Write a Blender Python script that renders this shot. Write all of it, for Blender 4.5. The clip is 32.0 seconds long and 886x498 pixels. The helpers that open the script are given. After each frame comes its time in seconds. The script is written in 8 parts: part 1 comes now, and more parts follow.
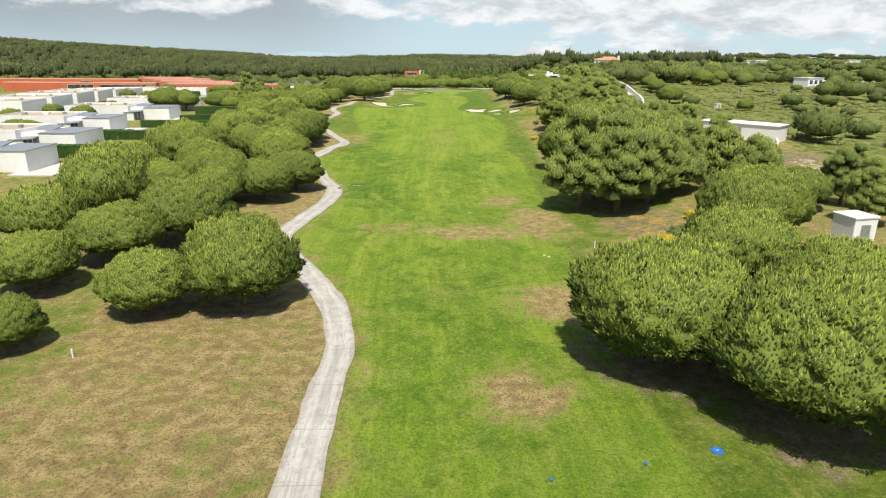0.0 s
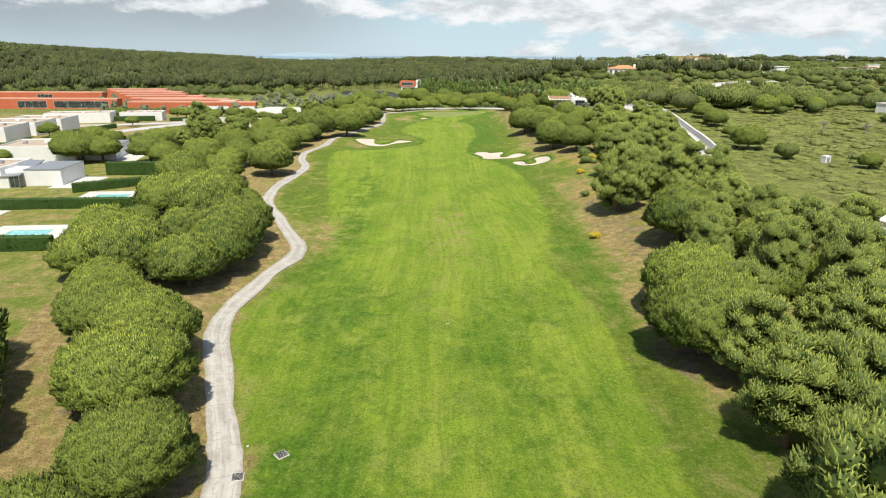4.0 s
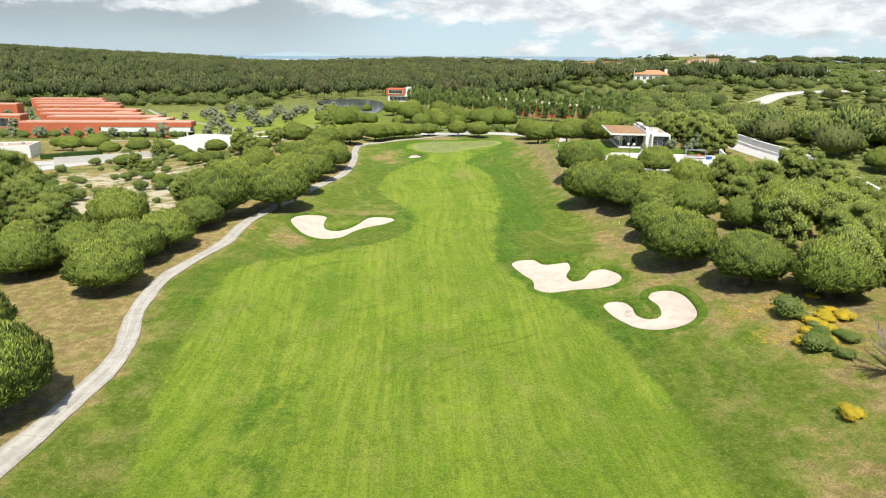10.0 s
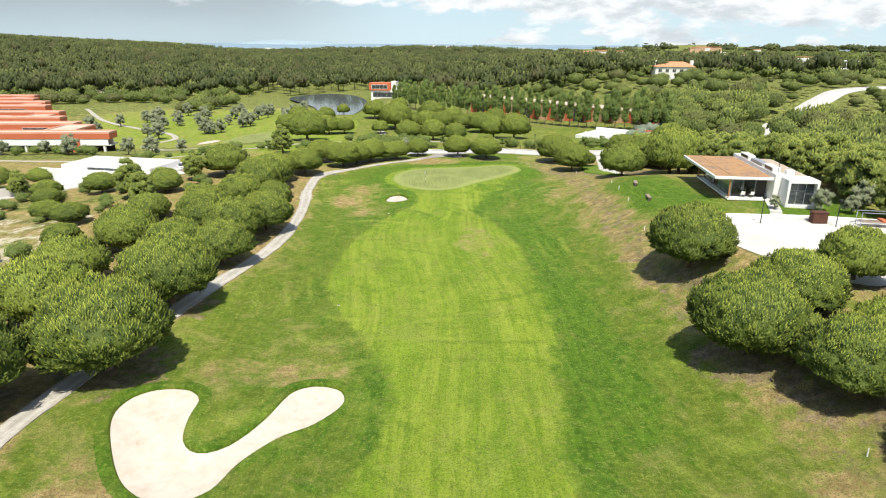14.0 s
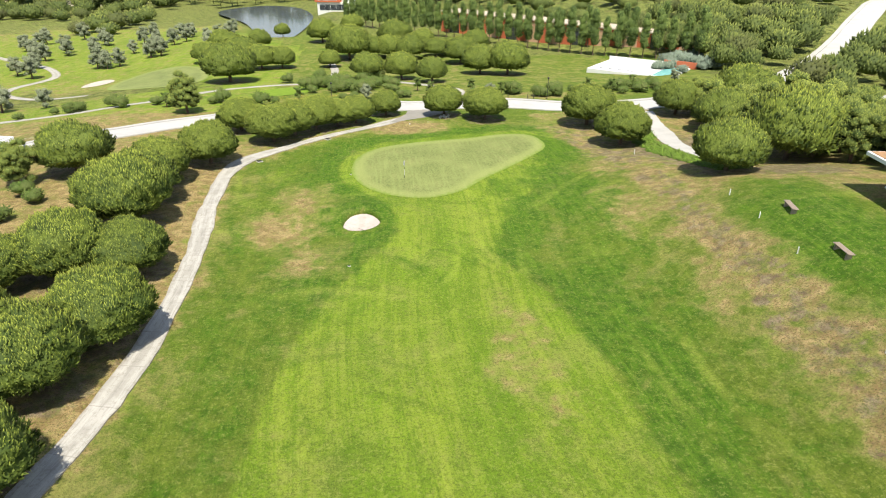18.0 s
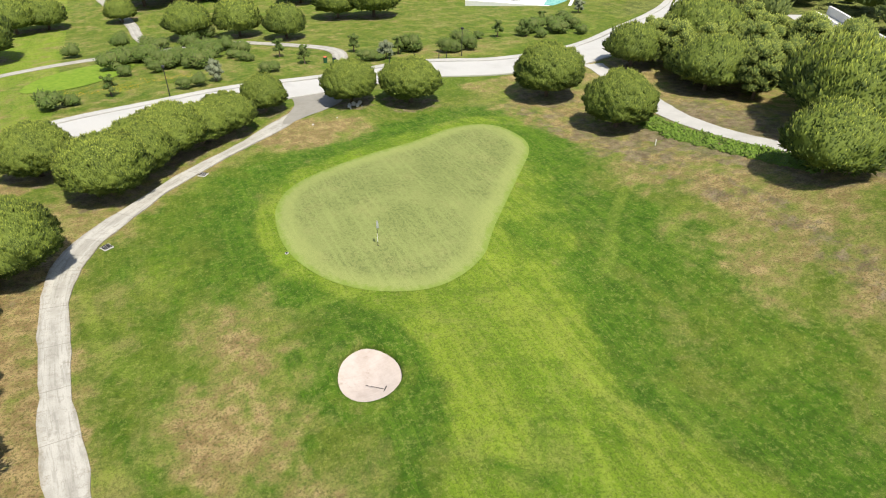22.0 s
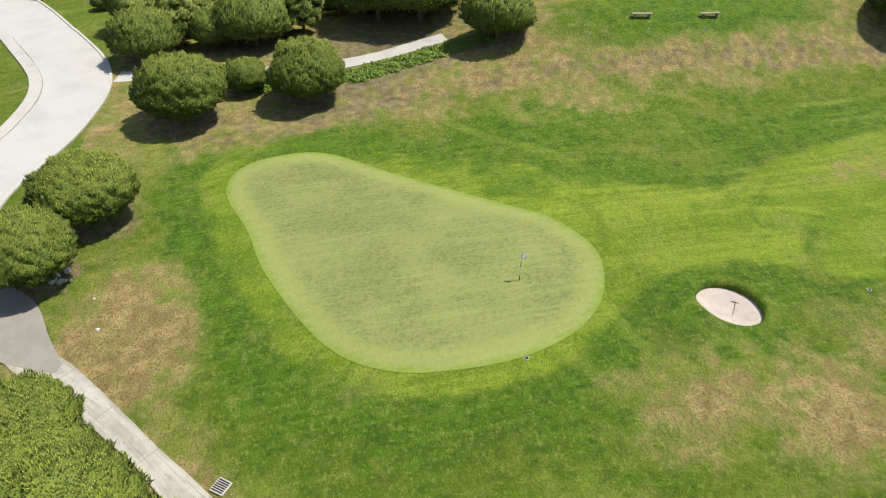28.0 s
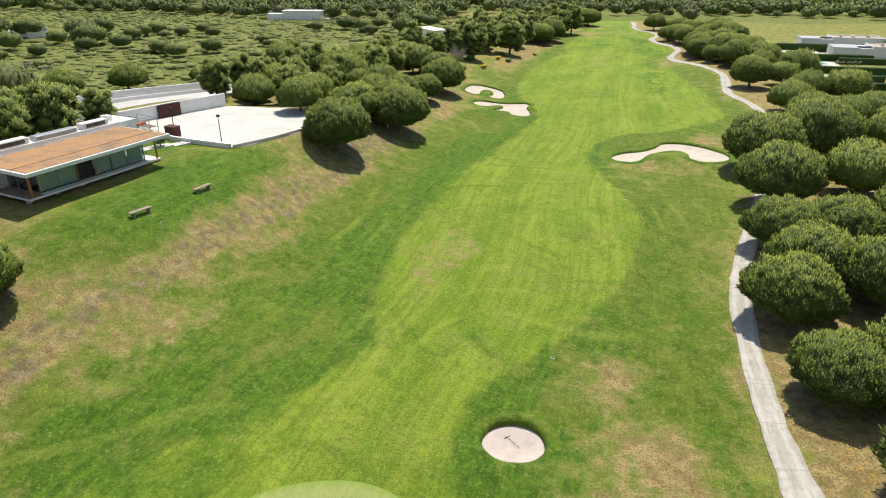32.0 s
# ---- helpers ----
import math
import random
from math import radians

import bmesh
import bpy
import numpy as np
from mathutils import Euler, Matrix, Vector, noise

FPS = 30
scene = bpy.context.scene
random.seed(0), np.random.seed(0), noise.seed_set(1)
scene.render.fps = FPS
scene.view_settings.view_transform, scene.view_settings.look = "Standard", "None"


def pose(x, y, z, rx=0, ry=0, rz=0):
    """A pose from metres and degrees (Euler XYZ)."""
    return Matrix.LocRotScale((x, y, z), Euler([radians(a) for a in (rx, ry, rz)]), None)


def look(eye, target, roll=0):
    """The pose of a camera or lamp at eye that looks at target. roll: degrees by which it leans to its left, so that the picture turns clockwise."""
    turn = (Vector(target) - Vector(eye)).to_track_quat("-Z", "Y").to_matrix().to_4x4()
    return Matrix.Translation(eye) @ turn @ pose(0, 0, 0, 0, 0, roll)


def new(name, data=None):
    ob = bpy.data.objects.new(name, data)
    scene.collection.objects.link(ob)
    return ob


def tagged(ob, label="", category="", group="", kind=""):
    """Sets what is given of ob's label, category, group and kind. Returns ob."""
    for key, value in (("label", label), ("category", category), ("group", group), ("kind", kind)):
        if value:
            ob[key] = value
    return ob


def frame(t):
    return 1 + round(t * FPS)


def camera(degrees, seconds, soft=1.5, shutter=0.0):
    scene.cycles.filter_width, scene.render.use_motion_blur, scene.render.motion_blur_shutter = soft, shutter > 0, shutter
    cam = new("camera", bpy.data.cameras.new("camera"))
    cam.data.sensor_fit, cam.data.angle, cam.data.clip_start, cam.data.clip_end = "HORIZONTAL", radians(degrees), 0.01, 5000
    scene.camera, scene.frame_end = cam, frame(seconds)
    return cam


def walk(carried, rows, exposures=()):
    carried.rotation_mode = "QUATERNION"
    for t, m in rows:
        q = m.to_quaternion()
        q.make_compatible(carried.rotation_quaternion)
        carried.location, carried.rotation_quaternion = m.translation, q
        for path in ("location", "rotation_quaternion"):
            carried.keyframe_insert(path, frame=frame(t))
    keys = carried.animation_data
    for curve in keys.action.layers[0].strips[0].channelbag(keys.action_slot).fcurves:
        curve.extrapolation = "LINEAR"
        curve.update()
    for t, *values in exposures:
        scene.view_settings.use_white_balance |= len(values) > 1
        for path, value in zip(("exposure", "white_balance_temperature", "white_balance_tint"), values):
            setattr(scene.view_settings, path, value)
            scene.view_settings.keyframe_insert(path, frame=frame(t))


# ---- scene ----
cam = camera(70.9, 32.0, 1.1)
METRES, EYE, TILT, LEAN, TURN = 340.0, 16.8, -1.5, -3.1, 0.0
ROWS = [
    (0.0, 0.0, 0.0, 0.0, -0.8, -16.17, 2.77),
    (0.5, -0.0002, 0.016, 0.0035, -0.81, -16.16, 2.76),
    (1.0, -0.0003, 0.0328, 0.0069, -0.83, -16.19, 2.77),
    (1.5, -0.0006, 0.0502, 0.0099, -0.89, -16.2, 2.8),
    (2.0, -0.0011, 0.0682, 0.0125, -0.94, -16.21, 2.84),
    (2.5, -0.0015, 0.0866, 0.0151, -0.97, -16.23, 2.82),
    (3.0, -0.0017, 0.1058, 0.018, -1.03, -16.22, 2.82),
    (3.5, -0.002, 0.1249, 0.0202, -1.09, -16.22, 2.87),
    (5.5, -0.0027, 0.1998, 0.0266, -1.25, -16.3, 2.79),
    (6.0, -0.0029, 0.2191, 0.0278, -1.3, -16.3, 2.77),
    (6.5, -0.003, 0.2384, 0.0288, -1.33, -16.28, 2.78),
    (7.0, -0.003, 0.2578, 0.0297, -1.36, -16.3, 2.79),
    (7.5, -0.0031, 0.2772, 0.0304, -1.42, -16.3, 2.79),
    (8.0, -0.0032, 0.2967, 0.0308, -1.5, -16.31, 2.76),
    (8.5, -0.0032, 0.3165, 0.0311, -1.61, -16.32, 2.78),
    (9.0, -0.0032, 0.3362, 0.0315, -1.74, -16.31, 2.75),
    (9.5, -0.003, 0.356, 0.0318, -1.82, -16.3, 2.76),
    (10.0, -0.0029, 0.3757, 0.0325, -1.87, -16.32, 2.82),
    (10.5, -0.0028, 0.3957, 0.0331, -1.94, -16.32, 2.82),
    (11.0, -0.0025, 0.4157, 0.0336, -2.01, -16.31, 2.84),
    (11.5, -0.0022, 0.4355, 0.034, -2.12, -16.3, 2.83),
    (12.0, -0.0019, 0.4553, 0.0346, -2.23, -16.32, 2.87),
    (12.5, -0.0015, 0.4752, 0.0351, -2.34, -16.44, 2.84),
    (13.0, -0.001, 0.4951, 0.0356, -2.46, -16.75, 2.84),
    (13.5, -0.0007, 0.515, 0.0362, -2.62, -17.06, 2.84),
    (14.0, -0.0003, 0.5346, 0.0368, -2.79, -17.35, 2.83),
    (14.5, 0.0001, 0.5536, 0.0375, -2.99, -17.97, 2.86),
    (16.5, -0.0005, 0.6215, 0.0384, -4.63, -22.34, 2.98),
    (17.0, -0.0014, 0.6371, 0.0389, -5.24, -23.46, 2.98),
    (17.5, -0.0027, 0.6523, 0.0394, -5.95, -24.51, 3.0),
    (18.0, -0.0043, 0.6668, 0.0399, -6.81, -25.55, 2.97),
    (18.5, -0.0066, 0.6809, 0.0402, -7.97, -26.61, 3.01),
    (19.0, -0.0087, 0.6947, 0.0408, -9.18, -27.6, 3.0),
    (19.5, -0.011, 0.7079, 0.0413, -11.37, -28.6, 3.06),
    (20.0, -0.0131, 0.7203, 0.0416, -14.03, -29.64, 3.07),
    (20.5, -0.0156, 0.7318, 0.042, -16.7, -30.65, 3.0),
    (21.0, -0.0191, 0.7428, 0.0425, -19.47, -31.7, 2.98),
    (21.5, -0.0239, 0.753, 0.0431, -22.43, -32.79, 2.98),
    (22.0, -0.0299, 0.7629, 0.0437, -26.25, -34.01, 3.02),
    (22.5, -0.0361, 0.7724, 0.0444, -30.99, -35.23, 2.98),
    (23.0, -0.0424, 0.7823, 0.045, -36.21, -36.46, 2.89),
    (23.5, -0.0488, 0.7923, 0.0456, -41.57, -37.66, 2.77),
    (24.0, -0.0551, 0.8027, 0.0462, -47.1, -38.54, 2.67),
    (24.5, -0.0611, 0.8137, 0.0469, -53.6, -39.13, 2.46),
    (25.0, -0.0665, 0.8255, 0.0475, -60.37, -39.53, 2.19),
    (25.5, -0.0709, 0.838, 0.048, -67.44, -39.95, 1.9),
    (27.5, -0.0754, 0.8912, 0.0491, -97.33, -40.95, 0.68),
    (28.0, -0.0725, 0.9042, 0.0494, -105.05, -40.94, 0.26),
    (28.5, -0.0682, 0.9156, 0.0496, -112.84, -40.47, -0.21),
    (29.0, -0.0627, 0.9247, 0.0495, -120.58, -39.14, -0.69),
    (29.5, -0.0565, 0.9312, 0.0494, -128.24, -37.52, -1.12),
    (30.0, -0.0494, 0.935, 0.0491, -135.92, -35.66, -1.6),
    (30.5, -0.0417, 0.9354, 0.0487, -143.46, -33.6, -2.01),
    (31.0, -0.034, 0.9323, 0.0481, -150.3, -31.41, -2.3),
    (31.5, -0.0263, 0.9259, 0.0476, -157.06, -29.27, -2.46),
    (32.0, -0.0194, 0.9166, 0.0471, -163.4, -27.1, -2.69),
]
walk(cam, [(t, pose(0, 0, EYE, TILT, LEAN, TURN) @ pose(METRES * x, METRES * y, METRES * z, 90 + pitch, roll, yaw)) for t, x, y, z, yaw, pitch, roll in ROWS],
     ((0, 0.23), (2, 0.2), (6, 0.28), (12, 0.33), (17, 0.46), (20, 0.34), (24, 0.18), (28, 0.14), (32, 0.2)))

# ---- light ----
world = bpy.data.worlds.new("sky")
scene.world = world
world.use_nodes = True
SUN_EL, SUN_AZ = 64.0, 180.0


def build_sky():
    nt = world.node_tree
    nt.nodes.clear()
    N = nt.nodes.new
    out = N("ShaderNodeOutputWorld")
    bg = N("ShaderNodeBackground")
    sky = N("ShaderNodeTexSky")
    sky.sky_type = "NISHITA"
    sky.sun_disc = False
    sky.sun_elevation = radians(SUN_EL)
    sky.sun_rotation = radians(SUN_AZ)
    sky.air_density, sky.dust_density, sky.ozone_density = 1.0, 0.6, 1.5
    dim = N("ShaderNodeVectorMath")
    dim.operation = "SCALE"
    dim.inputs["Scale"].default_value = 0.115
    nt.links.new(sky.outputs[0], dim.inputs[0])
    co = N("ShaderNodeTexCoord")
    sep = N("ShaderNodeSeparateXYZ")
    nt.links.new(co.outputs["Generated"], sep.inputs[0])
    lift = N("ShaderNodeMath")
    lift.operation = "ADD"
    lift.inputs[1].default_value = 0.22
    nt.links.new(sep.outputs[2], lift.inputs[0])
    top = N("ShaderNodeMath")
    top.operation = "MAXIMUM"
    top.inputs[1].default_value = 0.12
    nt.links.new(lift.outputs[0], top.inputs[0])
    div = N("ShaderNodeVectorMath")
    div.operation = "DIVIDE"
    nt.links.new(co.outputs["Generated"], div.inputs[0])
    nt.links.new(top.outputs[0], div.inputs[1])

    def cloud(scale, detail, rough, lo, hi, off):
        mp = N("ShaderNodeMapping")
        mp.inputs["Location"].default_value = off
        mp.inputs["Scale"].default_value = (scale, scale * 0.8, 0.15)
        nt.links.new(div.outputs[0], mp.inputs[0])
        no = N("ShaderNodeTexNoise")
        no.inputs["Scale"].default_value = 1.0
        no.inputs["Detail"].default_value = detail
        no.inputs["Roughness"].default_value = rough
        no.inputs["Distortion"].default_value = 0.3
        nt.links.new(mp.outputs[0], no.inputs["Vector"])
        mr = N("ShaderNodeMapRange")
        mr.inputs["From Min"].default_value, mr.inputs["From Max"].default_value = lo, hi
        mr.interpolation_type = "SMOOTHSTEP"
        lean = N("ShaderNodeMath")
        lean.operation = "ADD"
        nt.links.new(no.outputs[0], lean.inputs[0])
        nt.links.new(east.outputs[0], lean.inputs[1])
        nt.links.new((lean if hi > 0.6 else no).outputs[0], mr.inputs[0])
        return mr.outputs[0]

    east = N("ShaderNodeMath")
    east.operation = "MULTIPLY"
    east.inputs[1].default_value = 0.55
    nt.links.new(sep.outputs[0], east.inputs[0])
    cover = cloud(1.6, 8, 0.58, 0.41, 0.53, (3.1, 0.7, 0.0))
    shade = cloud(2.6, 10, 0.60, 0.36, 0.62, (9.3, 4.2, 1.0))
    tone = N("ShaderNodeMix")
    tone.data_type = "RGBA"
    tone.inputs[6].default_value = (0.37, 0.42, 0.45, 1)
    tone.inputs[7].default_value = (0.77, 0.80, 0.83, 1)
    nt.links.new(shade, tone.inputs[0])
    mix = N("ShaderNodeMix")
    mix.data_type = "RGBA"
    # the clouds thin out overhead, where the sun comes through
    thin = N("ShaderNodeMapRange")
    thin.inputs["From Min"].default_value, thin.inputs["From Max"].default_value = 0.14, 0.45
    thin.inputs["To Min"].default_value, thin.inputs["To Max"].default_value = 1.0, 0.25
    nt.links.new(sep.outputs[2], thin.inputs[0])
    part_cover = N("ShaderNodeMath")
    part_cover.operation = "MULTIPLY"
    nt.links.new(cover, part_cover.inputs[0])
    nt.links.new(thin.outputs[0], part_cover.inputs[1])
    nt.links.new(part_cover.outputs[0], mix.inputs[0])
    nt.links.new(dim.outputs[0], mix.inputs[6])
    nt.links.new(tone.outputs[2], mix.inputs[7])
    # the low sky all round: pale haze, a grey shower veil to the west, cumulus to the east
    def math_node(kind, a, b=0.0):
        n = N("ShaderNodeMath")
        n.operation = kind
        for value, socket in ((a, n.inputs[0]), (b, n.inputs[1])):
            if isinstance(value, float):
                socket.default_value = value
            else:
                nt.links.new(value, socket)
        return n.outputs[0]

    def ease(x, lo, hi, to0=0.0, to1=1.0):
        n = N("ShaderNodeMapRange")
        n.interpolation_type = "SMOOTHSTEP"
        for key, value in (("From Min", lo), ("From Max", hi), ("To Min", to0), ("To Max", to1)):
            n.inputs[key].default_value = value
        nt.links.new(x, n.inputs[0])
        return n.outputs[0]

    def blend(f, a, b):
        n = N("ShaderNodeMix")
        n.data_type = "RGBA"
        nt.links.new(f, n.inputs[0])
        for value, socket in ((a, n.inputs[6]), (b, n.inputs[7])):
            if isinstance(value, tuple):
                socket.default_value = (*value, 1)
            else:
                nt.links.new(value, socket)
        return n.outputs[2]

    bearing = math_node("ARCTAN2", sep.outputs[0], sep.outputs[1])
    rise = sep.outputs[2]
    flat = N("ShaderNodeCombineXYZ")
    nt.links.new(bearing, flat.inputs[0])
    nt.links.new(math_node("MULTIPLY", rise, 2.4), flat.inputs[1])

    def puffs(scale, detail, rough, off):
        mp = N("ShaderNodeMapping")
        mp.inputs["Location"].default_value = off
        nt.links.new(flat.outputs[0], mp.inputs[0])
        no = N("ShaderNodeTexNoise")
        for key, value in (("Scale", scale), ("Detail", detail), ("Roughness", rough), ("Distortion", 0.2)):
            no.inputs[key].default_value = value
        nt.links.new(mp.outputs[0], no.inputs["Vector"])
        return no.outputs[0]

    low_sky = blend(ease(rise, 0.0, 0.10), (0.53, 0.66, 0.71), (0.43, 0.60, 0.69))
    veil = math_node("MULTIPLY", ease(bearing, 0.02, -0.24), ease(rise, -0.005, 0.06, 0.45, 1.0))
    grey = blend(puffs(5.0, 4.0, 0.55, (2, 1, 0)), (0.29, 0.345, 0.385), (0.43, 0.485, 0.515))
    low_sky = blend(veil, low_sky, grey)
    heap = math_node("ADD", puffs(9.0, 9.0, 0.58, (4.3, 0.4, 0)), math_node("ADD", ease(bearing, -0.14, 0.24, -0.12, 0.13), ease(rise, 0.008, 0.062, -0.15, 0.13)))
    fluff = blend(ease(puffs(15.0, 9.0, 0.62, (8.1, 5.2, 0)), 0.36, 0.62), (0.52, 0.57, 0.60), (0.80, 0.82, 0.83))
    low_sky = blend(ease(heap, 0.46, 0.58), low_sky, fluff)
    haze = N("ShaderNodeMix")
    haze.data_type = "RGBA"
    nt.links.new(ease(rise, 0.24, 0.12), haze.inputs[0])
    nt.links.new(mix.outputs[2], haze.inputs[6])
    nt.links.new(low_sky, haze.inputs[7])
    nt.links.new(haze.outputs[2], bg.inputs[0])
    bg.inputs[1].default_value = 1.0
    nt.links.new(bg.outputs[0], out.inputs[0])


build_sky()
sun = new("sun", bpy.data.lights.new("sun", "SUN"))
sun.data.energy, sun.data.angle, sun.data.color = 5.0, radians(0.6), (1.0, 0.945, 0.82)
el, az = radians(SUN_EL), radians(SUN_AZ)
sun.matrix_world = look((0, 0, 60), (-math.sin(az) * math.cos(el), -math.cos(az) * math.cos(el), 60 - math.sin(el)))

# ---- materials ----


class Mat:
    """A node material in the making."""

    def __init__(self, name, rough=0.8, metal=0.0, spec=0.3):
        self.m = bpy.data.materials.new(name)
        self.m.use_nodes = True
        self.t = self.m.node_tree
        self.p = self.t.nodes["Principled BSDF"]
        self.p.inputs["Roughness"].default_value = rough
        self.p.inputs["Metallic"].default_value = metal
        self.p.inputs["Specular IOR Level"].default_value = spec
        self.geo = self.t.nodes.new("ShaderNodeNewGeometry")
        self.obj = self.t.nodes.new("ShaderNodeObjectInfo")

    def link(self, a, b):
        self.t.links.new(a, b)

    def val(self, x, sock):
        if isinstance(x, (int, float)):
            sock.default_value = x
        elif isinstance(x, tuple):
            sock.default_value = (*x, 1) if len(x) == 3 and sock.type == "RGBA" else x
        else:
            self.link(x, sock)

    def noise(self, scale, detail=4, rough=0.6, stretch=(1, 1, 1), rot=0.0, off=(0, 0, 0), distort=0.0, bend=None):
        mp = self.t.nodes.new("ShaderNodeMapping")
        mp.inputs["Scale"].default_value = stretch
        mp.inputs["Rotation"].default_value = (0, 0, radians(rot))
        mp.inputs["Location"].default_value = off
        self.link(bend or self.geo.outputs["Position"], mp.inputs[0])
        n = self.t.nodes.new("ShaderNodeTexNoise")
        n.inputs["Scale"].default_value = scale
        n.inputs["Detail"].default_value = detail
        n.inputs["Roughness"].default_value = rough
        n.inputs["Distortion"].default_value = distort
        self.link(mp.outputs[0], n.inputs["Vector"])
        return n.outputs[0]

    def bent(self, scale, metres):
        """Places shifted sideways by a slow noise, for curving streaks."""
        n = self.t.nodes.new("ShaderNodeTexNoise")
        n.inputs["Scale"].default_value = scale
        n.inputs["Detail"].default_value = 1
        self.link(self.geo.outputs["Position"], n.inputs["Vector"])
        v = self.t.nodes.new("ShaderNodeVectorMath")
        v.operation = "MULTIPLY_ADD"
        self.link(n.outputs["Color"], v.inputs[0])
        v.inputs[1].default_value = (metres, metres, 0)
        self.link(self.geo.outputs["Position"], v.inputs[2])
        return v.outputs[0]

    def tracks(self, scale, count, off, lo=0.55, stretch=(1, 0.55, 1)):
        """Thin curving lines side by side, as mowers and carts leave them."""
        n = self.noise(scale, 1, 0.4, stretch, 0, off)
        s = self.op("SINE", self.op("MULTIPLY", n, count))
        worn = self.ramp(self.noise(0.09, 4, 0.7, (1, 1, 1), 0, off), 0.47, 0.62)
        broken = self.ramp(self.noise(0.8, 4, 0.7), 0.3, 0.6, 0.25, 1.0)
        return self.op("MULTIPLY", self.op("MULTIPLY", self.ramp(s, lo, 1.0), worn), broken)

    def voronoi(self, scale, feature="F1", stretch=(1, 1, 1)):
        mp = self.t.nodes.new("ShaderNodeMapping")
        mp.inputs["Scale"].default_value = stretch
        self.link(self.geo.outputs["Position"], mp.inputs[0])
        n = self.t.nodes.new("ShaderNodeTexVoronoi")
        n.feature = feature
        n.inputs["Scale"].default_value = scale
        self.link(mp.outputs[0], n.inputs["Vector"])
        return n.outputs[0]

    def attr(self, name):
        n = self.t.nodes.new("ShaderNodeAttribute")
        n.attribute_name = name
        return n.outputs["Fac"]

    def ramp(self, x, lo, hi, to0=0.0, to1=1.0, smooth=True):
        n = self.t.nodes.new("ShaderNodeMapRange")
        n.interpolation_type = "SMOOTHSTEP" if smooth else "LINEAR"
        n.inputs["From Min"].default_value, n.inputs["From Max"].default_value = lo, hi
        n.inputs["To Min"].default_value, n.inputs["To Max"].default_value = to0, to1
        self.val(x, n.inputs[0])
        return n.outputs[0]

    def op(self, kind, a, b=0.0):
        n = self.t.nodes.new("ShaderNodeMath")
        n.operation = kind
        self.val(a, n.inputs[0])
        self.val(b, n.inputs[1])
        return n.outputs[0]

    def mix(self, f, a, b, blend="MIX"):
        n = self.t.nodes.new("ShaderNodeMix")
        n.data_type = "RGBA"
        n.blend_type = blend
        self.val(f, n.inputs[0])
        self.val(a, n.inputs[6])
        self.val(b, n.inputs[7])
        return n.outputs[2]

    def bump(self, height, strength=0.3, distance=0.05):
        n = self.t.nodes.new("ShaderNodeBump")
        n.inputs["Strength"].default_value = strength
        n.inputs["Distance"].default_value = distance
        self.val(height, n.inputs["Height"])
        self.link(n.outputs[0], self.p.inputs["Normal"])

    def done(self, colour, rough=None):
        self.val(colour, self.p.inputs["Base Color"])
        if rough is not None:
            self.val(rough, self.p.inputs["Roughness"])
        return self.m


def weathered(name, base, dark, scale=1.2, rough=0.8, fine=18.0, bump=0.15, spec=0.3, metal=0.0, amount=0.6):
    """A plain surface with stains and grain at two scales."""
    m = Mat(name, rough, metal, spec)
    a = m.ramp(m.noise(scale, 5, 0.65), 0.42, 0.72)
    b = m.noise(fine, 3, 0.6)
    col = m.mix(m.op("MULTIPLY", a, amount), base, dark)
    col = m.mix(m.ramp(b, 0.3, 0.7, 0.0, 0.35), col, dark)
    m.bump(b, bump, 0.02)
    return m.done(col, m.ramp(b, 0.3, 0.7, max(0.05, rough - 0.1), min(1, rough + 0.1)))


def foliage(name, tip, inner, old, spread=0.35, stand=0.0):
    m = Mat(name, 0.72, 0.0, 0.26)
    isl = m.geo.outputs["Random Per Island"]
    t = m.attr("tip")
    # inner leaves also carry the shade inside the crown, put into their colour
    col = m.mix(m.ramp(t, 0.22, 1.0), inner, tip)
    col = m.mix(m.ramp(isl, 0.45, 1.0, 0.0, 0.55), col, old)
    tone = m.ramp(m.noise(0.9, 3, 0.6), 0.35, 0.7)
    col = m.mix(m.op("MULTIPLY", tone, spread), col, old)
    hue = m.ramp(m.obj.outputs["Random"], 0.0, 1.0, 0.0, 0.3)
    col = m.mix(hue, col, inner)
    if stand:
        col = m.mix(m.ramp(m.noise(0.013, 5, 0.65), 0.42, 0.62, 0.0, stand), col, inner)
    own = m.attr("tone")
    col = m.mix(m.ramp(own, 0.0, 1.0, 0.0, 0.62), col, inner)
    col = m.mix(m.ramp(own, 0.75, 1.0, 0.0, 0.35), col, (0.120, 0.095, 0.045))
    return m.done(col)


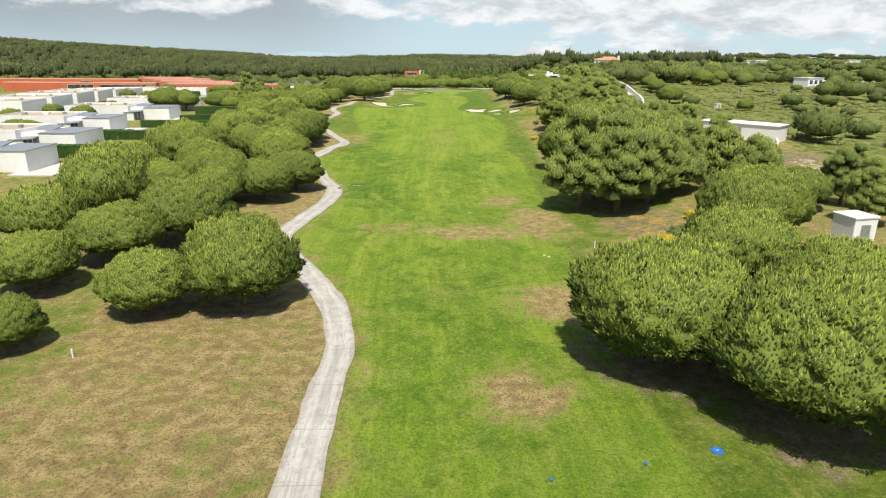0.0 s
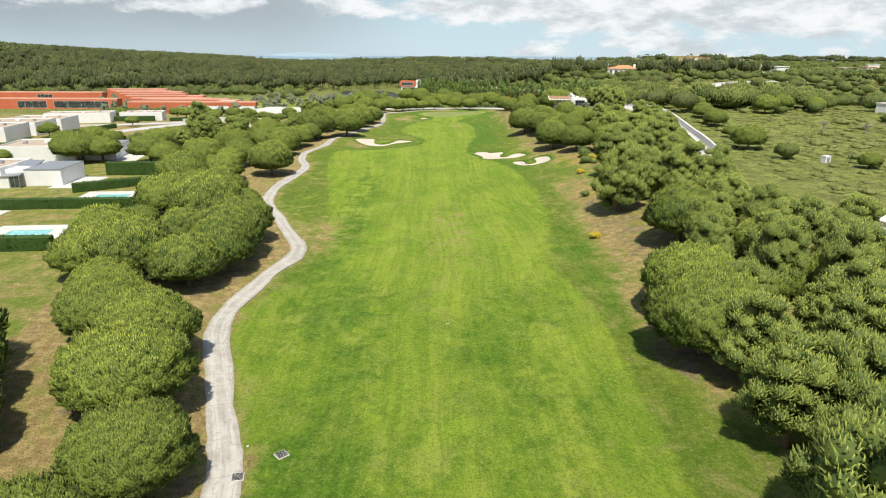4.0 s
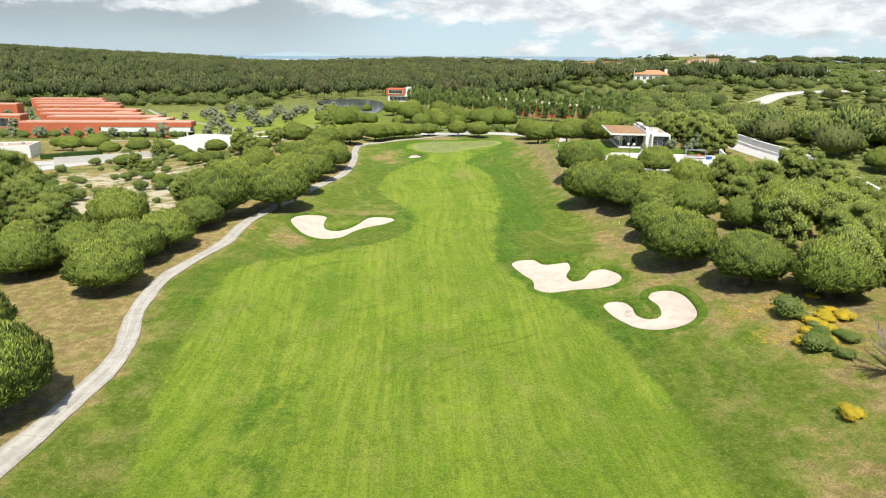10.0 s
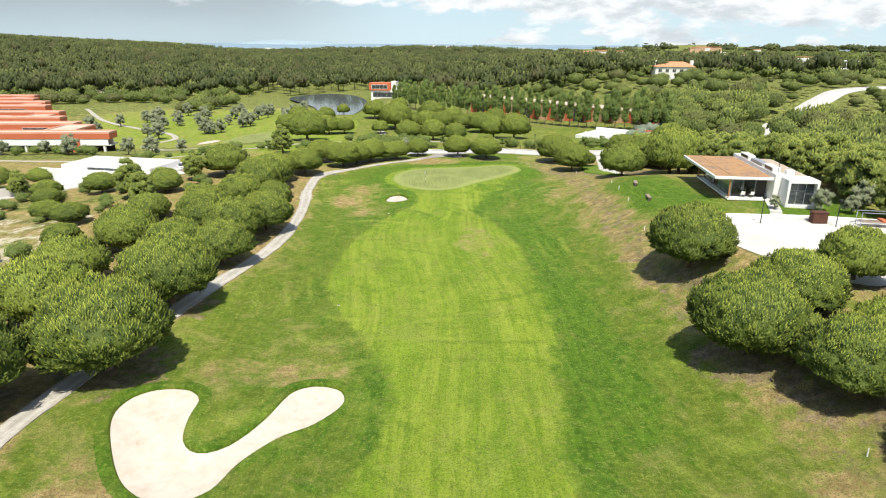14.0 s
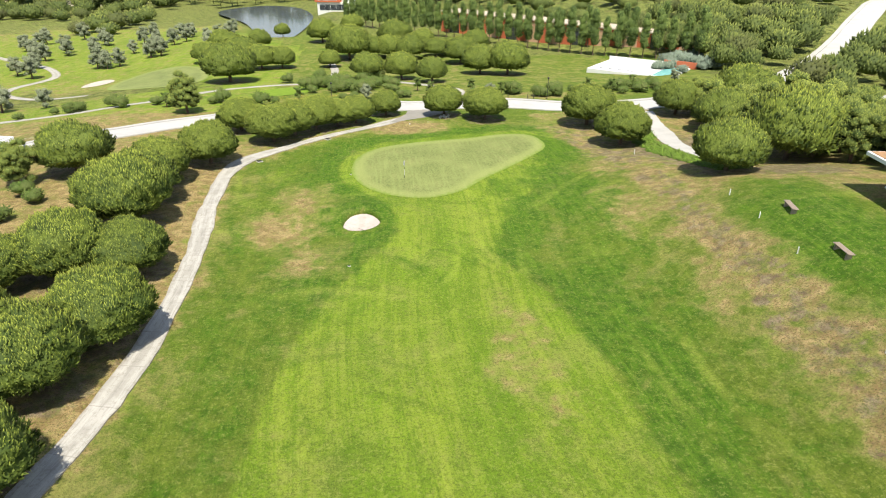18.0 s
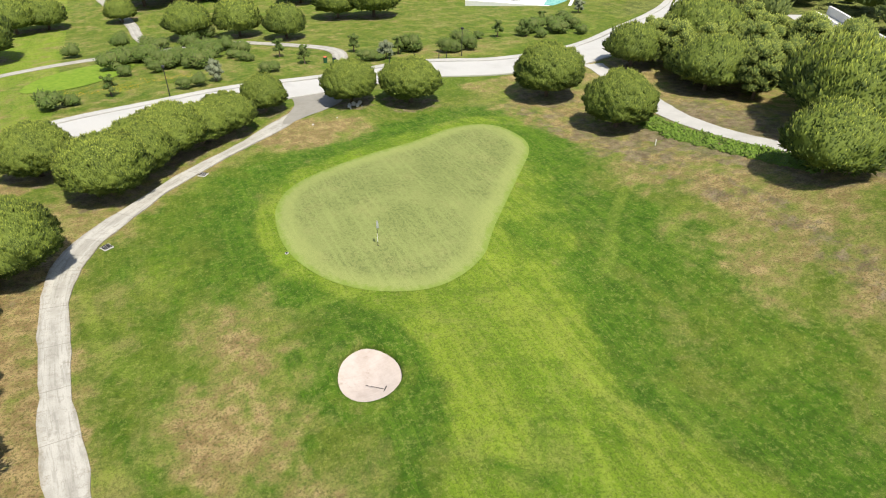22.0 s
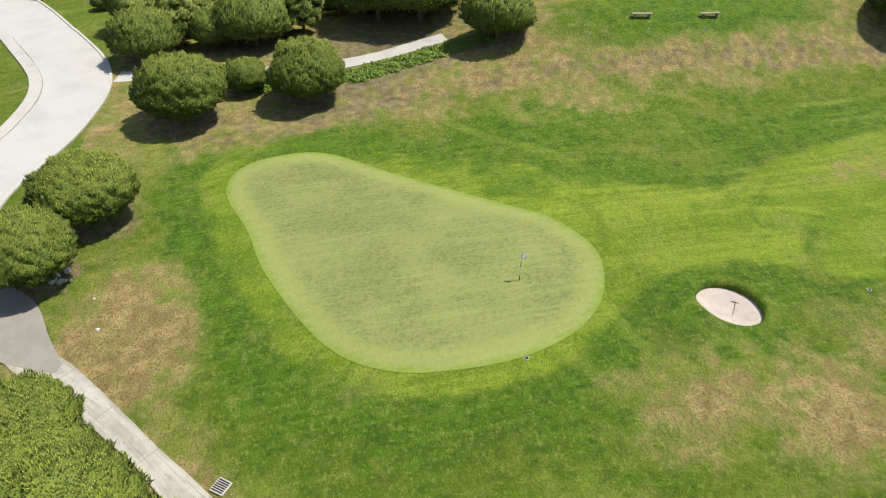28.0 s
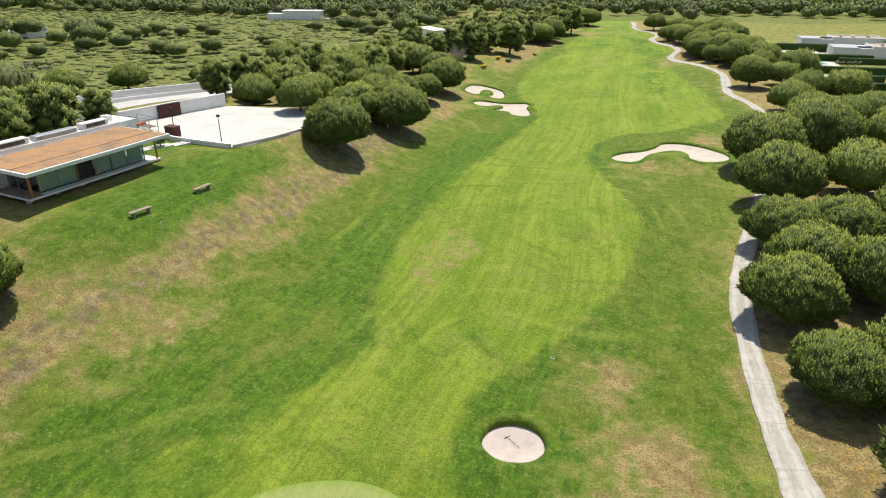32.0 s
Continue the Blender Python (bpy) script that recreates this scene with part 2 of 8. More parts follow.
def grass_ground():
    """Course turf, rough, dry grass, bare earth and scrub on one sheet."""
    m = Mat("course_turf", 0.88, 0.0, 0.14)
    wob = m.noise(0.9, 4, 0.65)
    wob2 = m.noise(0.16, 4, 0.6)
    fine = m.noise(7.0, 5, 0.8)
    mid = m.noise(1.3, 6, 0.75)
    big = m.noise(0.07, 4, 0.6)
    patch = m.noise(0.30, 6, 0.75, (1, 0.6, 1), 0, (3, 8, 0), 0.6)
    patch2 = m.noise(0.42, 6, 0.75, (1, 0.75, 1), 0, (13, 5, 0), 0.5)
    lines = m.tracks(0.030, 150.0, (2, 5, 0))
    lines2 = m.tracks(0.022, 230.0, (41, 17, 0), 0.6, (1, 0.8, 1))
    drift = m.bent(0.018, 9.0)
    strip = m.noise(1.0, 5, 0.72, (1.3, 0.030, 1), 2.0, (7, 3, 0), 0.0, drift)
    brush = m.noise(1.0, 5, 0.75, (2.2, 0.16, 1), 3.0, (0, 0, 0), 0.15, drift)
    brush2 = m.noise(1.0, 5, 0.75, (0.9, 0.06, 1), -9.0, (4, 9, 0), 0.2, drift)
    cloudy = m.noise(0.11, 5, 0.7, (1, 0.5, 1), 0, (17, 31, 0), 0.4)
    straw = m.noise(0.2, 6, 0.75, (1, 1, 1), 0, (23, 31, 0), 0.4)
    # rough
    rough = m.mix(m.ramp(mid, 0.40, 0.62), (0.090, 0.138, 0.013), (0.174, 0.219, 0.028))
    rough = m.mix(m.ramp(big, 0.46, 0.66, 0, 0.45), rough, (0.094, 0.178, 0.011))
    rough = m.mix(m.ramp(brush2, 0.50, 0.62, 0, 0.38), rough, (0.220, 0.288, 0.034))
    rough = m.mix(m.ramp(brush, 0.48, 0.62, 0, 0.42), rough, (0.074, 0.136, 0.010))
    rough = m.mix(m.ramp(patch2, 0.49, 0.60, 0, 0.50), rough, (0.070, 0.140, 0.009))
    rough = m.mix(m.ramp(straw, 0.50, 0.66, 0, 0.62), rough, (0.310, 0.275, 0.095))
    # fairway
    fair = m.mix(m.ramp(mid, 0.34, 0.68), (0.215, 0.304, 0.025), (0.300, 0.382, 0.041))
    fair = m.mix(m.ramp(strip, 0.45, 0.58, 0, 0.58), fair, (0.128, 0.222, 0.012))
    fair = m.mix(m.ramp(m.noise(0.16, 5, 0.7, (1, 0.5, 1), 0, (91, 3, 0), 0.4), 0.50, 0.66, 0, 0.5), fair, (0.255, 0.385, 0.026))
    fair = m.mix(m.ramp(brush, 0.46, 0.62, 0, 0.42), fair, (0.122, 0.205, 0.012))
    fair = m.mix(m.ramp(brush2, 0.50, 0.62, 0, 0.42), fair, (0.345, 0.395, 0.058))
    fair = m.mix(m.ramp(cloudy, 0.47, 0.62, 0, 0.55), fair, (0.118, 0.212, 0.012))
    fair = m.mix(m.ramp(patch, 0.52, 0.62, 0, 0.40), fair, (0.098, 0.185, 0.011))
    fair = m.mix(m.ramp(straw, 0.49, 0.68, 0, 0.42), fair, (0.305, 0.290, 0.085))
    sep = m.t.nodes.new("ShaderNodeSeparateXYZ")
    m.link(drift, sep.inputs[0])
    band = m.op("SINE", m.op("MULTIPLY", sep.outputs[0], 0.85))
    fair = m.mix(m.ramp(band, -0.6, 0.8, 0, 0.22), fair, (0.120, 0.225, 0.011))
    edge = m.op("ADD", m.attr("fair"), m.ramp(wob, 0.2, 0.8, -0.45, 0.45, False))
    col = m.mix(m.ramp(edge, 0.35, -0.35, 0.0, 0.96), rough, fair)
    # lush semi rough round the hollows
    lush = m.op("ADD", m.attr("lush"), m.ramp(patch2, 0.3, 0.7, -0.4, 0.4, False))
    lushc = m.mix(m.ramp(mid, 0.38, 0.64), (0.036, 0.104, 0.005), (0.088, 0.190, 0.010))
    lushc = m.mix(m.ramp(brush, 0.49, 0.62, 0, 0.42), lushc, (0.165, 0.290, 0.020))
    col = m.mix(m.ramp(lush, 0.25, 0.80, 0, 0.88), col, lushc)
    # mower and cart tracks
    col = m.mix(m.op("MULTIPLY", lines, 0.38), col, (0.330, 0.400, 0.060))
    col = m.mix(m.op("MULTIPLY", lines2, 0.42), col, (0.060, 0.125, 0.008))
    # dry grass
    drym = m.op("ADD", m.attr("dry"), m.ramp(m.noise(0.45, 5, 0.7), 0.25, 0.75, -0.5, 0.5, False))
    dryc = m.mix(m.ramp(mid, 0.42, 0.60), (0.262, 0.178, 0.080), (0.485, 0.350, 0.165))
    dryc = m.mix(m.ramp(m.noise(0.35, 4, 0.7, (1, 1, 1), 0, (5, 5, 0)), 0.52, 0.72, 0, 0.5), dryc, (0.245, 0.225, 0.055))
    dryc = m.mix(m.ramp(fine, 0.5, 0.62, 0, 0.55), dryc, (0.140, 0.105, 0.050))
    col = m.mix(m.ramp(drym, 0.15, 0.60, 0.0, 0.50), col, (0.330, 0.300, 0.095))
    col = m.mix(m.ramp(drym, 0.38, 0.82), col, dryc)
    # bare red-brown earth and needles under the trees
    bare = m.op("ADD", m.attr("bare"), m.ramp(m.noise(0.7, 4, 0.65, (1, 1, 1), 0, (8, 1, 0)), 0.25, 0.75, -0.4, 0.4, False))
    barec = m.mix(m.ramp(mid, 0.42, 0.60), (0.175, 0.122, 0.078), (0.330, 0.250, 0.165))
    barec = m.mix(m.ramp(patch2, 0.5, 0.58, 0, 0.5), barec, (0.150, 0.165, 0.050))
    col = m.mix(m.ramp(bare, 0.4, 0.7), col, barec)
    # scrub heath of the hinterland
    scr = m.op("ADD", m.attr("scrub"), m.ramp(wob2, 0.25, 0.75, -0.3, 0.3, False))
    scrc = m.mix(m.ramp(m.noise(0.55, 8, 0.85), 0.43, 0.57), (0.060, 0.080, 0.018), (0.265, 0.285, 0.075))
    scrc = m.mix(m.ramp(m.noise(0.22, 6, 0.75, (1, 1, 1), 0, (3, 61, 0)), 0.52, 0.62, 0, 0.6), scrc, (0.150, 0.110, 0.060))
    scrc = m.mix(m.ramp(m.noise(0.05, 4, 0.6), 0.5, 0.7, 0, 0.7), scrc, (0.190, 0.205, 0.055))
    col = m.mix(m.ramp(scr, 0.4, 0.6), col, scrc)
    # pale sand of the building land
    sa = m.op("ADD", m.attr("sandy"), m.ramp(m.noise(0.3, 5, 0.7), 0.25, 0.75, -0.45, 0.45, False))
    col = m.mix(m.ramp(sa, 0.45, 0.65), col, (0.600, 0.520, 0.400))
    # flowers
    fl = m.op("MULTIPLY", m.op("MULTIPLY", m.attr("flower"), m.ramp(m.noise(4.5, 5, 0.85), 0.52, 0.60)), m.ramp(m.noise(0.5, 4, 0.7, (1, 1, 1), 0, (2, 9, 0)), 0.42, 0.56))
    col = m.mix(m.ramp(fl, 0.3, 0.6, 0, 0.9), col, (0.800, 0.430, 0.010))
    col = m.mix(m.ramp(fine, 0.47, 0.60, 0.0, 0.46), col, (0.042, 0.066, 0.010))
    col = m.mix(m.ramp(m.noise(2.6, 6, 0.85), 0.51, 0.60, 0.0, 0.40), col, (0.045, 0.070, 0.010))
    col = m.mix(m.ramp(m.noise(3.4, 6, 0.85, (1, 1, 1), 0, (7, 3, 0)), 0.51, 0.62, 0.0, 0.40), col, (0.345, 0.375, 0.090))
    m.bump(m.op("ADD", fine, mid), 1.0, 0.13)
    return m.done(col)


def green_turf():
    m = Mat("putting_turf", 0.85, 0.0, 0.2)
    mott = m.noise(1.8, 4, 0.7, (1, 1, 1), 0, (2, 2, 0))
    zone = m.noise(0.16, 3, 0.6, (1, 1, 1), 0, (31, 7, 0))
    fine = m.noise(11, 4, 0.75)
    col = m.mix(m.ramp(zone, 0.35, 0.65), (0.194, 0.222, 0.070), (0.230, 0.258, 0.084))
    col = m.mix(m.ramp(m.noise(0.5, 5, 0.7), 0.48, 0.68, 0, 0.5), col, (0.262, 0.262, 0.095))
    speck = m.ramp(m.noise(4.2, 6, 0.85, (1, 0.7, 1), 20, (2, 2, 0)), 0.49, 0.57)
    spots = m.op("MULTIPLY", speck, m.ramp(zone, 0.66, 0.44, 0.2, 1.0))
    col = m.mix(m.op("MULTIPLY", spots, 0.62), col, (0.095, 0.115, 0.036))
    edge = m.op("ADD", m.attr("edge"), m.ramp(mott, 0.2, 0.8, -0.5, 0.5, False))
    col = m.mix(m.ramp(edge, -2.2, -0.9, 0.0, 0.6), col, (0.290, 0.322, 0.100))
    col = m.mix(m.ramp(edge, -0.65, 0.0, 0.0, 0.75), col, (0.168, 0.252, 0.026))
    col = m.mix(m.ramp(m.noise(1.0, 4, 0.6, (3.0, 0.16, 1), 62), 0.48, 0.62, 0, 0.25), col, (0.30, 0.35, 0.11))
    col = m.mix(m.ramp(fine, 0.42, 0.68, 0, 0.4), col, (0.10, 0.14, 0.03))
    m.bump(fine, 0.15, 0.02)
    return m.done(col)


def apron_turf():
    m = Mat("apron_turf", 0.9, 0.0, 0.15)
    mid = m.noise(1.3, 5, 0.7)
    fine = m.noise(10, 3, 0.7)
    col = m.mix(m.ramp(mid, 0.3, 0.7), (0.135, 0.225, 0.018), (0.220, 0.310, 0.034))
    col = m.mix(m.ramp(m.noise(0.3, 4, 0.6), 0.52, 0.72, 0, 0.6), col, (0.29, 0.31, 0.08))
    col = m.mix(m.ramp(fine, 0.35, 0.72, 0, 0.25), col, (0.06, 0.12, 0.01))
    m.bump(fine, 0.25, 0.04)
    return m.done(col)


def path_concrete():
    """Pale brushed concrete, darkened by dirt, with two paler wheel tracks and cross joints."""
    m = Mat("path_concrete", 0.85, 0.0, 0.3)
    big = m.noise(0.45, 5, 0.7)
    mid = m.noise(2.2, 6, 0.8)
    fine = m.noise(18, 4, 0.7)
    along, across = m.attr("along"), m.attr("across")
    laid = m.t.nodes.new("ShaderNodeCombineXYZ")
    m.link(along, laid.inputs[0])
    m.link(across, laid.inputs[1])
    streak = m.noise(1.0, 5, 0.75, (0.35, 5.0, 1), 0, (3, 1, 0), 0.1, laid.outputs[0])
    col = m.mix(m.ramp(big, 0.38, 0.64), (0.355, 0.335, 0.295), (0.46, 0.435, 0.39))
    track = m.op("ABSOLUTE", m.op("SUBTRACT", m.op("ABSOLUTE", across), 0.45))
    col = m.mix(m.ramp(track, 0.30, 0.06, 0.0, 0.45), col, (0.54, 0.515, 0.465))
    col = m.mix(m.ramp(streak, 0.48, 0.62, 0, 0.55), col, (0.25, 0.235, 0.205))
    col = m.mix(m.ramp(mid, 0.52, 0.62, 0, 0.45), col, (0.23, 0.21, 0.175))
    rim = m.op("ADD", m.op("ABSOLUTE", across), m.ramp(mid, 0.3, 0.7, -0.25, 0.25, False))
    col = m.mix(m.ramp(rim, 0.65, 1.0, 0, 0.5), col, (0.26, 0.215, 0.145))
    joint = m.op("ABSOLUTE", m.op("SUBTRACT", m.op("FRACT", m.op("MULTIPLY", along, 0.25)), 0.5))
    col = m.mix(m.ramp(joint, 0.488, 0.498, 0, 0.55), col, (0.19, 0.175, 0.15))
    col = m.mix(m.ramp(fine, 0.42, 0.72, 0, 0.35), col, (0.27, 0.25, 0.22))
    m.bump(m.op("ADD", mid, fine), 0.3, 0.02)
    return m.done(col)


def bunker_sand(name="bunker_sand", tint=(1, 1, 1)):
    m = Mat(name, 0.95, 0.0, 0.1)
    mid = m.noise(0.8, 5, 0.7)
    rake = m.noise(1.0, 3, 0.5, (0.6, 9.0, 1), 35.0)
    fine = m.noise(30, 3, 0.6)
    col = m.mix(m.ramp(mid, 0.35, 0.7), (0.56, 0.49, 0.42), (0.46, 0.395, 0.33))
    col = m.mix(m.ramp(rake, 0.5, 0.7, 0, 0.25), col, (0.42, 0.355, 0.29))
    col = m.mix(m.ramp(m.noise(0.35, 6, 0.8, (1, 1, 1), 0, (6, 2, 0)), 0.58, 0.68, 0, 0.6), col, (0.30, 0.24, 0.18))
    m.bump(m.op("ADD", rake, fine), 0.2, 0.03)
    col = m.mix(1.0, col, tint, "MULTIPLY")
    return m.done(col)


M_GROUND, M_GREEN, M_APRON, M_PATH, M_SAND = grass_ground(), green_turf(), apron_turf(), path_concrete(), bunker_sand()


def flag_cloth():
    m = Mat("flag_cloth", 0.8, 0.0, 0.2)
    weave = m.noise(60, 2, 0.5)
    thin = m.t.nodes.new("ShaderNodeBsdfTranslucent")
    thin.inputs[0].default_value = (0.85, 0.85, 0.85, 1)
    both = m.t.nodes.new("ShaderNodeMixShader")
    both.inputs[0].default_value = 0.45
    out = m.t.nodes["Material Output"]
    m.link(m.p.outputs[0], both.inputs[1])
    m.link(thin.outputs[0], both.inputs[2])
    m.link(both.outputs[0], out.inputs[0])
    return m.done(m.mix(m.ramp(weave, 0.3, 0.7), (0.86, 0.86, 0.86), (0.78, 0.78, 0.78)))


M_FLAG = flag_cloth()
M_SANDGREY = bunker_sand("greyish_sand", (0.92, 0.90, 0.96))
M_ASPHALT = weathered("pale_asphalt", (0.50, 0.485, 0.465), (0.38, 0.365, 0.345), 0.25, 0.9, 12.0, 0.2)
M_PAVE = weathered("worn_paving", (0.50, 0.48, 0.45), (0.36, 0.345, 0.32), 0.4, 0.85, 8.0, 0.2)
M_CONC = weathered("pale_paving", (0.57, 0.55, 0.515), (0.42, 0.40, 0.365), 0.3, 0.85, 8.0, 0.15)
M_WHITE = weathered("white_render", (0.80, 0.79, 0.77), (0.62, 0.61, 0.58), 0.7, 0.85, 9.0, 0.1, amount=0.4)
M_ROOFGRAVEL = weathered("roof_gravel", (0.44, 0.36, 0.28), (0.28, 0.22, 0.16), 0.6, 0.95, 6.0, 0.4)
M_RUSTROOF = weathered("rusty_sedum_roof", (0.40, 0.225, 0.10), (0.20, 0.145, 0.11), 0.8, 0.95, 4.0, 0.6, amount=1.0)
M_RED = weathered("red_render", (0.56, 0.155, 0.075), (0.44, 0.115, 0.055), 0.15, 0.85, 4.0, 0.1)
M_CANAL = weathered("grey_metal", (0.42, 0.44, 0.46), (0.30, 0.31, 0.33), 2.0, 0.45, 20.0, 0.05, 0.5, 0.6)
M_BLACK = weathered("black_metal", (0.02, 0.02, 0.022), (0.035, 0.034, 0.033), 3.0, 0.5, 20.0, 0.05)
M_BARK = weathered("pine_bark", (0.165, 0.115, 0.080), (0.075, 0.052, 0.038), 3.0, 0.95, 14.0, 0.7)
M_WOOD = weathered("weathered_timber", (0.34, 0.27, 0.21), (0.19, 0.15, 0.12), 3.0, 0.85, 25.0, 0.3)
M_WARMWOOD = weathered("warm_timber", (0.42, 0.20, 0.085), (0.28, 0.13, 0.06), 2.0, 0.7, 25.0, 0.2)
M_RUST = weathered("rusty_steel", (0.105, 0.045, 0.028), (0.06, 0.03, 0.022), 2.0, 0.85, 16.0, 0.2)
M_CURTAIN = weathered("pale_curtain", (0.84, 0.88, 0.86), (0.70, 0.76, 0.74), 1.5, 0.9, 8.0, 0.1)
# near-black for panels set in openings; the unlit inside is put into the colour
M_DARKROOM = weathered("dark_interior", (0.035, 0.033, 0.030), (0.06, 0.055, 0.05), 1.0, 0.9)
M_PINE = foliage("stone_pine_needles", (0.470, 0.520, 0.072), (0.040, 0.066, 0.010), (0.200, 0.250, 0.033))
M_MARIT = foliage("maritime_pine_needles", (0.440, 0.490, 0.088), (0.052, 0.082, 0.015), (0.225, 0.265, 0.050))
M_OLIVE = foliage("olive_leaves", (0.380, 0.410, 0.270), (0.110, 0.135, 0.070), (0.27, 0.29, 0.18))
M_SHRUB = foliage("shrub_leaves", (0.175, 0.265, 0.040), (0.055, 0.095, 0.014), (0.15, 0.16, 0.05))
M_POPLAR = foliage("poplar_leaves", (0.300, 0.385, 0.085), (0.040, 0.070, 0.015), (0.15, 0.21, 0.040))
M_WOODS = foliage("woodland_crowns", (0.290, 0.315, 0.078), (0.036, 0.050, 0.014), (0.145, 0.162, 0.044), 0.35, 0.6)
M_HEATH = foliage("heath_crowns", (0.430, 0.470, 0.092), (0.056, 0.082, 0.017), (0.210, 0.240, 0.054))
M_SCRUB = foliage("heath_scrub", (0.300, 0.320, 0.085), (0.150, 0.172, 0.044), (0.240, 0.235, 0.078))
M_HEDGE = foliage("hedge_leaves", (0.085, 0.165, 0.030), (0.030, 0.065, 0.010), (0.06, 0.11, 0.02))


def clear_glass():
    m = Mat("window_glass", 0.04, 0.0, 0.6)
    m.p.inputs["Base Color"].default_value = (0.62, 0.72, 0.72, 1)
    m.p.inputs["Transmission Weight"].default_value = 1.0
    m.p.inputs["IOR"].default_value = 1.45
    m.p.inputs["Roughness"].default_value = 0.02
    return m.m


def dark_glass():
    m = Mat("dark_glazing", 0.06, 0.0, 0.7)
    return m.done(m.mix(m.ramp(m.noise(0.8, 2), 0.4, 0.6), (0.03, 0.035, 0.04), (0.07, 0.08, 0.085)))


def pool_water():
    m = Mat("pool_water", 0.05, 0.0, 0.5)
    n = m.noise(2.5, 3, 0.5)
    m.bump(n, 0.15, 0.03)
    return m.done(m.mix(m.ramp(n, 0.35, 0.65), (0.16, 0.47, 0.47), (0.30, 0.62, 0.58)))


def lake_water(name, a, b, scale):
    m = Mat(name, 0.12, 0.0, 0.5)
    n = m.noise(scale, 4, 0.6)
    m.bump(n, 0.25, 0.05)
    return m.done(m.mix(m.ramp(n, 0.35, 0.65), a, b))


M_GLASS, M_DARKGLASS, M_POOL = clear_glass(), dark_glass(), pool_water()
M_LAKE = lake_water("lake_water", (0.07, 0.085, 0.085), (0.13, 0.15, 0.15), 0.4)
M_SEA = lake_water("sea_water", (0.17, 0.25, 0.32), (0.23, 0.32, 0.385), 0.004)
M_SEA.node_tree.nodes["Principled BSDF"].inputs["Roughness"].default_value = 0.55

# ---- tools ----


def mesh_of(name, verts, faces, mat, smooth=False, normals=None, **attrs):
    me = bpy.data.meshes.new(name)
    me.from_pydata([tuple(map(float, v)) for v in verts] if not isinstance(verts, np.ndarray) else verts.tolist(), [], faces if isinstance(faces, list) else faces.tolist())
    for key, values in attrs.items():
        a = me.attributes.new(key, "FLOAT", "POINT")
        a.data.foreach_set("value", np.asarray(values, dtype=np.float32))
    if mat is not None:
        me.materials.append(mat)
    if smooth:
        me.polygons.foreach_set("use_smooth", [True] * len(me.polygons))
    me.update()
    if normals is not None:
        own = np.empty(len(me.vertices) * 3, np.float32)
        me.vertex_normals.foreach_get("vector", own)
        own = own.reshape(-1, 3)
        out = np.where(np.isnan(normals), own, normals)
        me.polygons.foreach_set("use_smooth", [True] * len(me.polygons))
        me.normals_split_custom_set_from_vertices(out.tolist())
    return me


def put(name, me, parent=None, at=None, label=""):
    ob = new(name, me)
    if at is not None:
        ob.matrix_basis = at
    if parent is not None:
        ob.parent = parent
    if label:
        ob["label"] = label
    return ob


def part(name, bm, material, parent, label="", at=None):
    me = bpy.data.meshes.new(name)
    bm.to_mesh(me)
    bm.free()
    if material is not None:
        me.materials.append(material)
    return put(name, me, parent, at, label)


def thing(name, x, y, z, turn=0.0, label="", category="", group="", kind=""):
    ob = new(name)
    ob.matrix_basis = pose(x, y, z, 0, 0, turn)
    ob.empty_display_size = 0.3
    return tagged(ob, label, category, group, kind)


def box(x0, y0, z0, x1, y1, z1, bevel=0.0, bm=None):
    fresh = bm is None
    bm = bm or bmesh.new()
    got = bmesh.ops.create_cube(bm, size=1.0)
    bmesh.ops.transform(bm, verts=got["verts"], matrix=Matrix.Translation(((x0 + x1) / 2, (y0 + y1) / 2, (z0 + z1) / 2)) @ Matrix.Diagonal((x1 - x0, y1 - y0, z1 - z0, 1)))
    if bevel and fresh:
        bmesh.ops.bevel(bm, geom=bm.edges[:], offset=bevel, segments=1, affect="EDGES")
    return bm


def rod(a, b, r0, r1=None, sides=8, bm=None):
    """A tapered round bar from a to b."""
    bm = bm or bmesh.new()
    r1 = r0 if r1 is None else r1
    a, b = Vector(a), Vector(b)
    d = b - a
    m = Matrix.Translation((a + b) / 2) @ d.to_track_quat("Z", "Y").to_matrix().to_4x4()
    bmesh.ops.create_cone(bm, cap_ends=True, segments=sides, radius1=r0, radius2=r1, depth=d.length, matrix=m)
    return bm


def curve_points(pts, step=1.0, closed=False):
    """A smooth line through a few points of the plan, at even steps."""
    p = np.array(pts, float)
    n = len(p)
    out = []
    for i in range(n if closed else n - 1):
        if closed:
            p0, p1, p2, p3 = p[(i - 1) % n], p[i], p[(i + 1) % n], p[(i + 2) % n]
        else:
            p1, p2 = p[i], p[i + 1]
            p0 = p[i - 1] if i else 2 * p1 - p2
            p3 = p[i + 2] if i + 2 < n else 2 * p2 - p1
        k = max(2, int(np.linalg.norm(p2 - p1) / step))
        for u in np.arange(k) / k:
            out.append(0.5 * (2 * p1 + (p2 - p0) * u + (2 * p0 - 5 * p1 + 4 * p2 - p3) * u * u + (3 * p1 - p0 - 3 * p2 + p3) * u ** 3))
    if not closed:
        out.append(p[-1])
    return np.array(out)


